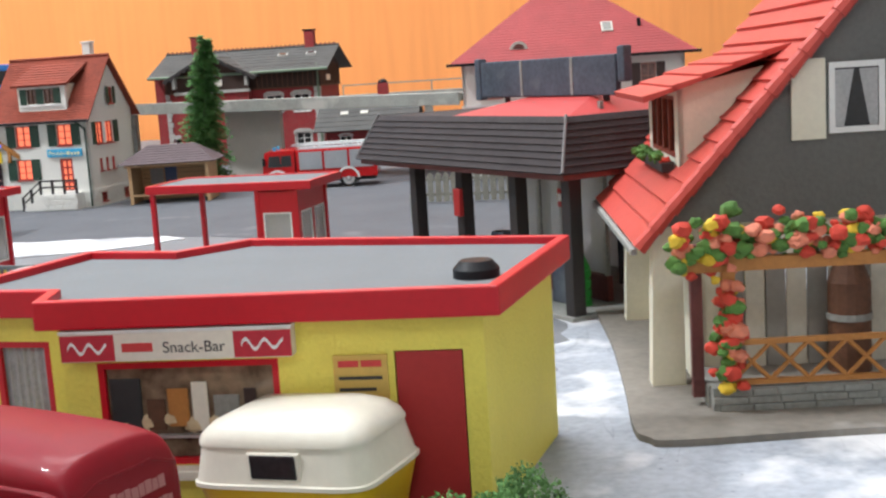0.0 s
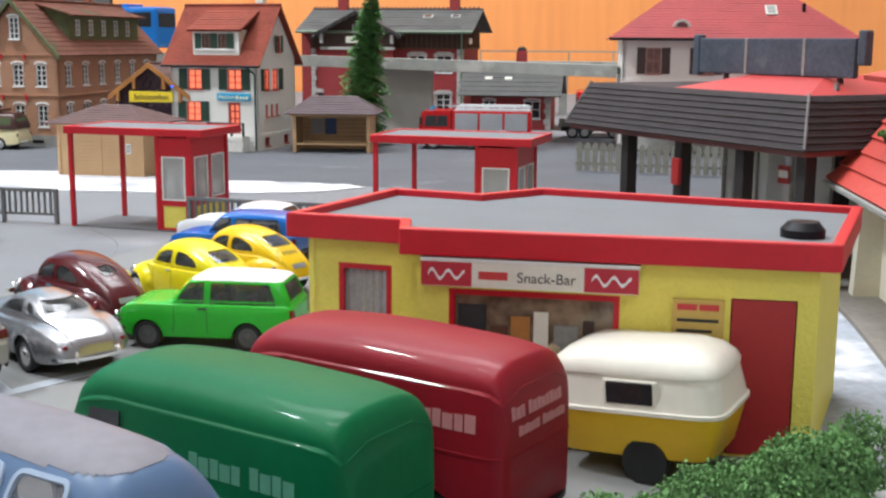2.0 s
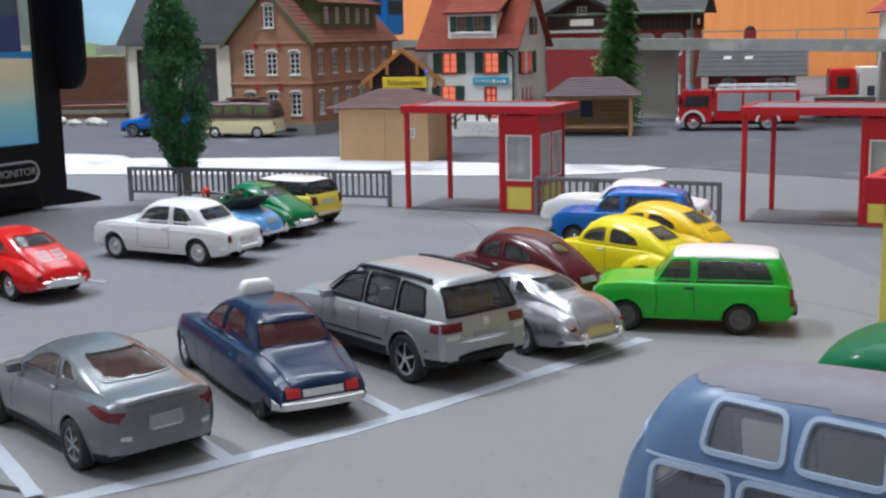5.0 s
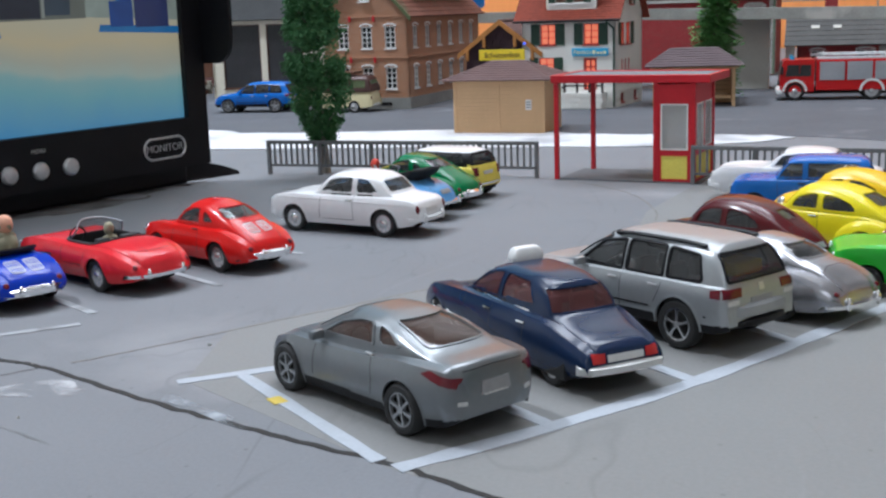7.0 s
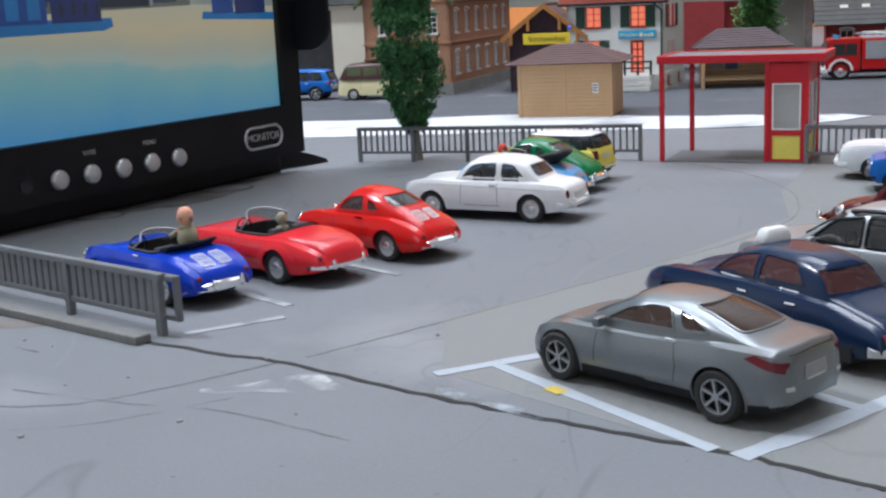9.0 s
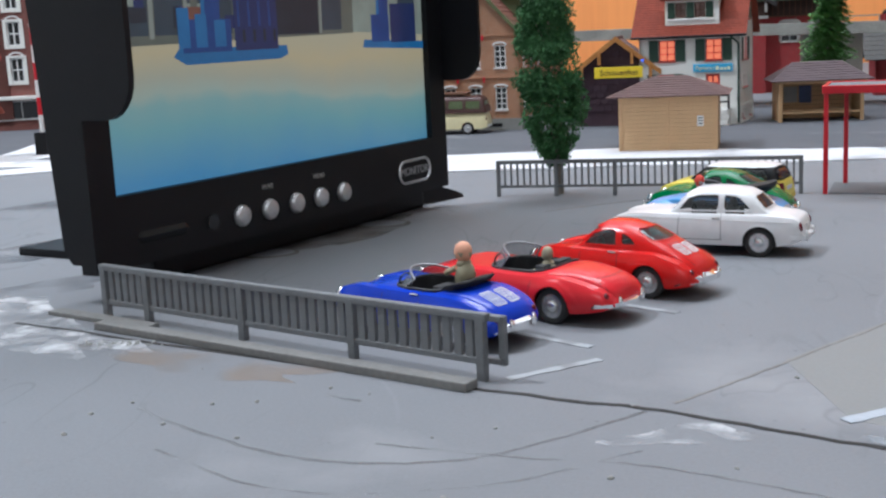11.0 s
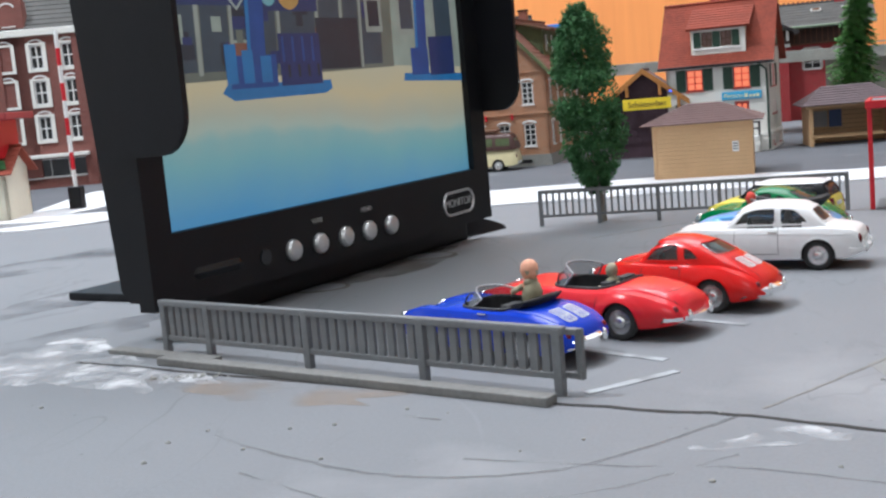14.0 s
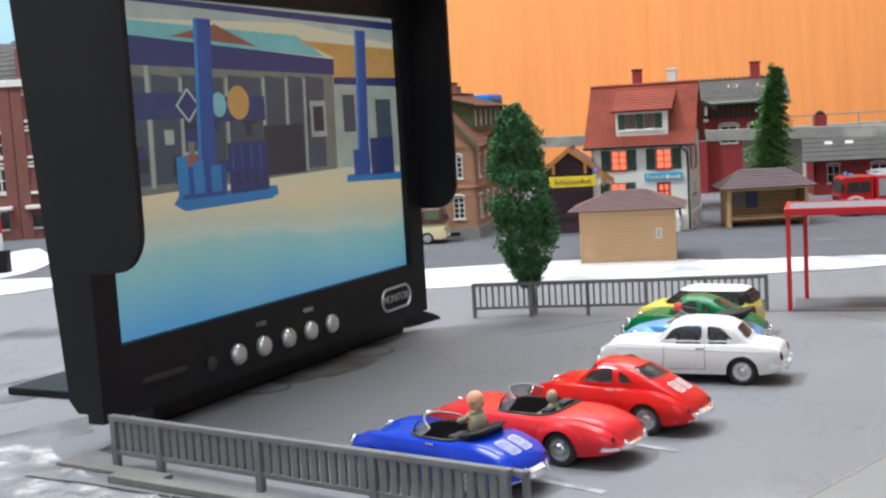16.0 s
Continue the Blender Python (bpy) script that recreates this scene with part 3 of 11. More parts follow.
class Shell:
    """A loft along x: cross-sections are superellipses standing on a base line."""

    def __init__(self, top, base, width, x0, x1, n=3.0, tumble=0.0, soft=0.08):
        self.top, self.base, self.width, self.x0, self.x1, self.n, self.tumble, self.soft = top, base, width, x0, x1, n, tumble, soft
        self.high = max(z for _, z in top)
        self.known = {}

    def profile(self, x):
        """Top, base and half width at x."""
        key = round(x, 5)
        if key not in self.known:
            xs = np.array([x])
            self.known[key] = tuple(float(curve(c, xs, s)[0]) for c, s in ((self.top, self.soft), (self.base, 0), (self.width, self.soft)))
        return self.known[key]

    def at(self, x, f, flip=1, off=0.0):
        """f runs from 0 at the foot of the flank to 1 at the middle of the top."""
        x = min(max(x, self.x0), self.x1)
        zt, zb, w = self.profile(x)
        a = f * math.pi / 2
        cy, sz = max(math.cos(a), 0) ** (2 / self.n), max(math.sin(a), 0) ** (2 / self.n)
        z = zb + (zt - zb) * sz
        y = w * cy * (1 - self.tumble * (z - zb) / max(0.05, self.high - zb))
        return Vector((x, y * flip, z))

    def mesh(self, stations=44, ring=9, extra=(), holes=(), arches=()):
        """holes: (lo, hi, f0, f1, both) as in patch(); faces inside them are left open."""
        xs = sorted({*(self.x0 + (self.x1 - self.x0) * 0.5 * (1 - math.cos(math.pi * i / stations)) for i in range(stations + 1)), *(e for e in extra if self.x0 < e < self.x1)})
        bm = B()
        fs = [i / ring for i in range(ring + 1)]
        if arches:
            xs = [self.x0 + (self.x1 - self.x0) * i / stations for i in range(stations + 1)]
            xs = sorted({*xs, *(self.x0 + 0.004 * k * k for k in range(1, 4)), *(self.x1 - 0.004 * k * k for k in range(1, 4))})
            fs = [self.flank_f(0.9 * i / ring) for i in range(ring + 1)]
            fs += [fs[-1] + (1 - fs[-1]) * i / 10 for i in range(1, 11)]
        rows = []
        for x in xs:
            left = [self.at(x, f) for f in fs]
            pts = left + [Vector((p.x, -p.y, p.z)) for p in left[-2::-1]]
            rows.append([bm.verts.new(p * K) for p in pts])
        for a, b in zip(rows, rows[1:]):
            xm = (a[0].co.x + b[0].co.x) / 2 / K
            for i in range(len(a) - 1):
                j = min(i, len(a) - 2 - i)
                f = (fs[j] + fs[j + 1]) / 2
                if arches:
                    c = (a[i].co + a[i + 1].co + b[i].co + b[i + 1].co) / 4 / K
                    if abs(c.y) > 0.3 and any((c.x - wx) ** 2 + (c.z - r) ** 2 < q * q for wx, r, q in arches):
                        continue
                if not any(self.inside(xm, f, h) for h in holes):
                    bm.faces.new((a[i], a[i + 1], b[i + 1], b[i]))
        bm.faces.new(rows[0])
        bm.faces.new(rows[-1][::-1])
        return bm

    def inside(self, x, f, hole):
        lo, hi, f0, f1, both = hole
        if not f0 < f < f1 + 0.001:
            return False
        t = (f - f0) / max(1e-6, f1 - f0)
        return lo[0] + (lo[1] - lo[0]) * t < x < hi[0] + (hi[1] - hi[0]) * t

    def rim(self, lo, hi, f0, f1, flip=1, w=0.03, lift=0.012, both=False):
        """A narrow raised frame round a window of patch()."""
        bm = B()
        df = 0.03 if both else w / max(0.2, self.high - 0.9) * 0.75
        if both:
            runs = [((lo[0] - w,) * 2, (lo[0] + w,) * 2, f0 - df), ((hi[0] - w,) * 2, (hi[0] + w,) * 2, f0 - df)]
            for a, b, g in runs:
                self.join(bm, self.patch(a, b, max(g, 0), 1, 1, lift, 1, 12, True))
            for fl in (1, -1):
                self.join(bm, self.patch((lo[0] - w,) * 2, (hi[0] + w,) * 2, max(f0 - df, 0), f0 + df, fl, lift, 6, 1))
        else:
            self.join(bm, self.patch((lo[0] - w, lo[1] - w), (lo[0] + w, lo[1] + w), f0 - df, f1 + df, flip, lift, 1, 6))
            self.join(bm, self.patch((hi[0] - w, hi[1] - w), (hi[0] + w, hi[1] + w), f0 - df, f1 + df, flip, lift, 1, 6))
            self.join(bm, self.patch((lo[0] - w,) * 2, (hi[0] + w,) * 2, max(f0 - df, 0), f0 + df, flip, lift, 6, 1))
            self.join(bm, self.patch((lo[1] - w,) * 2, (hi[1] + w,) * 2, f1 - df, min(1, f1 + df), flip, lift, 6, 1))
        return bm

    def lip(self, wx, r, ar, flip):
        """The turned edge of a wheel arch on the flank."""
        bm = B()
        rows = []
        for i in range(29):
            a = math.pi * (-0.15 + 1.3 * i / 28)
            row = []
            for q, lift in ((ar - 0.035, -0.05), (ar - 0.03, 0.012), (ar + 0.03, 0.012), (ar + 0.034, -0.004)):
                x, z = wx + q * math.cos(a), r + q * math.sin(a)
                zt, zb, w = self.profile(min(max(x, self.x0), self.x1))
                if z < zb - 0.01:
                    row = None
                    break
                p = self.at(x, self.flank_f(min(0.98, (z - zb) / max(0.01, zt - zb))), flip)
                row.append(Vector((p.x, p.y + flip * lift, p.z)))
            if row:
                rows.append([bm.verts.new(p * K) for p in row])
        for p, q in zip(rows, rows[1:]):
            for j in range(3):
                bm.faces.new((p[j], p[j + 1], q[j + 1], q[j]))
        return bm

    def join(self, bm, other):
        vs = {v: bm.verts.new(v.co) for v in other.verts}
        for f in other.faces:
            bm.faces.new([vs[v] for v in f.verts])
        other.free()

    def nose(self, y, z, turn):
        """The x at which the skin stands at that y and z, seen from the front (turn 1) or the tail (-1)."""
        end = self.x1 if turn > 0 else self.x0
        for k in range(120):
            x = end - turn * 0.012 * k
            zt, zb, w = self.profile(x)
            s = (z - zb) / max(1e-4, zt - zb)
            if s >= 1:
                continue
            a = math.asin(max(0, s) ** (self.n / 2))
            if w * max(math.cos(a), 0) ** (2 / self.n) * (1 - self.tumble * (z - zb) / max(0.05, self.high - zb)) >= y:
                return x
        return end - turn * 0.3

    def flank_f(self, frac):
        """The f at which a flank stands at that share of its height."""
        return math.asin(min(1, max(0, frac)) ** (self.n / 2)) * 2 / math.pi

    def across_f(self, frac):
        return math.acos(min(1, max(0, frac)) ** (self.n / 2)) * 2 / math.pi

    def patch(self, lo, hi, f0, f1, flip=1, lift=0.012, nx=6, nf=5, both=False):
        """A skin a little proud of the loft. lo and hi: x limits as (at f0, at f1). both: f runs over the top to the other flank."""
        bm = B()
        grid = []
        for j in range(nf + 1):
            s = j / nf
            if both:
                f = f0 + (2 - 2 * f0) * s
                fl, ff = (1, f) if f <= 1 else (-1, 2 - f)
                t = 1 - abs(2 * s - 1)
            else:
                fl, ff, t = flip, f0 + (f1 - f0) * s, s
            row = []
            for i in range(nx + 1):
                x = (lo[0] + (lo[1] - lo[0]) * t) + ((hi[0] + (hi[1] - hi[0]) * t) - (lo[0] + (lo[1] - lo[0]) * t)) * i / nx
                p = self.at(x, ff, fl)
                dx = self.at(x + 0.02, ff, fl) - self.at(x - 0.02, ff, fl)
                df = self.at(x, min(ff + 0.03, 1), fl) - self.at(x, max(ff - 0.03, 0), fl)
                nn = dx.cross(df)
                if nn.length < 1e-7:
                    nn = Vector((0, 0, 1))
                nn.normalize()
                if nn.z < 0 and ff > 0.5 or nn.y * fl < 0 and ff <= 0.5:
                    nn = -nn
                row.append(bm.verts.new((p + nn * lift) * K))
            grid.append(row)
        for a, b in zip(grid, grid[1:]):
            for i in range(nx):
                bm.faces.new((a[i], a[i + 1], b[i + 1], b[i]))
        return bm


def wheel(parent, x, y, r, w, flip, rim_mat, spokes=0):
    tyre_bm = B()
    prof = [(0.66 * r, -w * 0.42), (0.7 * r, -w / 2), (0.9 * r, -w / 2), (r, -w * 0.3), (r, w * 0.3), (0.9 * r, w / 2), (0.7 * r, w / 2), (0.66 * r, w * 0.42)]
    seg = 20
    rings = []
    for k in range(seg):
        a = 2 * math.pi * k / seg
        rings.append([tyre_bm.verts.new(Vector((x + q * math.cos(a), y + s, r + q * math.sin(a))) * K) for q, s in prof])
    for k in range(seg):
        a, b = rings[k], rings[(k + 1) % seg]
        for i in range(len(prof) - 1):
            tyre_bm.faces.new((a[i], b[i], b[i + 1], a[i + 1]))
    if spokes:
        rod(tyre_bm, Vector((x, y - flip * w * 0.3, r)) * K, Vector((x, y + flip * w * 0.02, r)) * K, 0.66 * r * K, 16)
    t = part("wheel", tyre_bm, M["tyre"], parent, "black rubber tyre", True)
    bm = B()
    yo = y + flip * w * 0.36
    if spokes:
        for k in range(spokes):
            a = 2 * math.pi * k / spokes + 0.3
            c, s = math.cos(a), math.sin(a)
            q = [(-0.03, 0.1), (0.03, 0.1), (0.036, 0.62), (-0.036, 0.62)]
            prism(bm, [((x + r * (v * c - u * 1.6 * s)) * K, (r + r * (v * s + u * 1.6 * c)) * K) for u, v in q], (yo - flip * 0.03) * K, (yo + flip * 0.012) * K)
        rod(bm, Vector((x, yo - flip * 0.04, r)) * K, Vector((x, yo + flip * 0.02, r)) * K, 0.16 * r * K, 10)
        ringv = []
        for k in range(20):
            a = 2 * math.pi * k / 20
            ringv.append([bm.verts.new(Vector((x + q * r * math.cos(a), yo + flip * d, r + q * r * math.sin(a))) * K) for q, d in ((0.58, -0.03), (0.60, 0.015), (0.67, 0.015), (0.70, -0.03))])
        for k in range(20):
            p_, q_ = ringv[k], ringv[(k + 1) % 20]
            for j in range(3):
                bm.faces.new((p_[j], p_[j + 1], q_[j + 1], q_[j]))
    else:
        rod(bm, Vector((x, y - flip * w * 0.2, r)) * K, Vector((x, yo, r)) * K, 0.67 * r * K, 18)
        for k in range(12):
            a = 2 * math.pi * k / 12
            ball(bm, (x + 0.47 * r * math.cos(a)) * K, yo * K, (r + 0.47 * r * math.sin(a)) * K, 0.045 * r * K, 1, (1, 0.6, 1))
        ball(bm, x * K, yo * K, r * K, 0.34 * r * K, 2, (1, 0.42, 1))
    part("rim", bm, rim_mat, t, "bright metal rim", True)
    return t


def bumper(parent, x, z, w, h, d, material, turn, name="bumper", bow=0.06):
    """A bowed bar across the car at x; turn is +1 at the front."""
    bm = B()
    n = 12
    rows = []
    for i in range(n + 1):
        s = -1 + 2 * i / n
        xx = x - turn * bow * s * s - turn * max(0, abs(s) - 0.85) * 0.9
        ring = [(xx - turn * d / 2, z - h / 2), (xx + turn * d / 2, z - h * 0.3), (xx + turn * d / 2, z + h * 0.3), (xx - turn * d / 2, z + h / 2)]
        rows.append([bm.verts.new(Vector((q, s * w / 2, zz)) * K) for q, zz in ring])
    for a, b in zip(rows, rows[1:]):
        for i in range(4):
            j = (i + 1) % 4
            bm.faces.new((a[i], a[j], b[j], b[i]))
    bm.faces.new(rows[0])
    bm.faces.new(rows[-1][::-1])
    return part(name, bm, material, parent, "", True)


def lamp(parent, name, x, y, z, r, turn, material, long=1.0):
    bm = B()
    ball(bm, x * K, y * K, z * K, r * K, 2, (0.4, 1.0, long))
    return part(name, bm, material, parent, "", True)


def car(name, spec, x, y, rz, body_paint, label, cab_paint=None, group="parked model cars"):
    """car > body, cabin, windows, wheels (> rim), bumpers, lamps; it points along its local +x."""
    s = spec
    root = thing(name, x, y, 0, rz, label, "model car", group)
    L = s["L"]
    h = L / 2
    r, wf, wr = s["R"], s["wb"][0], s["wb"][1]
    sill = s.get("sill", 0.2)
    ar = r * s.get("arch", 1.17)
    top = s["top"]
    top = [(a, max(z, 0.2)) for a, z in top]
    arches = [(wx, r, ar) for wx in (() if s.get("skirt") else (wf, wr))]
    body = Shell(top, [(-h, sill + 0.08), (-h + 0.3, sill), (h - 0.3, sill), (h, sill + 0.06)], [(a, b * s["W"] / 2) for a, b in s["plan"]], -h, h, s.get("n", 3.2), s.get("tuck", 0.06), s.get("soft", 0.1))
    cockpit = [((-0.8, -0.72), (0.42, 0.3), body.across_f(0.68), 1, True)] if s.get("open") else []
    bo = part("body", body.mesh(150, 24, (), cockpit, arches), body_paint, root, "", True)
    if not s.get("fender"):
        for wx, r_, q_ in arches:
            for fl in (1, -1):
                part("arch_lip", body.lip(wx, r_, q_, fl), body_paint, root, "", True)
    bm = B()
    uw = s["W"] * 0.78
    box(bm, (-h + 0.42) * K, (h - 0.42) * K, -uw / 2 * 0.9 * K, uw / 2 * 0.9 * K, (sill - 0.03) * K, max(0.5, r + ar * 0.55) * K)
    if r + ar * 0.9 < 0.9 * min([z for a, z in top if abs(a) < h - 0.5] or [0]):
        box(bm, (wr - 0.1) * K, (wf + 0.1) * K, -uw / 2 * 0.72 * K, uw / 2 * 0.72 * K, 0.4 * K, (r + ar * 0.98) * K)
    part("underbody", bm, M["under"], root)
    wy = s["W"] / 2 - s.get("inset", 0.10)
    for wx in (wf, wr):
        for fl in (1, -1):
            wheel(root, wx, fl * wy, r, s.get("tw", 0.17), fl, s.get("rim", M["steel"]), s.get("spokes", 0))
    if s.get("fender"):
        y0, y1, r1 = s["fender"]
        for wx in (wf, wr):
            for fl in (1, -1):
                bm = B()
                grid = []
                for i in range(19):
                    a = math.pi * (-0.06 + 1.12 * i / 18)
                    row = []
                    for j in range(7):
                        b = math.pi / 2 * j / 6
                        rad = ar + 0.02 + (r1 - ar) * math.cos(b) ** 0.8
                        lean = 1.18 if (math.cos(a) < 0) == (wx < 0) else 1.0
                        row.append(bm.verts.new(Vector((wx + lean * rad * math.cos(a), fl * (y0 + (y1 - y0) * math.sin(b)), r + rad * math.sin(a) * 0.94)) * K))
                    grid.append(row)
                for p_, q_ in zip(grid, grid[1:]):
                    for j in range(6):
                        bm.faces.new((p_[j], p_[j + 1], q_[j + 1], q_[j]))
                part("fender", bm, body_paint, root, "", True)
        for fl in (1, -1):
            bm = box(B(), (wr + ar) * K, (wf - ar) * K, (fl * (y1 + y0) / 2 - 0.09) * K, (fl * (y1 + y0) / 2 + 0.09) * K, 0.24 * K, 0.29 * K, 0.02)
            part("running_board", bm, M["under"], root)
    if s.get("sills"):
        for lo, hi in ((wr + ar, wf - ar), (-h + 0.02, wr - ar)):
            for fl in (1, -1):
                part("dark_sill", body.patch((lo, lo), (hi, hi), 0, body.flank_f(s["sills"]), fl, 0.008, 12, 3), M["black"], root)
    if s.get("apron"):
        for tn in (-1,) if s.get("rear_only") else (1, -1):
            bumper(root, tn * (h - 0.02), s["apron"][0], s["W"] * 0.88, s["apron"][1], 0.1, M["black"], tn, "lower_bumper", s.get("bow", 0.12))
    cab = None
    if "cab" in s:
        c = s["cab"]
        x0, x1 = c[0][0], c[-1][0]
        x0, x1 = min(x0, x1), max(x0, x1)
        cab = Shell(c, [(-9, s["belt"] - 0.06), (9, s["belt"] - 0.06)], [(a, b * s["W"] / 2) for a, b in s["cabw"]], x0, x1, s.get("cn", 3.4), s.get("tumble", 0.18), s.get("csoft", 0.1))
        f0, f1 = cab.flank_f(s.get("wz", (0.26, 0.8))[0]), cab.flank_f(s.get("wz", (0.26, 0.8))[1])
        panes = [("side_window", lo, hi, f0, f1, False) for lo, hi in s.get("sides", ())]
        if "screen" in s:
            panes.append(("windscreen", (s["screen"][0],) * 2, (s["screen"][1],) * 2, cab.across_f(s.get("sw", 0.86)), 1, True))
        if "rear" in s:
            panes.append(("rear_window", (s["rear"][0],) * 2, (s["rear"][1],) * 2, cab.across_f(s.get("rw", 0.8)), 1, True))
        part("cabin", cab.mesh(110, 40, (), [p[1:] for p in panes]), s.get("cabmat") or (body_paint if s.get("roof") else cab_paint or body_paint), root, "", True)
        if s.get("roof"):
            part("roof", cab.patch((s["roof"][0],) * 2, (s["roof"][1],) * 2, cab.flank_f(s["roof"][2]), 1, both=True, nf=14, nx=14, lift=0.02), cab_paint, root, "contrasting roof", True)
        g = s.get("glass", M["car_glass"])
        fr = s.get("rimmat", cab_paint if cab_paint and not s.get("roof") else body_paint)
        for name_, lo, hi, a, b, both in panes:
            for fl in (1,) if both else (1, -1):
                pane = part(name_, cab.patch(lo, hi, a, b, fl, 0.004, both=both, nf=10 if both else 5), g, root, "", True)
                part("window_frame", cab.rim(lo, hi, a, b, fl, s.get("rw_", 0.02), 0.012, both), fr, pane, "", True)
        xa, xb = max(x0 + 0.45, -1.5), x1 - 0.4
        bw = 0.82 * min(cab.profile(xa)[2], cab.profile(xb)[2])
        bm = box(B(), xa * K, xb * K, -bw * K, bw * K, (s["belt"] - 0.05) * K, (s["belt"] + 0.025) * K)
        part("cabin_floor", bm, M["cabin"], root)
        zs = s["belt"]
        for sx in s.get("seats", (-0.25, -0.95)):
            if sx - 0.12 < x0 + 0.6:
                continue
            for fl in (1, -1):
                bm = box(B(), (sx - 0.08) * K, (sx + 0.06) * K, (fl * 0.29 - 0.17) * K, (fl * 0.29 + 0.17) * K, (zs - 0.05) * K, (zs + 0.24) * K, 0.05)
                part("seat", bm, M["cabin"], root, "", True)
        bm = B()
        rod(bm, Vector((0.22, 0.3, zs + 0.1)) * K, Vector((0.25, 0.3, zs + 0.11)) * K, 0.16 * K, 12)
        part("steering_wheel", bm, M["black"], root)
    for xx in s.get("seams", ()):
        for fl in (1, -1):
            part("door_seam", body.patch((xx, xx), (xx + 0.008,) * 2, 0.03, body.flank_f(0.93), fl, 0.003, 1, 8), M["under"], root)
    if s.get("trim"):
        for fl in (1, -1):
            f = body.flank_f(s["trim"])
            part("chrome_strip", body.patch((-h + 0.25,) * 2, (h - 0.25,) * 2, f, f + 0.03, fl, 0.012, 30, 1), M["chrome"], root)
    for xx, z in s.get("handles", ()):
        for fl in (1, -1):
            p = body.at(xx, body.flank_f(z), fl)
            part("door_handle", box(B(), (xx - 0.08) * K, (xx + 0.08) * K, (p.y - 0.02) * K, (p.y + 0.02) * K, (p.z - 0.015) * K, (p.z + 0.015) * K, 0.008), M["chrome"], root)
    bz = s.get("bumper", 0.42)
    if bz:
        bmx = s.get("bmat", M["chrome"])
        bh = s.get("bh", 0.1)
        if not s.get("rear_only"):
            bumper(root, h + 0.03, bz, s["W"] * 0.94, bh, 0.08, bmx, 1, "front_bumper", s.get("bow", 0.12))
        bumper(root, -h - 0.03, bz, s["W"] * 0.94, bh, 0.08, bmx, -1, "rear_bumper", s.get("bow", 0.12))
        if s.get("horns"):
            for xx in (h + 0.06, -h - 0.06):
                for fl in (1, -1):
                    bm = B()
                    rod(bm, Vector((xx, fl * 0.38, bz - 0.1)) * K, Vector((xx, fl * 0.38, bz + 0.13)) * K, 0.035 * K, 8)
                    part("bumper_horn", bm, bmx, root)
    if s.get("lights_at"):
        for fl in (1, -1):
            lamp(root, "headlight", s["lights_at"][0], fl * 0.6, 0.68, 0.12, 1, M["chrome"], 1.0)
            lamp(root, "tail_light", s["lights_at"][1], fl * 0.6, 0.64, 0.08, -1, M["tail"], 1.3)
    for xx, yy, zz, rr, ll in s.get("heads", ()):
        for fl in (1, -1):
            lamp(root, "headlight", body.nose(yy, zz, 1), fl * yy, zz, rr, 1, M["chrome"], ll)
    for x0_, x1_, g0, g1 in s.get("tail_patch", ()):
        for fl in (1, -1):
            part("tail_light", body.patch((x0_, x0_), (x1_, x1_ - 0.1), body.flank_f(g0), body.flank_f(g1), fl, 0.012), M["tail"], root, "red tail light", True)
    for xx, yy, zz, rr, ll in s.get("tails", ()):
        for fl in (1, -1):
            lamp(root, "tail_light", body.nose(yy, zz, -1), fl * yy, zz, rr, -1, M["tail"], ll)
    if s.get("tail_box"):
        y0, y1, z0, z1 = s["tail_box"]
        for fl in (1, -1):
            xx = body.nose((y0 + y1) / 2, (z0 + z1) / 2, -1)
            part("tail_light", box(B(), (xx - 0.03) * K, (xx + 0.25) * K, min(fl * y0, fl * y1) * K, max(fl * y0, fl * y1) * K, z0 * K, z1 * K, 0.03), M["tail"], root, "dark red tail light", True)
    if s.get("plate_z"):
        bm = box(B(), (-h - 0.012) * K, (-h + 0.1) * K, -0.24 * K, 0.24 * K, (s["plate_z"] - 0.06) * K, (s["plate_z"] + 0.06) * K)
        part("number_plate", bm, M["plate"], root)
    return root, body, cab


def flat(x0, x1, v=1.0):
    return [(x0, v), (x1, v)]


# ---- small cars: one pressed shell each, from plan and side curves in metres of the full-size car ----
def soft_curve(pts, xs):
    """A monotone smooth curve through points (x, value), read at xs."""
    px, py = (np.array(c, float) for c in zip(*sorted(pts)))
    h, d = np.diff(px), np.diff(py) / np.diff(px)
    g = np.zeros_like(px)
    for k in range(1, len(px) - 1):
        if d[k - 1] * d[k] > 0:
            w1, w2 = 2 * h[k] + h[k - 1], h[k] + 2 * h[k - 1]
            g[k] = (w1 + w2) / (w1 / d[k - 1] + w2 / d[k])
    g[0], g[-1] = d[0], d[-1]
    xs = np.clip(xs, px[0], px[-1])
    i = np.clip(np.searchsorted(px, xs) - 1, 0, len(px) - 2)
    t = (xs - px[i]) / h[i]
    return (2 * t ** 3 - 3 * t ** 2 + 1) * py[i] + (t ** 3 - 2 * t ** 2 + t) * h[i] * g[i] + (3 * t ** 2 - 2 * t ** 3) * py[i + 1] + (t ** 3 - t ** 2) * h[i] * g[i + 1]


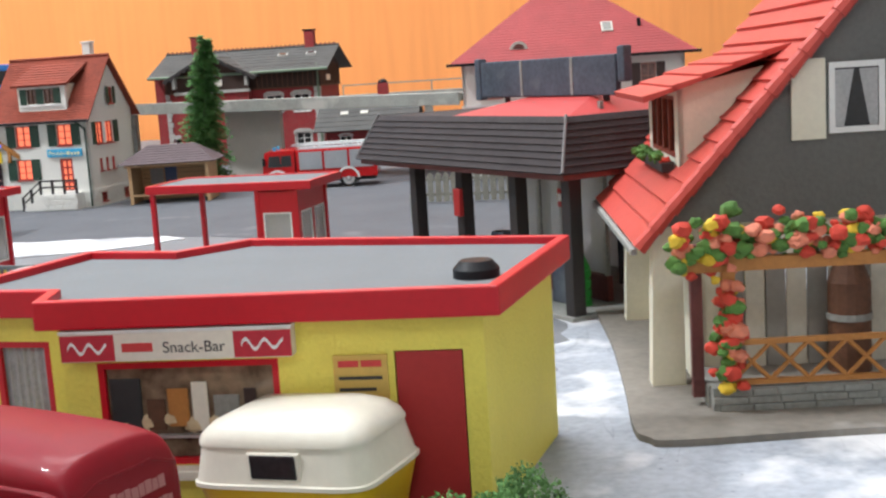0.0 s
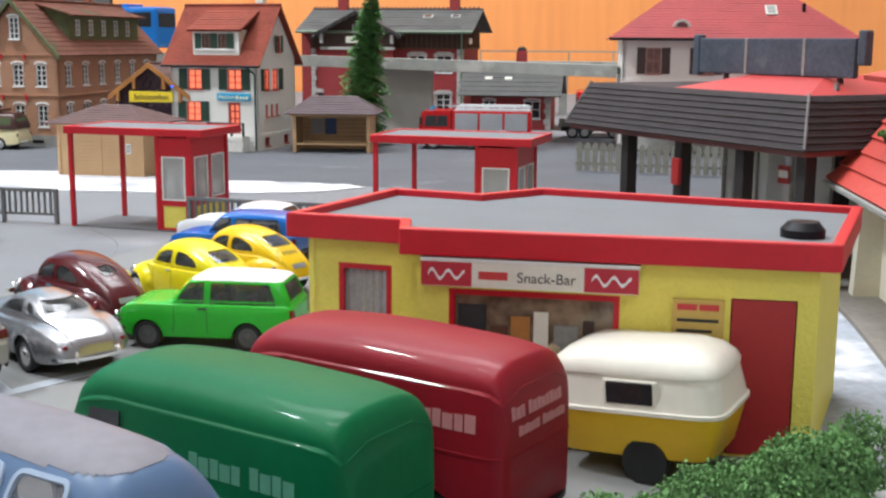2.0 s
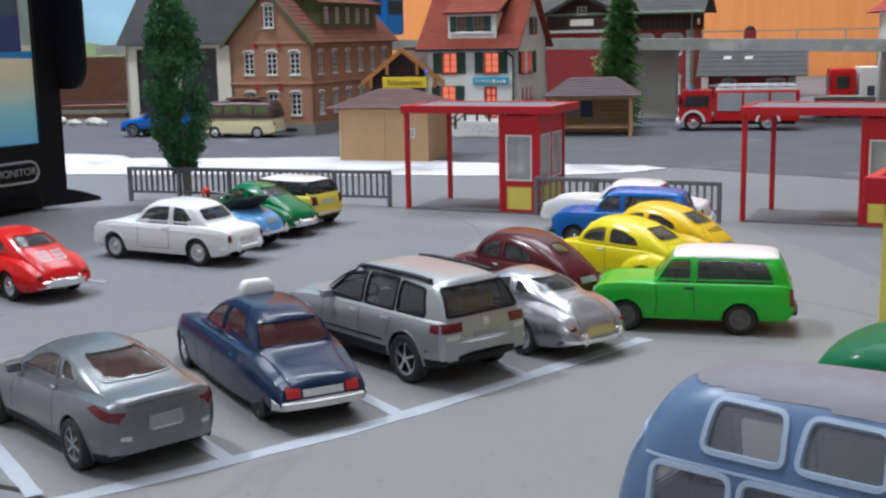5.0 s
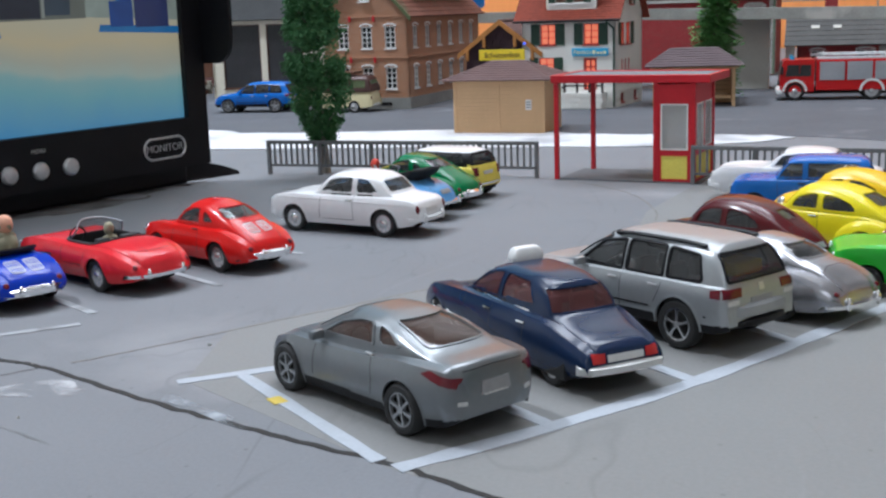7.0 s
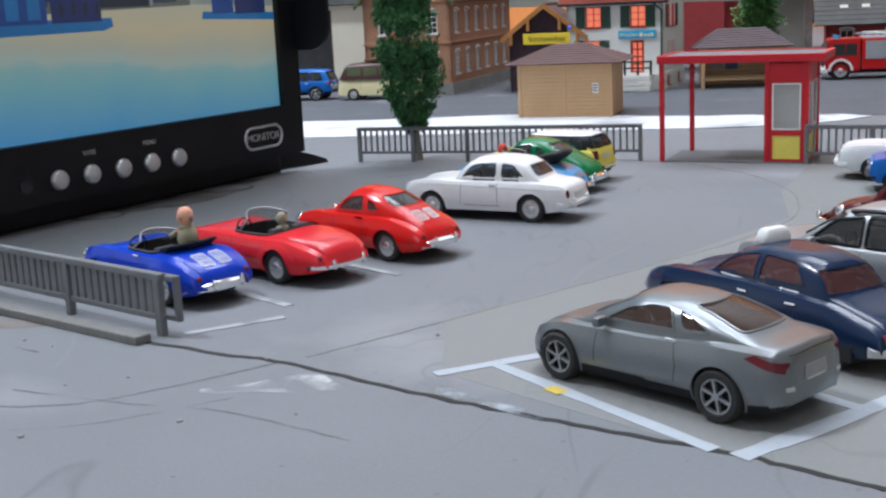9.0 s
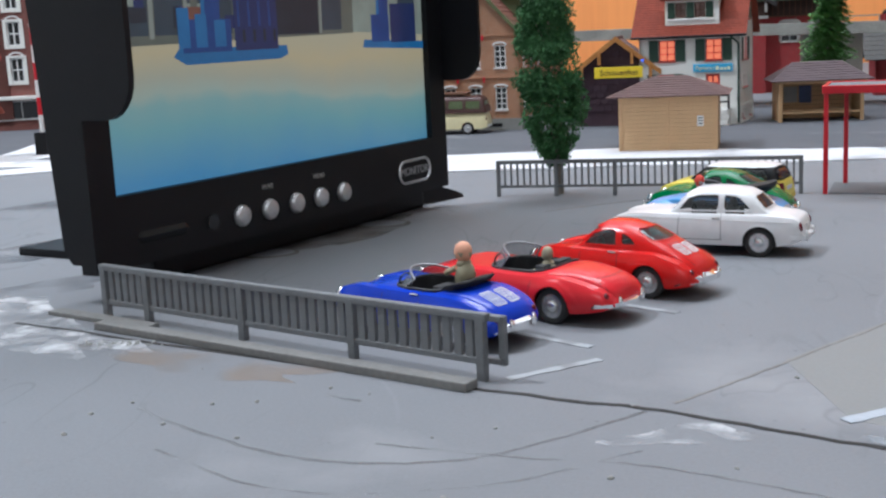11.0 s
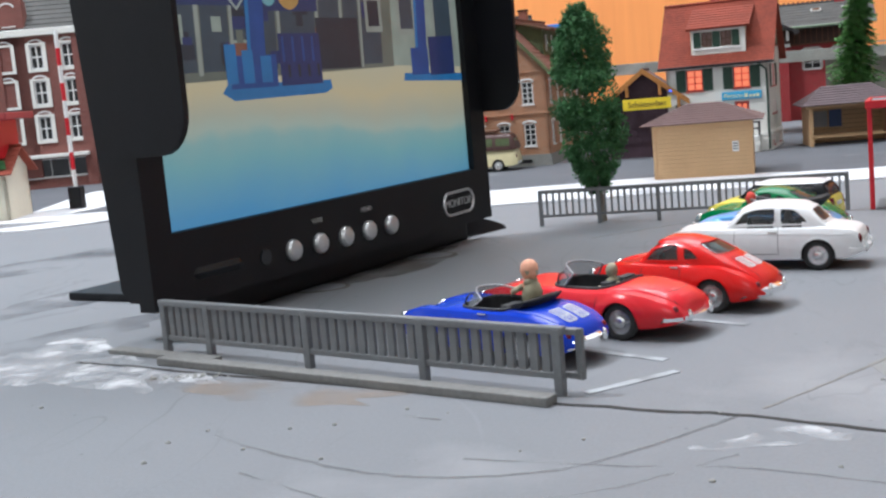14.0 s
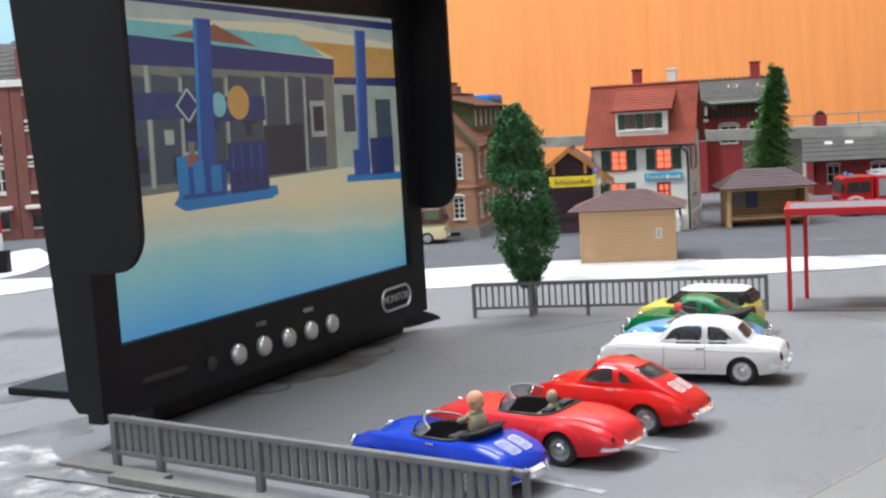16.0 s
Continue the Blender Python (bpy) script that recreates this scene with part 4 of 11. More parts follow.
def rounded(poly, r, n=4):
    """A polygon with its corners rounded over a length r."""
    out, m = [], len(poly)
    for i in range(m):
        a, p, b = (Vector(poly[(i + k) % m]) for k in (-1, 0, 1))
        ra, rb = min(r, (a - p).length * 0.45), min(r, (b - p).length * 0.45)
        s, e = p + (a - p).normalized() * ra, p + (b - p).normalized() * rb
        for k in range(n + 1):
            t = k / n
            q = s * (1 - t) ** 2 + p * 2 * t * (1 - t) + e * t * t
            out.append((q.x, q.y))
    return out


def within(poly, u, v):
    """Which of the places u, v lie inside the polygon."""
    ins = np.zeros(u.shape, bool)
    for (ax, ay), (bx, by) in zip(poly, poly[1:] + poly[:1]):
        if ay != by:
            ins ^= ((ay > v) != (by > v)) & (u < (bx - ax) * (v - ay) / (by - ay) + ax)
    return ins


class Pressing:
    """A car shell: flank, shoulder shelf and upper dome at each station along x."""

    def __init__(self, s, nx=180, nf=26, nu=34):
        h0, h1 = s["zt"][0][0], s["zt"][-1][0]
        t = np.linspace(0, 1, nx)
        xs = h0 + (h1 - h0) * (0.45 * t + 0.55 * (0.5 - 0.5 * np.cos(np.pi * t)))
        zt, zs, zb, W, wc = (soft_curve(s[k], xs) for k in ("zt", "zs", "zb", "W", "wc"))
        zb = np.minimum(zb, zs - 0.015)
        rise = np.clip((zt - zs) / 0.35, 0, 1)
        n = 2.1 + (s.get("n", 3.0) - 2.1) * rise * rise * (3 - 2 * rise)
        rows = []
        tm, lo, hi, pw = s.get("waist", 0.5), s.get("tuck", 0.07), s.get("shoulder", 0.07), s.get("crown", 3.0)
        for k in range(nf + 1):
            q = k / nf
            g = 1 - lo * (1 - q / tm) ** 2 if q < tm else 1 - hi * ((q - tm) / (1 - tm)) ** pw
            rows.append((W * g, zb + (zs - zb) * q))
        ys = W * (1 - hi)
        lift = np.clip(zt - zs, 0, 0.03)
        for k in range(1, 5):
            q = k / 5
            rows.append((ys + (ys * wc - ys) * q, zs + lift * q ** 1.5))
        for k in range(nu + 1):
            a = k / nu * np.pi / 2
            z = zs + lift + (zt - zs - lift) * np.sin(a) ** (2 / n)
            y = ys * wc * np.maximum(np.cos(a), 0) ** (2 / n) * (1 - s.get("tumble", 0.2) * np.clip(z - zs, 0, None) / 0.5)
            rows.append((y, z))
        Y, Z = np.array([r[0] for r in rows]).T, np.array([r[1] for r in rows]).T
        X = np.repeat(xs[:, None], Y.shape[1], 1)
        for wx, zc, a, b, amount in s.get("bulges", ()):
            e = np.clip(1 - ((X - wx) / a) ** 2 - ((Z - zc) / b) ** 2, 0, 1)
            Y = Y + amount * e ** 0.5 * np.clip(Y / 0.2, 0, 1)
        self.P = np.stack([np.concatenate([X, X[:, -2::-1]], 1), np.concatenate([Y, -Y[:, -2::-1]], 1), np.concatenate([Z, Z[:, -2::-1]], 1)], -1)
        self.upper = np.zeros(self.P.shape[1] - 1, bool)
        self.upper[nf + 3:self.P.shape[1] - nf - 4] = True
        self.C = (self.P[:-1, :-1] + self.P[1:, :-1] + self.P[:-1, 1:] + self.P[1:, 1:]) / 4
        nn = np.cross(self.P[1:, :-1] - self.P[:-1, :-1], self.P[:-1, 1:] - self.P[:-1, :-1])
        self.N = -nn / np.maximum(np.linalg.norm(nn, axis=-1, keepdims=True), 1e-9)
        self.N *= np.sign(np.sum(self.N * (self.C - np.array([0, 0, 0.6])), -1, keepdims=True)) * 1.0
        self.x0, self.x1 = h0, h1
        self.free = np.ones(self.C.shape[:2], bool)
        i, j = np.meshgrid(np.arange(nx - 1), np.arange(self.P.shape[1] - 1), indexing="ij")
        w = self.P.shape[1]
        self.quads = np.stack([i * w + j, i * w + j + 1, (i + 1) * w + j + 1, (i + 1) * w + j], -1)
        flat = self.P.reshape(-1, 3)
        self.tree = BVHTree.FromPolygons([tuple(p) for p in flat], [tuple(int(v) for v in q) for q in self.quads.reshape(-1, 4)])

    def mesh(self, name, mask, material, parent, label="", off=0.0, ends=False):
        """The faces under the mask as one mesh, moved out by off."""
        q = self.quads[mask]
        used, inv = np.unique(q, return_inverse=True)
        v = self.P.reshape(-1, 3)[used]
        if off:
            nv = np.zeros_like(v)
            np.add.at(nv, inv.reshape(-1), np.repeat(self.N[mask], 4, 0))
            v = v + off * nv / np.maximum(np.linalg.norm(nv, axis=1, keepdims=True), 1e-9)
        faces = inv.reshape(-1, 4).tolist()
        if ends:
            look_up = {int(u): k for k, u in enumerate(used)}
            w = self.P.shape[1]
            for i in (0, self.P.shape[0] - 1):
                ring = [look_up[i * w + j] for j in range(w) if i * w + j in look_up]
                faces.append(ring if i else ring[::-1])
        me = bpy.data.meshes.new(name)
        me.from_pydata((v * K * CM).tolist(), [], faces)
        bm = B()
        bm.from_mesh(me)
        bmesh.ops.remove_doubles(bm, verts=bm.verts, dist=1e-6)
        bmesh.ops.recalc_face_normals(bm, faces=bm.faces)
        bm.to_mesh(me)
        bm.free()
        me.materials.append(material)
        for p in me.polygons:
            p.use_smooth = True
        me.set_sharp_from_angle(angle=radians(40))
        ob = new(name, me)
        ob.parent = parent
        if label:
            ob["label"] = label
        return ob

    def spot(self, view, u, v, flip=1):
        """The skin met from the side (u=x, v=z), the tail or nose (u=y, v=z) or above (u=x, v=y), with its normal."""
        o, d = {"side": ((u, 3 * flip, v), (0, -flip, 0)), "tail": ((-6, u, v), (1, 0, 0)), "nose": ((6, u, v), (-1, 0, 0)), "top": ((u, v, 4), (0, 0, -1))}[view]
        place, normal, _, _ = self.tree.ray_cast(Vector(o), Vector(d))
        if place is None:
            return None
        if normal.dot(Vector(d)) > 0:
            normal = -normal
        return place, normal

    def bead(self, name, pts, view, r, material, parent, flip=1, closed=False, step=0.05, lift=0.0, label="", flat_=1.0):
        """A thin bead laid along a line on the skin."""
        line = []
        run = list(pts) + ([pts[0]] if closed else [])
        for (au, av), (bu, bv) in zip(run, run[1:]):
            n = max(1, int(math.hypot(bu - au, bv - av) / step))
            for k in range(n):
                line.append((au + (bu - au) * k / n, av + (bv - av) * k / n))
        if not closed:
            line.append(run[-1])
        hit = [self.spot(view, u, v, flip) for u, v in line]
        hit = [q for q in hit if q]
        if len(hit) < 2:
            return None
        bm, rings, m = B(), [], len(hit)
        for k, (p, nn) in enumerate(hit):
            a, b = hit[(k - 1) % m if closed else max(k - 1, 0)][0], hit[(k + 1) % m if closed else min(k + 1, m - 1)][0]
            d = (b - a).normalized()
            s = d.cross(nn).normalized()
            up = nn * r * flat_
            c = p + nn * lift
            rings.append([bm.verts.new((c + s * r * x + up * z) * K) for x, z in ((-1, -0.6), (-0.7, 0.7), (0.7, 0.7), (1, -0.6))])
        for k in range(m if closed else m - 1):
            a, b = rings[k], rings[(k + 1) % m]
            for j in range(4):
                bm.faces.new((a[j], a[(j + 1) % 4], b[(j + 1) % 4], b[j]))
        return part(name, bm, material, parent, label, True)

    def plate(self, name, quad, view, material, parent, flip=1, lift=0.015, n=6, label="", thick=0.03):
        """A four-cornered panel laid on the skin, with edges of its own."""
        grid = []
        for j in range(n + 1):
            row = []
            for i in range(n + 1):
                s, t = i / n, j / n
                u, v = (sum(w * q[k] for w, q in zip(((1 - s) * (1 - t), s * (1 - t), s * t, (1 - s) * t), quad)) for k in (0, 1))
                q = self.spot(view, u, v, flip)
                if q is None:
                    return None
                row.append(q)
            grid.append(row)
        bm = B()
        top = [[bm.verts.new((p + nn * lift) * K) for p, nn in row] for row in grid]
        low = [[bm.verts.new((p - nn * thick) * K) for p, nn in row] for row in grid]
        for j in range(n):
            for i in range(n):
                bm.faces.new((top[j][i], top[j][i + 1], top[j + 1][i + 1], top[j + 1][i]))
        rim = [(0, i) for i in range(n)] + [(j, n) for j in range(n)] + [(n, i) for i in range(n, 0, -1)] + [(j, 0) for j in range(n, 0, -1)]
        for (a, b), (c, d) in zip(rim, rim[1:] + rim[:1]):
            bm.faces.new((top[a][b], top[c][d], low[c][d], low[a][b]))
        return part(name, bm, material, parent, label, True)


def on_skin(root, sh, name, view, u, v, r, material, squash=(1, 1, 0.4), flip=1, label=""):
    """A small domed lens sitting on the skin."""
    q = sh.spot(view, u, v, flip)
    if q is None:
        return None
    bm = ball(B(), 0, 0, 0, r * K, 2, squash)
    turned(bm, Matrix.Translation(q[0] * K) @ q[1].to_track_quat("Z", "Y").to_matrix().to_4x4())
    return part(name, bm, material, root, label, True)


def pressed_car(name, s, x, y, rz, body_paint, label, roof_paint=None, size=1.0):
    """model car > body, windows (> window_frame), wheels (> rim), bumpers, lamps; it points along its local +x."""
    root = thing(name, x, y, 0, rz, label, "model car", "parked model cars")
    sh = Pressing(s)
    C = sh.C
    r, wf, wr = s["R"], s["wb"][0], s["wb"][1]
    ar = s.get("arch", r * 1.12)
    cut = np.zeros(C.shape[:2], bool)
    arches = [wf] + ([] if s.get("skirt") else [wr])
    for wx in arches:
        cut |= ((C[..., 0] - wx) ** 2 + (C[..., 2] - r) ** 2 < ar * ar) & (np.abs(C[..., 1]) > 0.3)
    taken = cut.copy()
    panes = []
    high = s.get("glass_from", 0.0)
    for poly in s.get("sides", ()):
        poly = rounded(poly, s.get("corner", 0.07))
        for fl in (1, -1):
            mk = within(poly, C[..., 0], C[..., 2]) & (C[..., 1] * fl > 0.1) & sh.upper[None, :] & ~taken
            taken |= mk
            panes.append(("side_window", mk, poly, "side", fl))
    for key, name_ in (("rear", "rear_window"), ("front", "windscreen")):
        if key in s:
            poly = rounded(s[key], s.get("corner", 0.07))
            mid = s.get("mid", 0.0)
            mk = within(poly, C[..., 1], C[..., 2]) & ((C[..., 0] < mid) if key == "rear" else (C[..., 0] > mid)) & sh.upper[None, :] & ~taken
            taken |= mk
            panes.append((name_, mk, poly, "tail" if key == "rear" else "nose", 1))
    opening = None
    if s.get("cockpit"):
        opening = rounded(s["cockpit"], 0.22, 6)
        taken |= within(opening, C[..., 0], C[..., 1]) & sh.upper[None, :]
    groups = []
    if s.get("dark"):
        mk = (C[..., 2] < s["dark"]) & ~taken
        taken |= mk
        groups.append(("lower_trim", mk, M["black"], "black plastic lower trim"))
    if roof_paint:
        mk = (C[..., 2] > s["roof_z"]) & sh.upper[None, :] & ~taken
        taken |= mk
        groups.append(("roof", mk, roof_paint, "contrasting roof"))
    if s.get("cab_paint"):
        mk = (C[..., 2] > s["cab_z"]) & sh.upper[None, :] & ~taken
        taken |= mk
        groups.append(("upper_body", mk, s["cab_paint"], ""))
    sh.mesh("body", ~taken, body_paint, root, "", 0.0, True)
    for nm, mk, mt, lb in groups:
        sh.mesh(nm, mk, mt, root, lb, 0.006 if nm == "roof" else 0.0)
    glass = s.get("glass", M["car_glass"])
    gasket = s.get("gasket", body_paint)
    for nm, mk, poly, view, fl in panes:
        if mk.any():
            pane = sh.mesh(nm, mk, glass, root, "", -0.012)
            sh.bead("window_frame", poly, view, s.get("frame_r", 0.020), gasket, pane, fl, True, 0.05)
    for wx in arches:
        for fl in (1, -1):
            arc = [(wx + ar * math.cos(a), r + ar * math.sin(a)) for a in (math.pi * (-0.12 + 1.24 * k / 26) for k in range(27))]
            sh.bead("arch_lip", arc, "side", s.get("lip", 0.022), body_paint, root, fl, False, 0.2, -0.004)
    # dark inside and floor
    bm = B()
    uw = float(soft_curve(s["W"], np.array([0.0]))[0]) - 0.16
    zf = float(soft_curve(s["zb"], np.array([0.0]))[0])
    ends = (wr - 0.42, wf + 0.42) if not s.get("tight") else (wr - 0.3, wf + 0.3)
    uwe = min(uw, s.get("track", 9) - 0.12)
    box(bm, ends[0] * K, ends[1] * K, -uwe * K, uwe * K, (zf - 0.02) * K, (r + ar * 0.6) * K)
    part("underbody", bm, M["under"], root)
    wy = s.get("track") or float(soft_curve(s["W"], np.array([wf]))[0]) - s.get("inset", 0.12)
    for wx in (wf, wr):
        for fl in (1, -1):
            wheel(root, wx, fl * (wy - (0.14 if s.get("skirt") and wx == wr else 0)), r, s.get("tw", 0.17), fl, s.get("rim", M["chrome_soft"]), s.get("spokes", 0))
    if s.get("sides"):
        belt = float(soft_curve(s["zs"], np.array([0.0]))[0])
        xa, xb = s.get("cabin", (-1.0, 0.5))
        part("cabin_floor", box(B(), xa * K, xb * K, -uw * 0.8 * K, uw * 0.8 * K, (belt - 0.3) * K, (belt - 0.12) * K), M["cabin"], root)
        for sx in s.get("seats", (-0.2, -0.85)):
            for fl in (1, -1):
                part("seat", box(B(), (sx - 0.09) * K, (sx + 0.07) * K, (fl * 0.29 - 0.19) * K, (fl * 0.29 + 0.19) * K, (belt - 0.15) * K, (belt + 0.17) * K, 0.05), s.get("seat_mat", M["cabin"]), root, "", True)
        bm = B()
        for k in range(12):
            a, b = 2 * math.pi * k / 12, 2 * math.pi * (k + 1) / 12
            rod(bm, Vector((0.3, 0.3 + 0.17 * math.cos(a), belt + 0.03 + 0.17 * math.sin(a))) * K, Vector((0.3, 0.3 + 0.17 * math.cos(b), belt + 0.03 + 0.17 * math.sin(b))) * K, 0.018 * K, 5)
        part("steering_wheel", bm, M["black"], root)
    for line in s.get("seams", ()):
        for fl in (1, -1):
            sh.bead("door_seam", line, "side", 0.007, M["under"], root, fl, False, 0.06, 0.0, "", 0.4)
    for line in s.get("lid", ()):
        sh.bead("lid_seam", line, s.get("lid_view", "top"), 0.007, M["under"], root, 1, False, 0.06, 0.0, "", 0.4)
    for line in s.get("trims", ()):
        for fl in (1, -1):
            sh.bead("trim_strip", line, "side", 0.016, s.get("trim_mat", M["chrome"]), root, fl, False, 0.08)
    for xx, zz in s.get("handles", ()):
        for fl in (1, -1):
            sh.bead("door_handle", [(xx - 0.09, zz), (xx + 0.09, zz)], "side", 0.018, s.get("handle_mat", M["chrome"]), root, fl, False, 0.06, 0.015)
    for xx, zz in s.get("mirrors", ()):
        for fl in (1, -1):
            q = sh.spot("side", xx, zz, fl)
            if q:
                p = q[0]
                part("wing_mirror", box(B(), (xx - 0.06) * K, (xx + 0.06) * K, min(fl * 0.02 + p.y, fl * 0.24 + p.y) * K, max(fl * 0.02 + p.y, fl * 0.24 + p.y) * K, (zz - 0.02) * K, (zz + 0.12) * K, 0.05), body_paint, root, "", True)
    for b in s.get("bumpers", ()):
        turn, bz, bw, bh, bow, mt, horns = b
        xe = sh.x1 + 0.05 if turn > 0 else sh.x0 - 0.05
        bumper(root, xe, bz, bw, bh, 0.1, mt, turn, "front_bumper" if turn > 0 else "rear_bumper", bow)
        for hy in ((horns, -horns) if horns else ()):
            part("bumper_horn", ball(B(), (xe + turn * 0.04 - turn * bow * (hy / bw * 2) ** 2) * K, hy * K, (bz + 0.03) * K, 0.1 * K, 2, (0.6, 0.5, 1.25)), mt, root, "", True)
    for yy, zz, rr, sq in s.get("heads", ()):
        for fl in (1, -1):
            on_skin(root, sh, "headlight", "nose", fl * yy, zz, rr, M["chrome"], sq)
    for yy, zz, rr, sq in s.get("tails", ()):
        for fl in (1, -1):
            on_skin(root, sh, "tail_light", "tail", fl * yy, zz, rr, M["tail"], sq)
    for view, quad, mt, lb in s.get("plates", ()):
        nm = {"tail_light": "tail_light", "number_plate": "number_plate"}.get(lb.split(":")[0], lb.split(":")[0])
        for fl in (1, -1) if (view == "side" or lb.endswith(":two")) else (1,):
            qd = quad if view == "side" or fl > 0 else [(-a, b) for a, b in quad]
            sh.plate(nm, qd, view, mt, root, fl)
    if s.get("cockpit"):
        open_cockpit(root, sh, s, opening)
    return root, sh


def open_cockpit(root, sh, s, opening):
    """Seats, tub, curved windscreen and folded hood of an open car."""
    xa, xb = min(p[0] for p in opening), max(p[0] for p in opening)
    yw = max(p[1] for p in opening)
    zc = s.get("cowl", 0.9)
    bm = B()
    slab(bm, [(px * K, py * 0.97 * K) for px, py in opening], (zc - 0.42) * K, (zc - 0.38) * K)
    lo = [bm.verts.new((px * K, py * K, (zc - 0.42) * K)) for px, py in opening]
    hi = []
    for px, py in opening:
        q = sh.spot("top", px, py)
        hi.append(bm.verts.new(((q[0] if q else Vector((px, py, zc))) - Vector((0, 0, 0.012))) * K))
    for i in range(len(opening)):
        j = (i + 1) % len(opening)
        bm.faces.new((lo[i], lo[j], hi[j], hi[i]))
    part("cockpit", bm, M["seat"], root)
    sh.bead("cockpit_rim", opening, "top", s.get("rim_r", 0.03), s.get("rim_mat", M["seat"]), root, 1, True, 0.08, 0.01)
    for fl in (1, -1):
        bm = box(B(), (xa + 0.2) * K, (xa + 0.4) * K, (fl * 0.29 - 0.22) * K, (fl * 0.29 + 0.22) * K, (zc - 0.38) * K, (zc + 0.06) * K, 0.06)
        box(bm, (xa + 0.35) * K, (xa + 0.8) * K, (fl * 0.29 - 0.22) * K, (fl * 0.29 + 0.22) * K, (zc - 0.38) * K, (zc - 0.2) * K, 0.04)
        part("seat", bm, s.get("seat_mat", M["seat"]), root, "", True)
    xw = xb + 0.1
    top, low = [], []
    for i in range(17):
        a = -1 + i / 8
        px, py = xw - 0.42 * a * a, yw * 1.02 * a
        q = sh.spot("top", px, py)
        zz = (q[0].z if q else zc) - 0.01
        low.append(Vector((px, py, zz)))
        top.append(Vector((px - 0.2, py * 0.86, zc + s.get("screen_h", 0.3) - 0.12 * abs(a) ** 3)))
    bm = B()
    ra, rb = [bm.verts.new(p * K) for p in low], [bm.verts.new(p * K) for p in top]
    for i in range(16):
        bm.faces.new((ra[i], ra[i + 1], rb[i + 1], rb[i]))
    part("windscreen", bm, M["screen_glass"], root, "clear curved windscreen", True)
    bm = B()
    run = [low[0]] + top + [low[-1]]
    for p, q in zip(run, run[1:]):
        rod(bm, p * K, q * K, 0.017 * K, 6)
    part("screen_frame", bm, s.get("screen_mat", M["screen_rim"]), root)
    bm = B()
    rim = []
    for k in range(16):
        a = 2 * math.pi * k / 16
        c = Vector((xb - 0.12, 0.3 + 0.18 * math.cos(a), zc + 0.02 + 0.16 * math.sin(a)))
        out = Vector((0, math.cos(a), math.sin(a)))
        rim.append([bm.verts.new((c + (out * math.cos(q) + Vector((math.sin(q), 0, 0))) * 0.018) * K) for q in (math.pi * i / 3 for i in range(6))])
    for k in range(16):
        p, q = rim[k], rim[(k + 1) % 16]
        for i in range(6):
            bm.faces.new((p[i], q[i], q[(i + 1) % 6], p[(i + 1) % 6]))
    part("steering_wheel", bm, M["black"], root)
    if s.get("hood"):
        hx, hz, sx, sy, sz = s["hood"]
        bm, rows = B(), []
        side_line = [(1.0, -0.7), (1.05, 0.0), (0.4, 0.35), (-0.4, 0.62), (-1.3, 1.0), (-1.38, 0.72), (-0.95, -0.1), (-0.3, -0.8)]
        for i in range(15):
            b = -1 + i / 7
            pull = 1 - 0.35 * b ** 4
            rows.append([bm.verts.new(Vector((hx + sx * (u * pull + 0.5 * b * b), sy * b, hz + sz * v * pull * (1 + 0.08 * math.sin(7 * b)))) * K) for u, v in side_line])
        for a, b in zip(rows, rows[1:]):
            for i in range(8):
                bm.faces.new((a[i], a[(i + 1) % 8], b[(i + 1) % 8], b[i]))
        bm.faces.new(rows[0])
        bm.faces.new(rows[-1][::-1])
        part("folded_hood", bm, M["hood_cloth"], root, "folded black fabric hood", True)


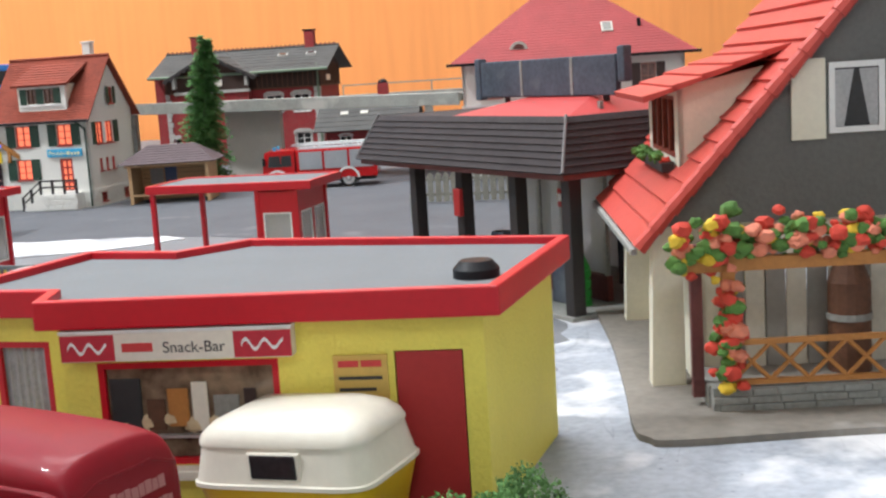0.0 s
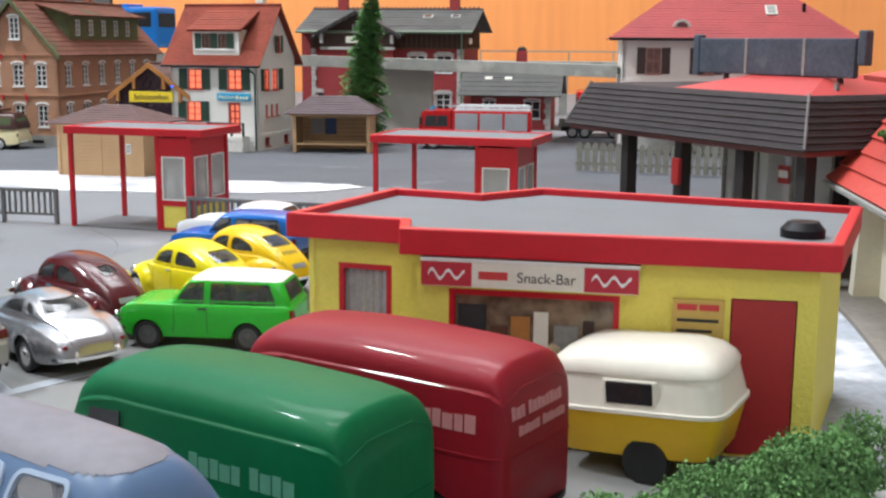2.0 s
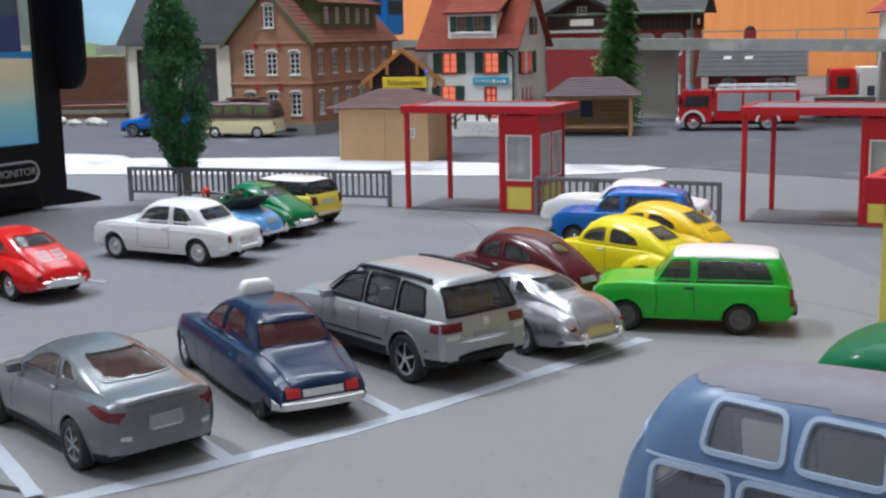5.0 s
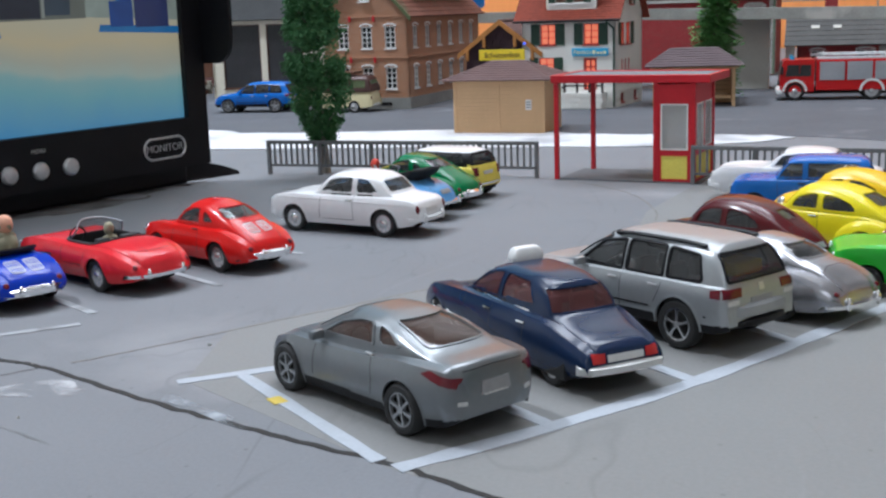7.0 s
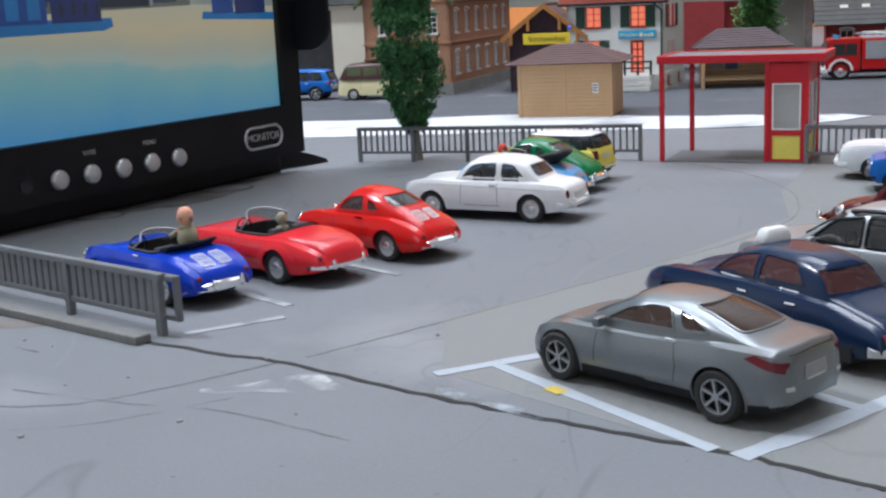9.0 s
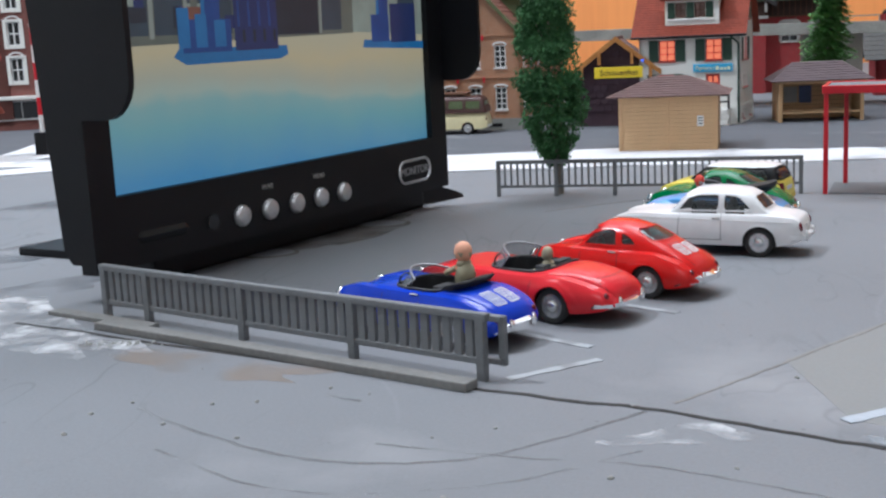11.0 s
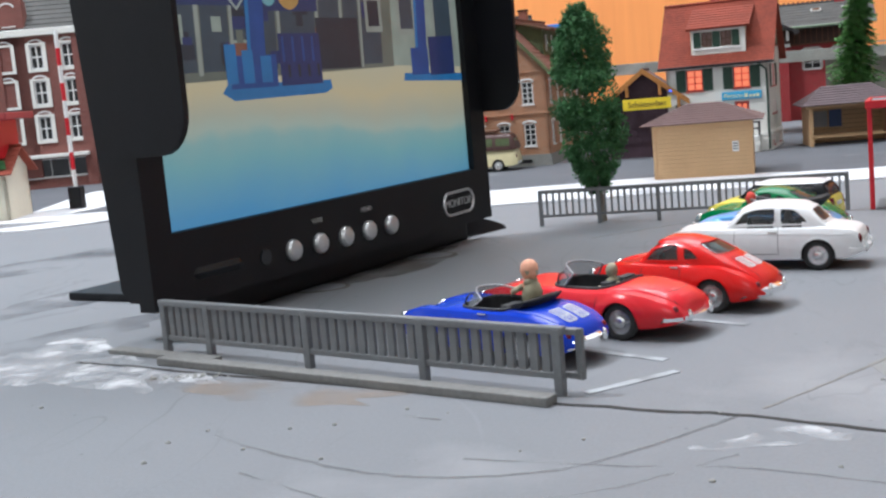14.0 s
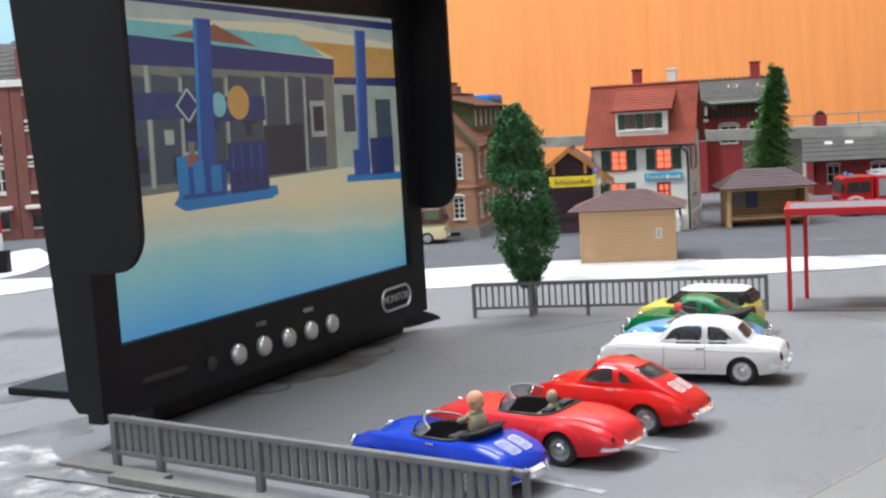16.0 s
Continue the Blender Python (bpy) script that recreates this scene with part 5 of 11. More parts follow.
M["hood_cloth"] = mat("black_hood_cloth", (0.012, 0.012, 0.013), 0.8, vary=0.3, bump=0.3)
CHR = M["chrome"]
Z350 = dict(R=0.35, wb=(1.34, -1.30), arch=0.40, tw=0.24, spokes=6, rim=M["rim_grey"], n=3.3, tumble=0.13, tuck=0.10, shoulder=0.10, crown=2.2, inset=0.11, lip=0.018, dark=0.33, tight=True,
            zt=[(-2.155, 0.58), (-2.13, 0.8), (-2.1, 0.96), (-2.02, 1.02), (-1.7, 1.04), (-1.3, 1.17), (-0.8, 1.31), (-0.3, 1.385), (0.05, 1.385), (0.35, 1.31), (0.75, 1.12), (1.1, 0.95), (1.5, 0.86), (1.85, 0.73), (2.08, 0.55), (2.155, 0.42)],
            zs=[(-2.155, 0.56), (-2.1, 0.8), (-1.95, 0.95), (-1.3, 0.97), (-0.5, 0.89), (0.6, 0.85), (1.2, 0.85), (1.7, 0.74), (2.05, 0.52), (2.155, 0.4)],
            zb=[(-2.155, 0.34), (-2.0, 0.24), (-1.6, 0.2), (1.6, 0.18), (2.0, 0.2), (2.155, 0.32)],
            W=[(-2.155, 0.5), (-2.1, 0.66), (-1.9, 0.82), (-1.3, 0.91), (-0.6, 0.87), (0.3, 0.865), (1.3, 0.905), (1.7, 0.85), (2.0, 0.66), (2.155, 0.35)],
            wc=[(-2.155, 0.9), (-1.7, 0.78), (-0.8, 0.9), (0.3, 0.94), (0.9, 0.9), (1.5, 0.75), (2.155, 0.6)],
            sides=[[(0.62, 1.0), (0.26, 1.2), (-0.1, 1.28), (-0.4, 1.28), (-0.54, 1.02)], [(-0.66, 1.04), (-0.52, 1.27), (-0.75, 1.22), (-1.08, 1.08)]],
            rear=[(-0.5, 1.1), (0.5, 1.1), (0.4, 1.32), (-0.4, 1.32)], front=[(-0.58, 1.0), (0.58, 1.0), (0.46, 1.3), (-0.46, 1.3)], mid=-0.2, cabin=(-0.9, 0.5), seats=(-0.3,),
            glass=clear("brown_tinted_glass", (0.07, 0.04, 0.03), 0.78), gasket=P["silver_dark"], seams=[[(0.68, 0.88), (0.7, 0.4)], [(-0.56, 0.95), (-0.66, 0.62), (-0.62, 0.4)]], handles=((-0.52, 0.9),), handle_mat=M["steel"], mirrors=((0.6, 0.93),),
            plates=[("side", [(-1.66, 0.90), (-2.1, 0.74), (-2.1, 0.86), (-1.78, 0.95)], M["tail"], "tail_light"), ("tail", [(-0.25, 0.6), (0.25, 0.6), (0.23, 0.77), (-0.23, 0.77)], M["plate_grey"], "plate_recess"),
                    ("tail", [(-0.2, 0.56), (0.2, 0.56), (0.2, 0.61), (-0.2, 0.61)], M["plate"], "number_plate"), ("tail", [(-0.62, 0.52), (-0.36, 0.5), (-0.36, 0.55), (-0.62, 0.57)], M["plate"], "reflector:two")],
            lid_view="tail", lid=[[(-0.5, 0.93), (0.0, 0.95), (0.5, 0.93)]])
TOUAREG = dict(R=0.40, wb=(1.43, -1.42), arch=0.455, tw=0.26, spokes=5, rim=M["chrome_soft"], n=4.6, tumble=0.17, tuck=0.06, shoulder=0.06, inset=0.13, dark=0.50, corner=0.06, frame_r=0.024,
               zt=[(-2.33, 0.66), (-2.32, 0.92), (-2.27, 1.1), (-2.16, 1.36), (-2.02, 1.58), (-1.88, 1.67), (-1.2, 1.73), (-0.4, 1.73), (0.1, 1.68), (0.4, 1.58), (1.05, 1.16), (1.3, 1.1), (1.9, 1.02), (2.25, 0.86), (2.375, 0.6)],
               zs=[(-2.33, 0.64), (-2.29, 1.02), (-2.1, 1.07), (0.8, 1.04), (1.2, 1.02), (1.9, 0.95), (2.25, 0.8), (2.375, 0.58)], zb=[(-2.33, 0.42), (-2.1, 0.36), (2.1, 0.34), (2.375, 0.42)],
               W=[(-2.33, 0.8), (-2.2, 0.9), (-1.8, 0.955), (1.6, 0.955), (2.1, 0.88), (2.375, 0.6)], wc=[(-2.33, 0.93), (-1.8, 0.95), (0.8, 0.95), (1.2, 0.86), (2.375, 0.7)],
               sides=[[(0.76, 1.13), (0.32, 1.5), (-0.16, 1.57), (-0.18, 1.11)], [(-0.26, 1.11), (-0.25, 1.58), (-1.02, 1.58), (-1.05, 1.11)], [(-1.13, 1.11), (-1.1, 1.57), (-1.7, 1.52), (-1.84, 1.14)]],
               rear=[(-0.72, 1.15), (0.72, 1.15), (0.62, 1.56), (-0.62, 1.56)], front=[(-0.76, 1.2), (0.76, 1.2), (0.62, 1.58), (-0.62, 1.58)], mid=-0.6, cabin=(-1.9, 0.6), gasket=M["black"],
               seams=[[(0.8, 1.05), (0.86, 0.7), (0.8, 0.52)], [(-0.22, 1.08), (-0.22, 0.52)], [(-1.09, 1.08), (-1.05, 0.9), (-0.95, 0.7)]], handles=((-0.05, 0.97), (-0.92, 0.97)), handle_mat=M["steel"], mirrors=((0.66, 1.08),),
               trims=[[(-2.0, 0.62), (-1.95, 0.62)], [(-0.85, 0.62), (0.9, 0.6)]], trim_mat=M["black"],
               plates=[("tail", [(0.5, 0.92), (0.86, 0.92), (0.84, 1.06), (0.48, 1.06)], M["tail"], "tail_light:two"), ("side", [(-2.22, 0.92), (-2.06, 0.93), (-2.04, 1.04), (-2.2, 1.06)], M["tail"], "tail_light"),
                       ("tail", [(-0.26, 0.78), (0.26, 0.78), (0.26, 0.88), (-0.26, 0.88)], M["plate_grey"], "number_plate"), ("tail", [(0.56, 0.81), (0.8, 0.81), (0.8, 0.88), (0.56, 0.88)], M["bright_grey"], "bumper_light:two"), ("tail", [(-0.06, 0.96), (0.06, 0.96), (0.06, 1.07), (-0.06, 1.07)], M["steel"], "badge")],
               bumpers=[(-1, 0.68, 1.74, 0.24, 0.2, P["silver_suv"], 0), (-1, 0.49, 1.66, 0.16, 0.2, M["black"], 0)])
DS = dict(R=0.32, wb=(1.75, -1.55), arch=0.36, skirt=True, n=3.8, tumble=0.2, tuck=0.08, shoulder=0.12, crown=2.4, inset=0.12, tw=0.16, corner=0.05, frame_r=0.016,
          zt=[(-2.42, 0.5), (-2.38, 0.66), (-2.1, 0.8), (-1.6, 0.93), (-1.42, 1.0), (-1.27, 1.22), (-1.1, 1.38), (-0.6, 1.48), (0, 1.48), (0.4, 1.41), (0.65, 1.28), (1.05, 0.98), (1.4, 0.9), (1.9, 0.72), (2.25, 0.5), (2.42, 0.35)],
          zs=[(-2.42, 0.48), (-2.35, 0.61), (-1.9, 0.76), (-1.3, 0.9), (0, 0.95), (1.0, 0.93), (1.7, 0.86), (2.1, 0.66), (2.42, 0.34)], zb=[(-2.42, 0.36), (-2.2, 0.28), (-1.5, 0.22), (1.8, 0.2), (2.42, 0.28)],
          W=[(-2.42, 0.64), (-2.3, 0.68), (-1.6, 0.78), (-0.8, 0.86), (0.3, 0.9), (1.4, 0.9), (2.0, 0.76), (2.42, 0.42)], wc=[(-2.42, 0.8), (-1.7, 0.78), (-1.2, 0.86), (0.4, 0.9), (1.0, 0.86), (1.6, 0.62), (2.42, 0.5)],
          sides=[[(0.86, 1.02), (0.52, 1.3), (0.0, 1.38), (-0.02, 1.02)], [(-0.1, 1.02), (-0.1, 1.38), (-0.72, 1.36), (-0.98, 1.07)]], rear=[(-0.56, 1.0), (0.56, 1.0), (0.48, 1.31), (-0.48, 1.31)], front=[(-0.66, 1.02), (0.66, 1.02), (0.54, 1.34), (-0.54, 1.34)], mid=-0.3,
          cabin=(-1.05, 0.6), glass=clear("red_tinted_glass", (0.13, 0.05, 0.05), 0.62), gasket=P["navy"], seat_mat=M["red_seat"], seams=[[(0.8, 0.9), (0.78, 0.36)], [(-0.06, 0.92), (-0.06, 0.3)], [(-1.0, 0.88), (-0.95, 0.34)]], handles=((0.05, 0.84), (-0.9, 0.82)),
          bumpers=[(-1, 0.4, 1.4, 0.15, 0.06, P["bumper_white"], 0)], plates=[("tail", [(-0.3, 0.5), (0.3, 0.5), (0.3, 0.6), (-0.3, 0.6)], M["plate"], "number_plate"), ("tail", [(0.34, 0.5), (0.54, 0.5), (0.54, 0.63), (0.34, 0.63)], M["tail_bright"], "tail_light:two")],
          trims=[[(-0.9, 0.965), (0.8, 0.985)]])
for key in ("zt", "zs", "zb", "W", "wc"):
    DS[key] = [(x if x < 1.0 else 1.0 + (x - 1.0) * 1.4, v) for x, v in DS[key]]  # long sloping bonnet
SL300 = dict(R=0.34, wb=(1.28, -1.12), arch=0.385, n=2.7, tumble=0.16, tuck=0.12, shoulder=0.12, crown=2.4, inset=0.12, tw=0.18,
             zt=[(-2.2, 0.45), (-2.15, 0.6), (-1.93, 0.77), (-1.65, 0.93), (-1.35, 1.03), (-1.0, 1.19), (-0.6, 1.3), (-0.28, 1.33), (-0.05, 1.28), (0.15, 1.14), (0.38, 0.96), (0.7, 0.91), (1.4, 0.87), (1.9, 0.78), (2.18, 0.6), (2.26, 0.45)],
             zs=[(-2.2, 0.43), (-2.12, 0.56), (-1.8, 0.75), (-1.2, 0.87), (-0.4, 0.84), (0.6, 0.86), (1.3, 0.88), (1.9, 0.78), (2.2, 0.56), (2.26, 0.44)], zb=[(-2.2, 0.36), (-2.0, 0.28), (-1.5, 0.22), (1.6, 0.22), (2.26, 0.34)],
             W=[(-2.2, 0.55), (-2.05, 0.72), (-1.65, 0.85), (-1.15, 0.9), (-0.3, 0.83), (0.5, 0.83), (1.25, 0.9), (1.8, 0.84), (2.1, 0.7), (2.26, 0.5)], wc=[(-2.2, 0.7), (-1.6, 0.66), (-0.9, 0.78), (0, 0.9), (0.6, 0.88), (1.4, 0.7), (2.26, 0.6)],
             bulges=((1.28, 0.36, 0.56, 0.46, 0.035), (-1.12, 0.36, 0.56, 0.46, 0.035)),
             sides=[[(0.2, 0.97), (-0.02, 1.15), (-0.48, 1.22), (-0.62, 0.97)], [(-0.72, 0.98), (-0.62, 1.19), (-0.84, 1.13), (-1.04, 1.0)]], rear=[(-0.46, 1.03), (0.46, 1.03), (0.36, 1.22), (-0.36, 1.22)], front=[(-0.56, 0.97), (0.56, 0.97), (0.46, 1.2), (-0.46, 1.2)], mid=-0.35,
             seats=(-0.5,), cabin=(-1.0, 0.2), gasket=P["silver"], seams=[[(0.24, 0.84), (0.2, 0.5), (-0.6, 0.5), (-0.66, 0.84)]], lid_view="tail", lid=[[(-0.42, 0.6), (-0.44, 0.85), (-0.2, 0.93), (0.2, 0.93), (0.44, 0.85), (0.42, 0.6)]],
             bumpers=[(-1, 0.36, 1.5, 0.1, 0.2, CHR, 0.42), (1, 0.36, 1.5, 0.1, 0.2, CHR, 0.42)], heads=((0.6, 0.66, 0.13, (1, 1, 0.5)),), tails=((0.58, 0.58, 0.05, (1.3, 1, 0.3)),))
ROADSTER = dict(SL300, zt=[(-2.26, 0.46), (-2.2, 0.64), (-2.0, 0.81), (-1.6, 0.93), (-1.1, 0.98), (-0.8, 0.96), (-0.5, 0.92), (0.5, 0.91), (1.3, 0.88), (1.9, 0.78), (2.18, 0.6), (2.26, 0.45)],
                zs=[(-2.26, 0.44), (-2.15, 0.58), (-1.8, 0.74), (-1.2, 0.85), (-0.4, 0.83), (0.6, 0.86), (1.3, 0.88), (1.9, 0.78), (2.2, 0.56), (2.26, 0.44)], zb=[(-2.26, 0.36), (-2.0, 0.28), (-1.5, 0.22), (1.6, 0.22), (2.26, 0.34)],
                W=[(-2.26, 0.55), (-2.1, 0.72), (-1.65, 0.86), (-1.15, 0.9), (-0.3, 0.85), (0.5, 0.85), (1.25, 0.9), (1.8, 0.84), (2.1, 0.7), (2.26, 0.5)], wc=[(-2.26, 0.8), (-1.5, 0.8), (0, 0.88), (0.6, 0.86), (1.4, 0.7), (2.26, 0.6)],
                sides=(), cockpit=[(-0.95, -0.42), (-0.75, -0.6), (0.3, -0.62), (0.5, -0.4), (0.5, 0.4), (0.3, 0.62), (-0.75, 0.6), (-0.95, 0.42)], cowl=0.93, screen_h=0.33, trims=[[(0.55, 0.62), (0.95, 0.62)]], trim_mat=M["black"],
                bumpers=[(-1, 0.4, 1.55, 0.11, 0.22, CHR, 0.4), (1, 0.38, 1.5, 0.1, 0.2, CHR, 0.42)], lid=[[(-0.5, 0.56), (-0.5, 0.84), (0.5, 0.84), (0.5, 0.56)]], tails=((0.62, 0.58, 0.05, (1, 1.2, 0.3)),))
for key in ("rear", "front"):
    ROADSTER.pop(key)
P356 = dict(R=0.335, wb=(1.05, -1.03), arch=0.37, n=2.8, tumble=0.10, tuck=0.14, shoulder=0.12, crown=2.2, inset=0.12, tw=0.18, frame_r=0.018,
            zt=[(-1.975, 0.42), (-1.93, 0.57), (-1.75, 0.76), (-1.4, 0.97), (-1.0, 1.17), (-0.6, 1.35), (-0.2, 1.43), (0.1, 1.43), (0.3, 1.35), (0.48, 1.16), (0.68, 0.95), (1.1, 0.88), (1.5, 0.78), (1.8, 0.62), (1.93, 0.5), (1.975, 0.42)],
            zs=[(-1.975, 0.4), (-1.85, 0.58), (-1.5, 0.77), (-1.0, 0.88), (-0.3, 0.88), (0.5, 0.89), (1.1, 0.91), (1.5, 0.84), (1.8, 0.64), (1.975, 0.4)], zb=[(-1.975, 0.34), (-1.8, 0.27), (-1.4, 0.22), (1.4, 0.22), (1.975, 0.32)],
            W=[(-1.975, 0.5), (-1.85, 0.69), (-1.5, 0.8), (-1.05, 0.835), (0, 0.8), (1.05, 0.83), (1.5, 0.77), (1.85, 0.6), (1.975, 0.45)], wc=[(-1.975, 0.75), (-1.5, 0.74), (-1.0, 0.8), (-0.4, 0.9), (0.3, 0.92), (0.7, 0.86), (1.2, 0.66), (1.975, 0.6)],
            bulges=((1.05, 0.36, 0.52, 0.46, 0.02), (-1.03, 0.36, 0.52, 0.46, 0.02)),
            sides=[[(0.48, 0.98), (0.3, 1.2), (0.02, 1.29), (-0.22, 1.29), (-0.28, 0.98)], [(-0.38, 1.0), (-0.34, 1.25), (-0.56, 1.17), (-0.72, 1.02)]], rear=[(-0.48, 1.1), (0.48, 1.1), (0.38, 1.31), (-0.38, 1.31)], front=[(-0.58, 1.0), (0.58, 1.0), (0.48, 1.32), (-0.48, 1.32)], mid=-0.1,
            seats=(-0.3,), cabin=(-0.8, 0.45), seams=[[(0.5, 0.9), (0.52, 0.5), (0.45, 0.34)], [(-0.34, 0.92), (-0.36, 0.5), (-0.3, 0.34)]], handles=((-0.22, 0.86),), lid_view="tail", lid=[[(-0.34, 0.66), (-0.4, 0.9), (-0.3, 1.03), (0.3, 1.03), (0.4, 0.9), (0.34, 0.66)]],
            bumpers=[(-1, 0.39, 1.46, 0.2, 0.26, CHR, 0.32), (1, 0.38, 1.42, 0.14, 0.26, CHR, 0.32)], heads=((0.58, 0.66, 0.14, (1, 1, 0.45)),), tails=((0.54, 0.56, 0.06, (1, 1, 0.5)),))
SPEEDSTER = dict(P356, zt=[(-1.975, 0.42), (-1.93, 0.57), (-1.75, 0.74), (-1.4, 0.89), (-1.0, 0.98), (-0.75, 0.99), (-0.4, 0.95), (0.5, 0.93), (0.7, 0.92), (1.1, 0.88), (1.5, 0.78), (1.8, 0.62), (1.93, 0.5), (1.975, 0.42)], sides=(), wc=[(-1.975, 0.75), (-1.0, 0.8), (0.5, 0.86), (1.2, 0.66), (1.975, 0.6)],
                 cockpit=[(-0.85, -0.42), (-0.65, -0.58), (0.25, -0.58), (0.45, -0.4), (0.45, 0.4), (0.25, 0.58), (-0.65, 0.58), (-0.85, 0.42)], cowl=0.94, screen_h=0.26, hood=(-0.95, 1.02, 0.18, 0.56, 0.1), lid=())
for key in ("rear", "front"):
    SPEEDSTER.pop(key)
BEETLE = dict(R=0.335, wb=(1.2, -1.2), arch=0.375, n=3.0, tumble=0.10, tuck=0.10, shoulder=0.06, track=0.63, tw=0.16, lip=0.02, frame_r=0.018, corner=0.09, tight=True,
              zt=[(-2.0, 0.48), (-1.93, 0.68), (-1.75, 0.9), (-1.4, 1.13), (-1.0, 1.34), (-0.6, 1.47), (-0.15, 1.53), (0.22, 1.51), (0.46, 1.41), (0.66, 1.2), (0.82, 1.0), (1.0, 0.95), (1.4, 0.88), (1.75, 0.72), (1.95, 0.5), (2.0, 0.42)],
              zs=[(-2.0, 0.45), (-1.85, 0.66), (-1.5, 0.85), (-1.0, 0.93), (0, 0.93), (0.7, 0.93), (1.1, 0.88), (1.6, 0.72), (1.9, 0.5), (2.0, 0.4)], zb=[(-2.0, 0.4), (-1.7, 0.3), (-1.2, 0.26), (1.4, 0.26), (2.0, 0.38)],
              W=[(-2.0, 0.34), (-1.85, 0.46), (-1.5, 0.56), (-1.0, 0.67), (-0.3, 0.72), (0.5, 0.69), (1.0, 0.56), (1.5, 0.42), (1.9, 0.28), (2.0, 0.2)], wc=[(-2.0, 0.9), (-1.2, 0.93), (0.4, 0.96), (0.8, 0.9), (2.0, 0.8)],
              bulges=((1.22, 0.42, 0.62, 0.46, 0.24), (-1.24, 0.42, 0.66, 0.46, 0.17)),
              sides=[[(0.56, 1.01), (0.42, 1.24), (0.14, 1.33), (-0.1, 1.34), (-0.1, 1.01)], [(-0.2, 1.01), (-0.2, 1.34), (-0.52, 1.31), (-0.86, 1.18), (-0.96, 1.05), (-0.88, 1.01)]], rear=[(-0.36, 1.14), (0.36, 1.14), (0.3, 1.37), (-0.3, 1.37)], front=[(-0.52, 1.06), (0.52, 1.06), (0.44, 1.36), (-0.44, 1.36)], mid=-0.3,
              cabin=(-0.95, 0.4), seats=(-0.1, -0.75), seams=[[(0.56, 0.94), (0.56, 0.34)], [(-0.15, 1.0), (-0.17, 0.34)]], handles=((-0.04, 0.89),), lid_view="tail", lid=[[(-0.36, 0.7), (-0.42, 0.92), (-0.3, 1.08), (0.3, 1.08), (0.42, 0.92), (0.36, 0.7)]],
              bumpers=[(-1, 0.46, 1.36, 0.1, 0.14, CHR, 0.38), (1, 0.46, 1.36, 0.1, 0.14, CHR, 0.38)], heads=((0.6, 0.7, 0.13, (1, 1, 0.5)),), tails=((0.62, 0.66, 0.08, (1, 1.4, 0.5)),), plates=[("tail", [(-0.2, 0.68), (0.2, 0.68), (0.2, 0.78), (-0.2, 0.78)], M["plate_grey"], "number_plate")])
BEETLE_OPEN = dict(BEETLE, zt=[(-2.0, 0.48), (-1.93, 0.66), (-1.75, 0.84), (-1.4, 0.97), (-1.0, 1.03), (-0.6, 1.0), (0.5, 0.98), (0.75, 0.98), (1.0, 0.95), (1.4, 0.88), (1.75, 0.72), (1.95, 0.5), (2.0, 0.42)], sides=(),
                   cockpit=[(-0.8, -0.4), (-0.6, -0.52), (0.3, -0.52), (0.45, -0.38), (0.45, 0.38), (0.3, 0.52), (-0.6, 0.52), (-0.8, 0.4)], cowl=0.98, screen_h=0.36, hood=(-1.05, 1.16, 0.4, 0.6, 0.2))
for key in ("rear", "front"):
    BEETLE_OPEN.pop(key)
TRABANT = dict(R=0.29, wb=(1.17, -0.87), arch=0.335, n=5.0, tumble=0.12, tuck=0.06, shoulder=0.05, inset=0.11, tw=0.16, corner=0.05, frame_r=0.016, rim=M["hub_dark"], roof_z=1.375,
               zt=[(-1.78, 0.58), (-1.77, 0.84), (-1.72, 0.95), (-1.62, 1.2), (-1.5, 1.41), (-1.3, 1.46), (-0.5, 1.49), (0.1, 1.47), (0.28, 1.42), (0.42, 1.3), (0.72, 0.98), (0.9, 0.95), (1.4, 0.91), (1.68, 0.84), (1.76, 0.7), (1.78, 0.55)],
               zs=[(-1.78, 0.56), (-1.75, 0.86), (-1.5, 0.91), (0.7, 0.9), (1.3, 0.9), (1.68, 0.82), (1.76, 0.68), (1.78, 0.54)], zb=[(-1.78, 0.38), (-1.6, 0.28), (1.5, 0.26), (1.78, 0.38)],
               W=[(-1.78, 0.64), (-1.7, 0.7), (-1.3, 0.745), (1.2, 0.745), (1.6, 0.7), (1.78, 0.58)], wc=[(-1.78, 0.95), (-1.5, 0.95), (0.6, 0.95), (1.0, 0.8), (1.78, 0.75)],
               sides=[[(0.6, 0.98), (0.36, 1.33), (0.0, 1.35), (0.0, 0.98)], [(-0.1, 0.98), (-0.1, 1.35), (-1.3, 1.34), (-1.44, 0.99)]], rear=[(-0.54, 1.0), (0.54, 1.0), (0.48, 1.34), (-0.48, 1.34)], front=[(-0.6, 1.0), (0.6, 1.0), (0.52, 1.34), (-0.52, 1.34)], mid=-0.3,
               cabin=(-1.5, 0.4), seams=[[(0.62, 0.92), (0.6, 0.5), (0.64, 0.34)], [(-0.05, 0.94), (-0.07, 0.34)]], handles=((0.03, 0.84),), handle_mat=M["under"], bumpers=[(-1, 0.4, 1.34, 0.08, 0.05, M["black"], 0), (1, 0.4, 1.34, 0.08, 0.05, M["black"], 0)],
               heads=((0.52, 0.7, 0.11, (1, 1, 0.4)),), plates=[("tail", [(0.54, 0.56), (0.63, 0.56), (0.63, 0.84), (0.54, 0.84)], M["tail"], "tail_light:two"), ("side", [(-1.775, 0.56), (-1.72, 0.56), (-1.7, 0.86), (-1.75, 0.86)], M["tail"], "tail_light")])
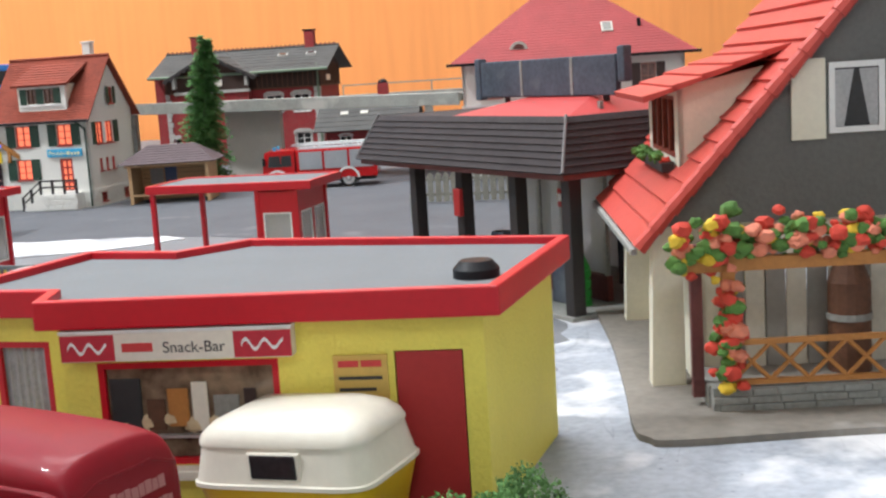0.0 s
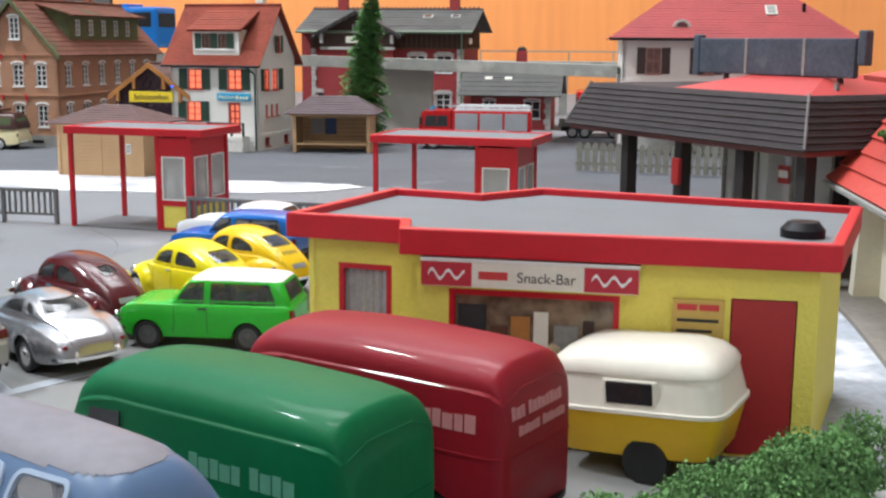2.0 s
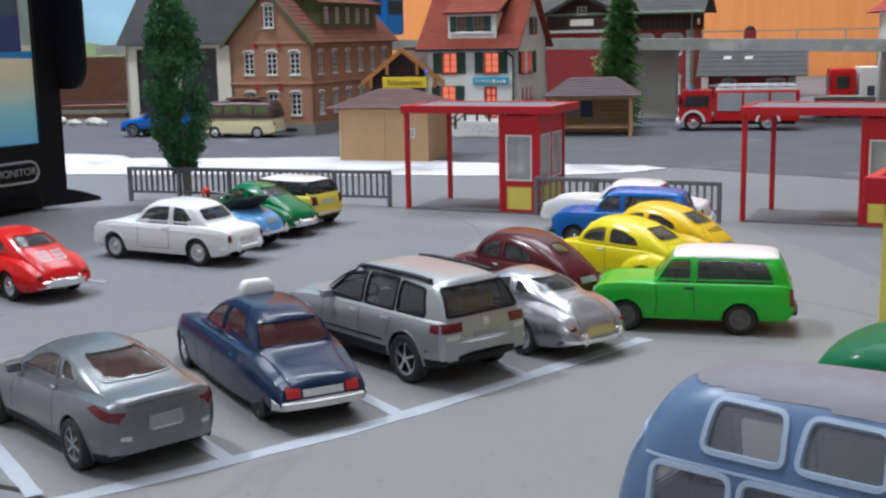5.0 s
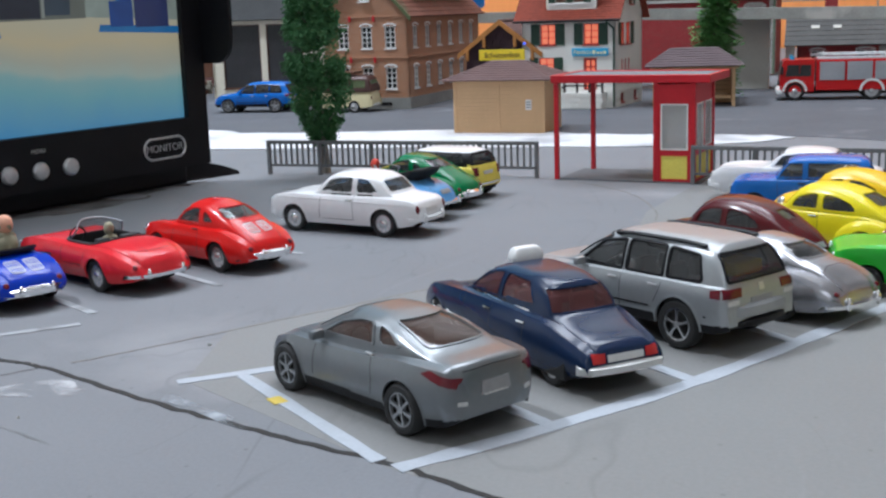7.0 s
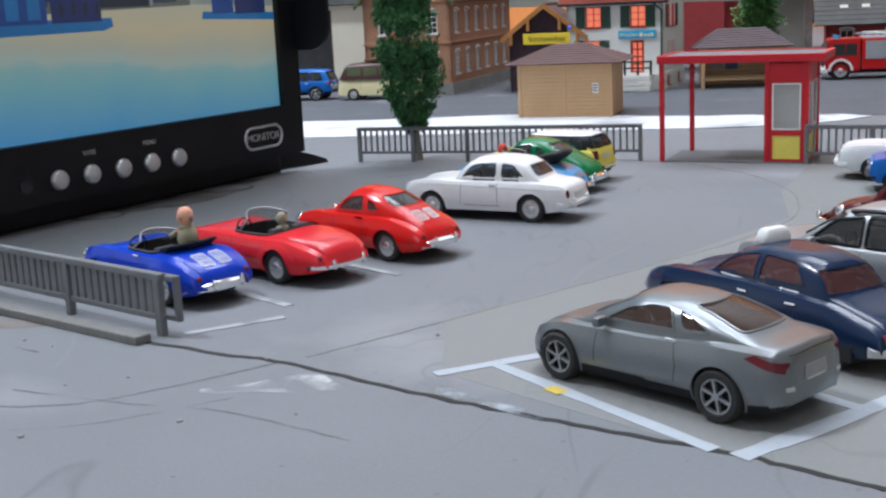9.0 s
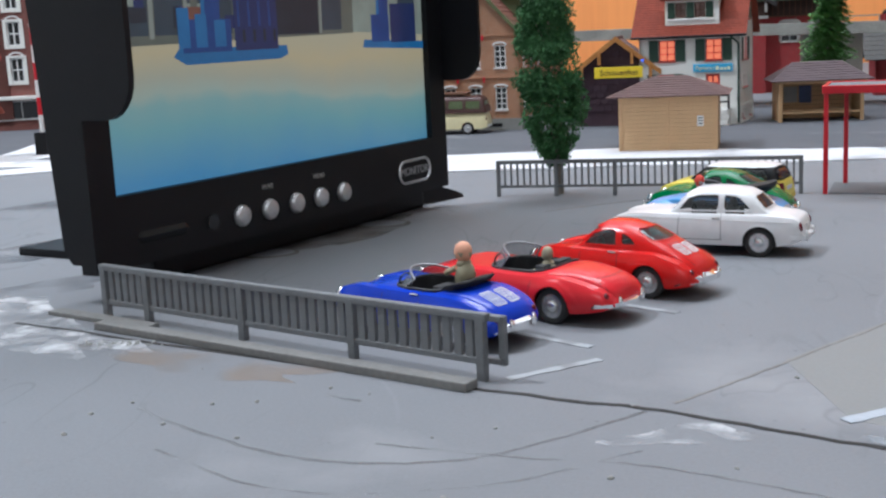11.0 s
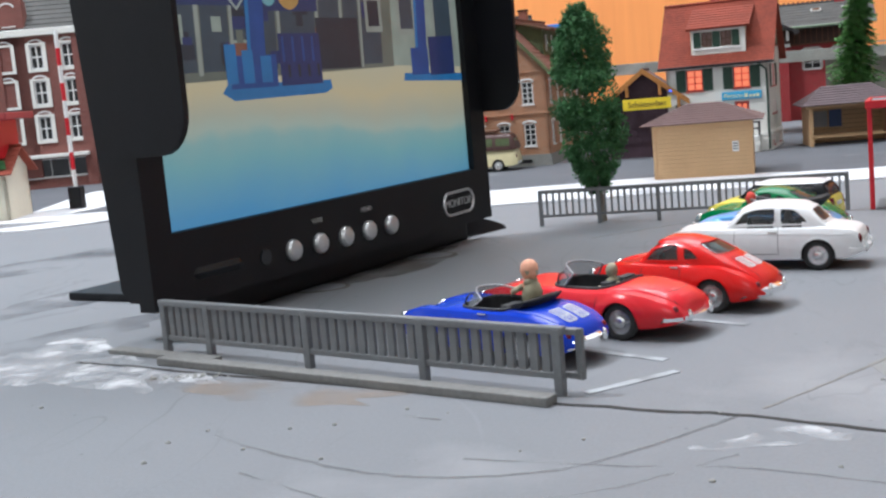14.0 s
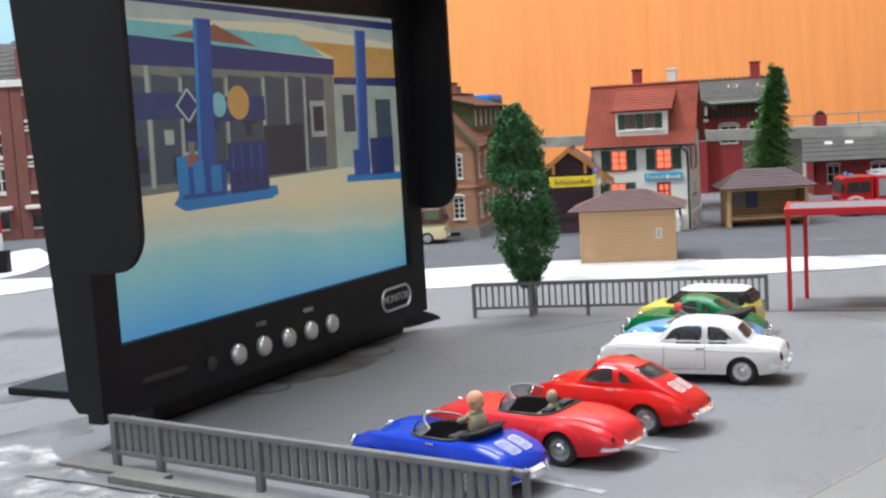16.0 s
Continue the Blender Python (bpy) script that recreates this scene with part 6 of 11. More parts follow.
AMAZON = dict(R=0.335, wb=(1.38, -1.28), arch=0.39, n=4.3, tumble=0.11, tuck=0.08, shoulder=0.08, inset=0.11, tw=0.18, corner=0.08, rim=M["chrome_soft"],
              zt=[(-2.225, 0.55), (-2.2, 0.7), (-2.1, 0.86), (-1.8, 0.96), (-1.52, 1.01), (-1.3, 1.2), (-1.1, 1.39), (-0.85, 1.49), (-0.2, 1.53), (0.2, 1.5), (0.42, 1.4), (0.68, 1.14), (0.85, 1.01), (1.1, 0.99), (1.7, 0.93), (2.05, 0.85), (2.2, 0.7), (2.225, 0.55)],
              zs=[(-2.225, 0.53), (-2.15, 0.8), (-1.9, 0.9), (-1.2, 0.94), (0.6, 0.94), (1.4, 0.96), (2.0, 0.89), (2.17, 0.74), (2.225, 0.54)], zb=[(-2.225, 0.4), (-2.0, 0.3), (-1.6, 0.25), (1.7, 0.25), (2.225, 0.4)],
              W=[(-2.225, 0.6), (-2.1, 0.7), (-1.7, 0.78), (-1.0, 0.81), (1.2, 0.81), (1.8, 0.77), (2.1, 0.7), (2.225, 0.6)], wc=[(-2.225, 0.75), (-1.5, 0.8), (-0.9, 0.9), (0.5, 0.92), (0.9, 0.86), (1.5, 0.68), (2.225, 0.6)],
              sides=[[(0.6, 1.03), (0.36, 1.32), (0.1, 1.39), (-0.36, 1.4), (-0.36, 1.03)], [(-0.46, 1.03), (-0.46, 1.4), (-0.8, 1.36), (-1.02, 1.16), (-1.1, 1.03)]], rear=[(-0.54, 1.07), (0.54, 1.07), (0.46, 1.35), (-0.46, 1.35)], front=[(-0.62, 1.06), (0.62, 1.06), (0.52, 1.37), (-0.52, 1.37)], mid=-0.3,
              cabin=(-1.1, 0.5), seams=[[(0.55, 0.96), (0.58, 0.4)], [(-0.42, 0.98), (-0.42, 0.4)], [(0.5, 0.38), (-0.45, 0.38)]], handles=((-0.3, 0.87),), trims=[[(2.0, 0.87), (0.5, 0.86), (-2.0, 0.8)]], trim_mat=P["white"],
              bumpers=[(-1, 0.44, 1.5, 0.13, 0.16, P["white"], 0.4), (1, 0.44, 1.5, 0.13, 0.16, P["white"], 0.4)], heads=((0.56, 0.72, 0.12, (1, 1, 0.4)),), tails=((0.62, 0.7, 0.07, (0.8, 1.5, 0.5)),), plates=[("tail", [(-0.25, 0.6), (0.25, 0.6), (0.25, 0.7), (-0.25, 0.7)], M["plate"], "number_plate")])
MINI = dict(R=0.31, wb=(1.25, -1.2), arch=0.36, n=4.0, tumble=0.15, tuck=0.07, shoulder=0.07, tw=0.2, inset=0.12, cab_paint=M["black"], cab_z=0.99, roof_z=1.33, gasket=M["black"], corner=0.06, dark=0.3,
            zt=[(-1.815, 0.58), (-1.79, 0.84), (-1.72, 1.02), (-1.62, 1.22), (-1.47, 1.37), (-1.0, 1.42), (0, 1.42), (0.35, 1.36), (0.55, 1.22), (0.85, 1.0), (1.1, 0.93), (1.5, 0.82), (1.75, 0.64), (1.815, 0.5)],
            zs=[(-1.815, 0.56), (-1.75, 0.84), (-1.5, 0.92), (0.7, 0.92), (1.2, 0.88), (1.6, 0.76), (1.815, 0.48)], zb=[(-1.815, 0.36), (-1.5, 0.24), (1.5, 0.22), (1.815, 0.36)], W=[(-1.815, 0.62), (-1.65, 0.76), (-1.2, 0.84), (1.1, 0.84), (1.5, 0.77), (1.815, 0.5)], wc=[(-1.815, 0.9), (-1.4, 0.93), (0.6, 0.94), (1.0, 0.84), (1.815, 0.7)],
            sides=[[(0.7, 1.0), (0.42, 1.27), (0.3, 1.3), (-0.3, 1.31), (-0.3, 1.0)], [(-0.38, 1.0), (-0.38, 1.31), (-1.3, 1.3), (-1.42, 1.01)]], rear=[(-0.6, 1.02), (0.6, 1.02), (0.5, 1.3), (-0.5, 1.3)], front=[(-0.64, 1.03), (0.64, 1.03), (0.54, 1.31), (-0.54, 1.31)], mid=-0.3,
            cabin=(-1.4, 0.5), seams=[[(0.6, 0.92), (0.6, 0.4)], [(-0.34, 0.94), (-0.36, 0.36)]], plates=[("tail", [(0.5, 0.68), (0.68, 0.68), (0.66, 0.92), (0.5, 0.92)], M["tail"], "tail_light:two"), ("tail", [(-0.24, 0.7), (0.24, 0.7), (0.24, 0.8), (-0.24, 0.8)], M["plate"], "number_plate")], bumpers=[(-1, 0.45, 1.3, 0.08, 0.12, CHR, 0)])
SEDAN = dict(AMAZON, trims=(), n=4.6, wb=(1.28, -1.22), R=0.31, arch=0.36, zt=[(-2.225, 0.55), (-2.2, 0.76), (-2.1, 0.87), (-1.8, 0.91), (-1.4, 0.94), (-1.15, 1.2), (-1.0, 1.36), (-0.8, 1.42), (-0.2, 1.45), (0.15, 1.42), (0.35, 1.33), (0.7, 1.0), (0.85, 0.94), (1.7, 0.9), (2.1, 0.82), (2.2, 0.7), (2.225, 0.55)],
             sides=[[(0.55, 0.99), (0.3, 1.28), (-0.18, 1.33), (-0.2, 0.99)], [(-0.28, 0.99), (-0.27, 1.33), (-0.78, 1.32), (-0.98, 1.02)]])



def louvres(root, sh, quads, material):
    """Raised louvre grids on a sloping tail: outer frame and bars, each a bead."""
    for u0, u1, v0, v1 in quads:
        sh.bead("louvre_frame", rounded([(u0, v0), (u1, v0), (u1, v1), (u0, v1)], 0.03), "tail", 0.010, material, root, 1, True, 0.04, 0.008)
        for k in range(1, 5):
            u = u0 + (u1 - u0) * k / 5
            sh.bead("louvre_bar", [(u, v0), (u, v1)], "tail", 0.008, material, root, 1, False, 0.04, 0.008)
        sh.bead("louvre_bar", [(u0, (v0 + v1) / 2), (u1, (v0 + v1) / 2)], "tail", 0.008, material, root, 1, False, 0.04, 0.008)


def doll(x, y, z, rz, head, size=1.0):
    """A plain painted figure, one mesh."""
    bm = B()
    ball(bm, 0, 0, 0.26, 0.3, 2, (0.62, 0.85, 1.05), 0.06)
    ball(bm, 0.02, 0, 0.5, 0.17, 2, (0.7, 1.2, 0.6), 0.06)
    rod(bm, (0.05, 0.2, 0.45), (0.36, 0.18, 0.3), 0.06, 8)
    rod(bm, (0.05, -0.2, 0.45), (0.36, -0.14, 0.34), 0.06, 8)
    n = len(bm.faces)
    ball(bm, 0.03, 0, 0.74, 0.18 * size, 2, (0.95, 0.85, 1.12), 0.07)
    rod(bm, (0.0, 0, 0.56), (0.02, 0, 0.66), 0.07, 8)
    bm.faces.ensure_lookup_table()
    for f in bm.faces[n:]:
        f.material_index = 1
    ob = part("toy_figure", bm, M["doll"], None, "", True)
    ob.data.materials.append(head)
    ob.matrix_world = pose(x * CM, y * CM, z * CM, 0, 0, rz)
    return tagged(ob, "small painted toy figure seated in an open model car", "toy figure")

def loft(sections, n=7.0, seg=64):
    """Rounded box from (height, half length, half width) sections, in car metres."""
    bm, rings = B(), []
    for z, hx, hy in sections:
        ring = []
        for i in range(seg):
            t = 2 * math.pi * i / seg
            c, s_ = math.cos(t), math.sin(t)
            f = (abs(c) ** n + abs(s_) ** n) ** (-1 / n)
            ring.append(bm.verts.new((hx * c * f * K, hy * s_ * f * K, z * K)))
        rings.append(ring)
    for p_, q_ in zip(rings, rings[1:]):
        for i in range(seg):
            j = (i + 1) % seg
            bm.faces.new((p_[i], p_[j], q_[j], q_[i]))
    bm.faces.new(rings[0][::-1])
    bm.faces.new(rings[-1])
    return bm


# ---- the board, the road and the room ----
# Unseen room shell, added so lamp light bounces off white surfaces.
floor = setting("floor", box(B(), -230, 190, -200, 165, -92, -90), M["room"], "pale floor of the hobby room below the layout", "floor")
ceiling = setting("ceiling", box(B(), -230, 190, -200, 165, 150, 152), M["room"], "unseen white ceiling added to bounce light", "ceiling")
setting("wall_south", box(B(), -230, 190, -202, -200, -90, 150), M["room"], "unseen white room wall added to bounce light", "wall")
setting("wall_west", box(B(), -232, -230, -200, 165, -90, 150), M["room"], "unseen white room wall added to bounce light", "wall")
setting("wall_east", box(B(), 190, 192, -200, 165, -90, 150), M["room"], "unseen white room wall added to bounce light", "wall")
wall_north = setting("wall_north", box(B(), -14, 190, 162.0, 165, -90, 72), M["orange"], "room wall covered in bright orange paper", "wall")
setting("wall_panel", box(B(), -72, -13.9, 162.6, 165, -90, 72), M["orange"], "second sheet of orange wall covering", "wall")
# White above the orange paper is added to cut orange reflections.
setting("wall_top", box(B(), -72, 190, 163, 165, 72, 150), M["room"], "unseen white room wall added to bounce light", "wall")
setting("backdrop", box(B(), -230, -72, 163, 165, -90, 150), M["sky"], "painted pale blue sky backdrop", "backdrop")
setting("layout_base", box(B(), -126, 86, -41, 156, -90, -4), M["room"], "plain white skirting below the layout board", "base")
ground = setting("ground", box(B(), -130, 90, -45, 160, -4, 0), M["board"], "grey painted baseboard of the model town", "ground")

bm = slab(B(), smooth_line([(-95, 66), (-70, 64), (-44, 60.3), (-39, 58), (-28, 58.5), (-21.3, 56.2), (-15, 54.8), (-11.5, 54.4), (-4, 50), (8, 47), (30, 46)], 6, 0.15) + [(40, 84), (-95, 92)], -0.3, 0.02)
setting("road", bm, M["asphalt"], "worn dark grey model asphalt road", "road")
bm = slab(B(), smooth_line([(-95, 62), (-62, 59.5), (-50, 56.5), (-44, 53.2), (-39.4, 51.2), (-26, 50.9), (-16, 51), (-11.5, 53.5)], 6, 0.2) + smooth_line([(-12.5, 54.6), (-16, 55.2), (-21.3, 56.2), (-28, 58.6), (-39, 58.2), (-44, 60.5), (-70, 64.2), (-95, 66.3)], 6, 0.2), -0.2, 0.05)
setting("snow_strip", bm, M["snow"], "white plaster strip beside the road", "verge")
bm = slab(B(), [(-24.8, 16.7), (-20.2, 13.2), (-17.0, 11.7), (-10, 8), (0, 4), (4, 14), (3.5, 24), (1, 27), (-6, 28), (-9, 37), (-16, 39.5), (-17.5, 34), (-17.7, 30), (-21, 25), (-25.3, 20)], -0.2, 0.004)
setting("car_park", bm, M["lot"], "smooth beige-grey car park surface", "pavement")
bm = slab(B(), smooth_line([(-3.2, 12), (-1.0, 14.4), (0.8, 17.6), (1.3, 22), (2.6, 27), (3.2, 31), (3, 36), (20, 36), (24, 10), (6, 7), (-3.2, 12)], 6, 0.2), -0.2, 0.008)
setting("plaster_ground", bm, M["dirty"], "chalky worn plaster ground beside the snack bar", "ground")

# lines, joints and scars on the board
def on_ground(name, pts, w, material, label, z=0.012, n=8, wob=0.0):
    return setting(name, strip(B(), smooth_line(pts, n, wob), w, -0.1, z), material, label, "road marking")


on_ground("bay_line", [(-20.2, 13.25), (-18.14, 15.29), (-16.01, 17.72), (-13.5, 21.2), (-12.2, 23.0)], 0.34, M["line"], "painted white parking bay line", 0.014)
for a, b in (((-24.9, 16.6), (-23.2, 17.7)), ((-23.9, 17.1), (-20.5, 13.5)), ((-18.3, 15.2), (-21.4, 18.2)), ((-16.2, 17.6), (-19.2, 20.8)), ((-14.3, 20.0), (-17.0, 23.2)),
             ):
    on_ground("bay_line", [a, b], 0.26, M["line"], "painted white parking bay line", 0.016)
for a, b in (((-30.25, 18.9), (-28.63, 20.12)), ((-28.8, 21.0), (-32.0, 23.4)), ((-27.0, 23.7), (-30.5, 26.2)), ((-26.2, 27.4), (-29.4, 28.6)), ((-24.0, 33.0), (-27.4, 34.0))):
    on_ground("bay_line", [a, b], 0.22, M["line_worn"], "worn white parking bay line", 0.016)
on_ground("board_joint", [(-42, 23.6), (-30.5, 18.24), (-27.9, 17.25), (-25.4, 15.85), (-22.7, 14.48), (-20.3, 13.4), (-18.76, 12.49), (-17.08, 11.81), (-12, 9), (-4, 4)], 0.12, M["crack"], "dark open joint between two boards", 0.01, 10, 0.04)
on_ground("wire_scar", [(-27.4, 17.5), (-25.2, 19.97), (-21.1, 24.8), (-19, 27.5), (-17.6, 30.0), (-17.2, 32.5), (-17.26, 34.34), (-18.0, 37.2), (-19.3, 39.3), (-20.8, 40.7), (-24, 42), (-27.5, 40.6), (-30.6, 38.5)], 0.06, M["wire"], "thin scar of a buried guide wire", 0.008, 10, 0.02)
on_ground("wire_scar", [(-9.2, 27.2), (-7.9, 26.1), (-6.6, 24.6)], 0.05, M["wire"], "thin scar of a buried guide wire", 0.008, 10, 0.02)
on_ground("bay_line", [(-24.8, 15.85), (-22.9, 14.6)], 0.26, M["faint_line"], "faded white parking bay line", 0.016)
on_ground("yellow_mark", [(-22.95, 15.98), (-22.7, 15.72)], 0.24, M["yellow_mark"], "small yellow paint mark on the bay line", 0.02)
for pts, w in (([(-36.5, 17.3), (-35.35, 16.34), (-33.6, 15.2), (-32.2, 14.75), (-30.6, 14.9), (-29.49, 15.6), (-27.84, 17.14)], 0.07), ([(-33.34, 18.0), (-32.66, 17.66)], 0.07), ([(-38.5, 14.5), (-36.2, 12.6), (-34.5, 11.7)], 0.14),
               ([(-32.02, 15.57), (-29.8, 15.0), (-27.87, 14.66), (-25.5, 13.5)], 0.05), ([(-35.4, 15.3), (-33, 13.7), (-30.2, 13.9), (-28, 15.3)], 0.05)):
    on_ground("scratch", pts, w, M["pencil"], "dark scratched arc in the board paint", 0.006, 10, 0.02)


def blotch(name, x, y, rx, ry, turn, material, label, z, seed):
    """A ragged flat patch."""
    rng = random.Random(seed)
    pts = []
    for k in range(30):
        a = 2 * math.pi * k / 30
        q = 1 + 0.22 * math.sin(3 * a + seed) + rng.uniform(-0.14, 0.14)
        u, v = rx * q * math.cos(a), ry * q * math.sin(a)
        c, s_ = math.cos(radians(turn)), math.sin(radians(turn))
        pts.append((x + u * c - v * s_, y + u * s_ + v * c))
    return setting(name, slab(B(), pts, -0.1, z), material, label, "stain")


blotch("chalk_stain", -42.4, 23.4, 3.2, 1.9, -40, M["chalk"], "chalky white dust spread on the grey board", 0.007, 1)
blotch("chalk_stain", -40.3, 21.9, 1.5, 0.8, -50, M["chalk"], "chalky white dust spread on the grey board", 0.009, 2)
blotch("chalk_stain", -38.6, 21.5, 0.9, 0.35, -25, M["chalk"], "chalky white dust spread on the grey board", 0.011, 3)
blotch("chalk_stain", -27.3, 15.95, 1.1, 0.4, 10, M["chalk"], "chalky white dust spread on the grey board", 0.009, 4)
blotch("ochre_stain", -36.4, 20.2, 3.0, 0.75, -22, M["clay"], "ochre stain along the kerb strip", 0.006, 5)
for x_, y_ in ((-38.4, 31.8), (-35.9, 36.8)):
    poly = [(x_ + 0.95 * math.cos(a), y_ + 0.75 * math.sin(a)) for a in (math.pi * k / 14 for k in range(28))]
    setting("oval_hole", slab(B(), poly, -0.1, 0.006), M["hole"], "round plugged hole in the board", "hole")
    setting("oval_plug", slab(B(), [(x_ + 0.80 * math.cos(a), y_ + 0.05 + 0.60 * math.sin(a)) for a in (math.pi * k / 14 for k in range(28))], -0.1, 0.011), M["board"], "round plug set in the board", "plug")
blotch("dark_patch", -36.6, 35.0, 3.6, 1.0, 67, M["brown_patch"], "patchy dark brown area beneath the monitor", 0.005, 6)
M["grime"] = mat("grey_grime", (0.12, 0.125, 0.14), 0.95, vary=0.25, grain=700, stain=70)
faded(M["grime"], 0.42, 0.85, 40)
for x_, y_, a_, b_, turn_, seed_ in ((-46.5, 32.5, 5.0, 1.5, 58, 11), (-44.0, 26.5, 3.4, 1.0, 50, 12), (-52.0, 42.0, 6.0, 1.8, 55, 13)):
    blotch("grime_stain", x_, y_, a_, b_, turn_, M["grime"], "grey swept grime on the painted board", 0.004, seed_)
rng = random.Random(8)
grit = B()
for k in range(70):
    x_, y_ = (-38.6 + rng.gauss(0, 0.5), 21.6 + rng.gauss(0, 0.2)) if k < 45 else (-34 + rng.gauss(0, 4), 16 + rng.gauss(0, 2))
    ball(grit, x_, y_, 0.01, rng.uniform(0.02, 0.06), 1, (1, 1, 0.6), 0.3)
setting("grit", grit, M["stone"], "scattered grey grit on the board", "grit", "stuff")

# ---- parked cars ----
pressed_car("sports_coupe", Z350, -20.98, 16.25, 142, P["silver_dark"], "grey silver sports coupe with brown tinted rear glass in a bay")
ds, _ = pressed_car("taxi_saloon", DS, -18.97, 19.0, 128, P["navy"], "navy blue streamlined taxi with a white roof sign")
part("taxi_sign", turned(loft([(1.46, 0.14, 0.27), (1.5, 0.15, 0.28), (1.62, 0.12, 0.24), (1.66, 0.08, 0.2)], 5.0, 32), Matrix.Translation((0.3 * K, 0, 0))), M["white_frame"], ds, "white roof sign", True)
suv, suvshell = pressed_car("off_road_car", TOUAREG, -17.05, 21.3, 140, P["silver_suv"], "light silver off-road car with black roof rails")
for fl in (1, -1):
    suvshell.bead("roof_rail", [(-1.75, fl * 0.6), (0.1, fl * 0.6)], "top", 0.032, M["black"], suv, 1, False, 0.1, 0.06, "black roof rail")
    for q in (-1.7, -0.8, 0.05):
        p = suvshell.spot("top", q, fl * 0.6)[0]
        part("rail_foot", rod(B(), p * K, (p + Vector((0, 0, 0.06))) * K, 0.04 * K, 6), M["black"], suv)
part("parcel", box(B(), -2.0 * K, -1.5 * K, -0.45 * K, 0.2 * K, 1.12 * K, 1.34 * K, 0.06), M["sign_yellow"], suv, "yellow bundle behind the rear window")
pressed_car("gullwing_coupe", SL300, -14.96, 23.1, 140, P["silver"], "polished silver fifties coupe with chrome bumpers")
pressed_car("old_beetle", dict(BEETLE, rear=[(-0.2, 1.18), (0.2, 1.18), (0.18, 1.34), (-0.18, 1.34)]), -15.2, 26.2, 142, P["maroon"], "glossy maroon old beetle-shaped saloon")
pressed_car("estate_car", TRABANT, -11.25, 24.35, 176, P["lime"], "bright green small estate car with a white roof", P["white"])
pressed_car("yellow_beetle", BEETLE, -12.9, 28.3, 143, P["yellow"], "lemon yellow beetle-shaped saloon")
warm, warm_shell = pressed_car("yellow_beetle", BEETLE, -12.06, 30.75, 146, P["yellow_warm"], "warm yellow beetle-shaped saloon with black engine slots")
for u in (-0.2, -0.1, 0.0, 0.1, 0.2):
    warm_shell.bead("engine_slot", [(u, 0.98), (u, 1.05)], "tail", 0.02, M["under"], warm)
pressed_car("blue_estate", TRABANT, -12.95, 34.0, 172, P["truck_blue"], "mid blue small estate car")
pressed_car("white_saloon", SEDAN, -12.95, 36.3, 168, P["white"], "silver white saloon parked beside the railing")

pressed_car("white_saloon", AMAZON, -25.7, 31.0, 162, P["white"], "white fifties two-door saloon with chrome trim")
coupe, cbody = pressed_car("rear_engine_coupe", P356, -28.17, 26.45, 150, P["red"], "red rounded coupe with chrome louvres and bumpers")
pressed_car("red_roadster", ROADSTER, -30.27, 24.35, 150, P["coral"], "coral red open roadster with a black cockpit")
speedster, sbody = pressed_car("blue_speedster", SPEEDSTER, -32.09, 22.35, 148, P["blue"], "deep blue open speedster with chrome louvres")
pressed_car("beetle_cabriolet", BEETLE_OPEN, -25.38, 33.56, 157, P["lightblue"], "light blue beetle-shaped cabriolet with folded black hood")
pressed_car("green_coupe", P356, -25.02, 35.7, 157, P["green"], "dark green rounded coupe")
pressed_car("small_hatchback", MINI, -24.67, 37.6, 157, P["yellow_mini"], "pale yellow hatchback with a white roof", P["white"])
louvres(coupe, cbody, ((-0.29, -0.05, 0.84, 1.0), (0.05, 0.29, 0.84, 1.0)), P["white"])
louvres(speedster, sbody, ((-0.32, -0.06, 0.74, 0.9), (0.06, 0.32, 0.74, 0.9)), P["white"])
doll(-31.33, 22.05, 1.0, 148, M["doll_red"], 1.15)
doll(-29.72, 23.8, 0.6, 150, M["doll"], 0.8)
doll(-25.75, 33.6, 0.8, 157, M["flower_red"], 0.9)
pressed_car("off_road_car", TOUAREG, -44.1, 72.6, 178, P["truck_blue"], "blue off-road car parked by the roadside")

VAN = dict(R=0.33, wb=(1.2, -1.15), arch=0.4, n=2.6, tumble=0.05, tuck=0.06, shoulder=0.03, crown=3.0, inset=0.12, corner=0.08, lip=0.02,
           zt=[(-2.2, 1.0), (-2.19, 1.6), (-2.15, 1.95), (-2.08, 2.16), (-1.95, 2.3), (-1.2, 2.4), (0, 2.43), (1.3, 2.36), (1.75, 2.2), (1.95, 1.85), (2.08, 1.4), (2.18, 0.9), (2.2, 0.6)],
           zs=[(-2.2, 0.95), (-2.18, 1.5), (-2.1, 1.88), (-1.8, 1.98), (1.2, 1.98), (1.75, 1.85), (2.0, 1.45), (2.16, 0.85), (2.2, 0.55)], zb=[(-2.2, 0.36), (-2.0, 0.28), (1.9, 0.26), (2.2, 0.36)],
           W=[(-2.2, 0.72), (-2.14, 0.82), (-1.95, 0.88), (-1.5, 0.9), (1.5, 0.89), (1.95, 0.8), (2.2, 0.6)], wc=[(-2.2, 0.96), (2.2, 0.96)],
           bumpers=[(-1, 0.38, 1.66, 0.12, 0.14, M["black"], 0), (1, 0.38, 1.6, 0.12, 0.14, M["black"], 0)], tails=((0.7, 0.75, 0.07, (1, 1.4, 0.4)),), heads=((0.55, 0.8, 0.13, (1, 1, 0.4)),),
           seams=[[(0.95, 1.9), (0.95, 0.5)], [(1.75, 1.75), (1.8, 0.8)]], lid_view="tail", lid=[[(-0.62, 1.1), (-0.62, 0.55), (0.62, 0.55), (0.62, 1.1)]], rim=M["steel"])


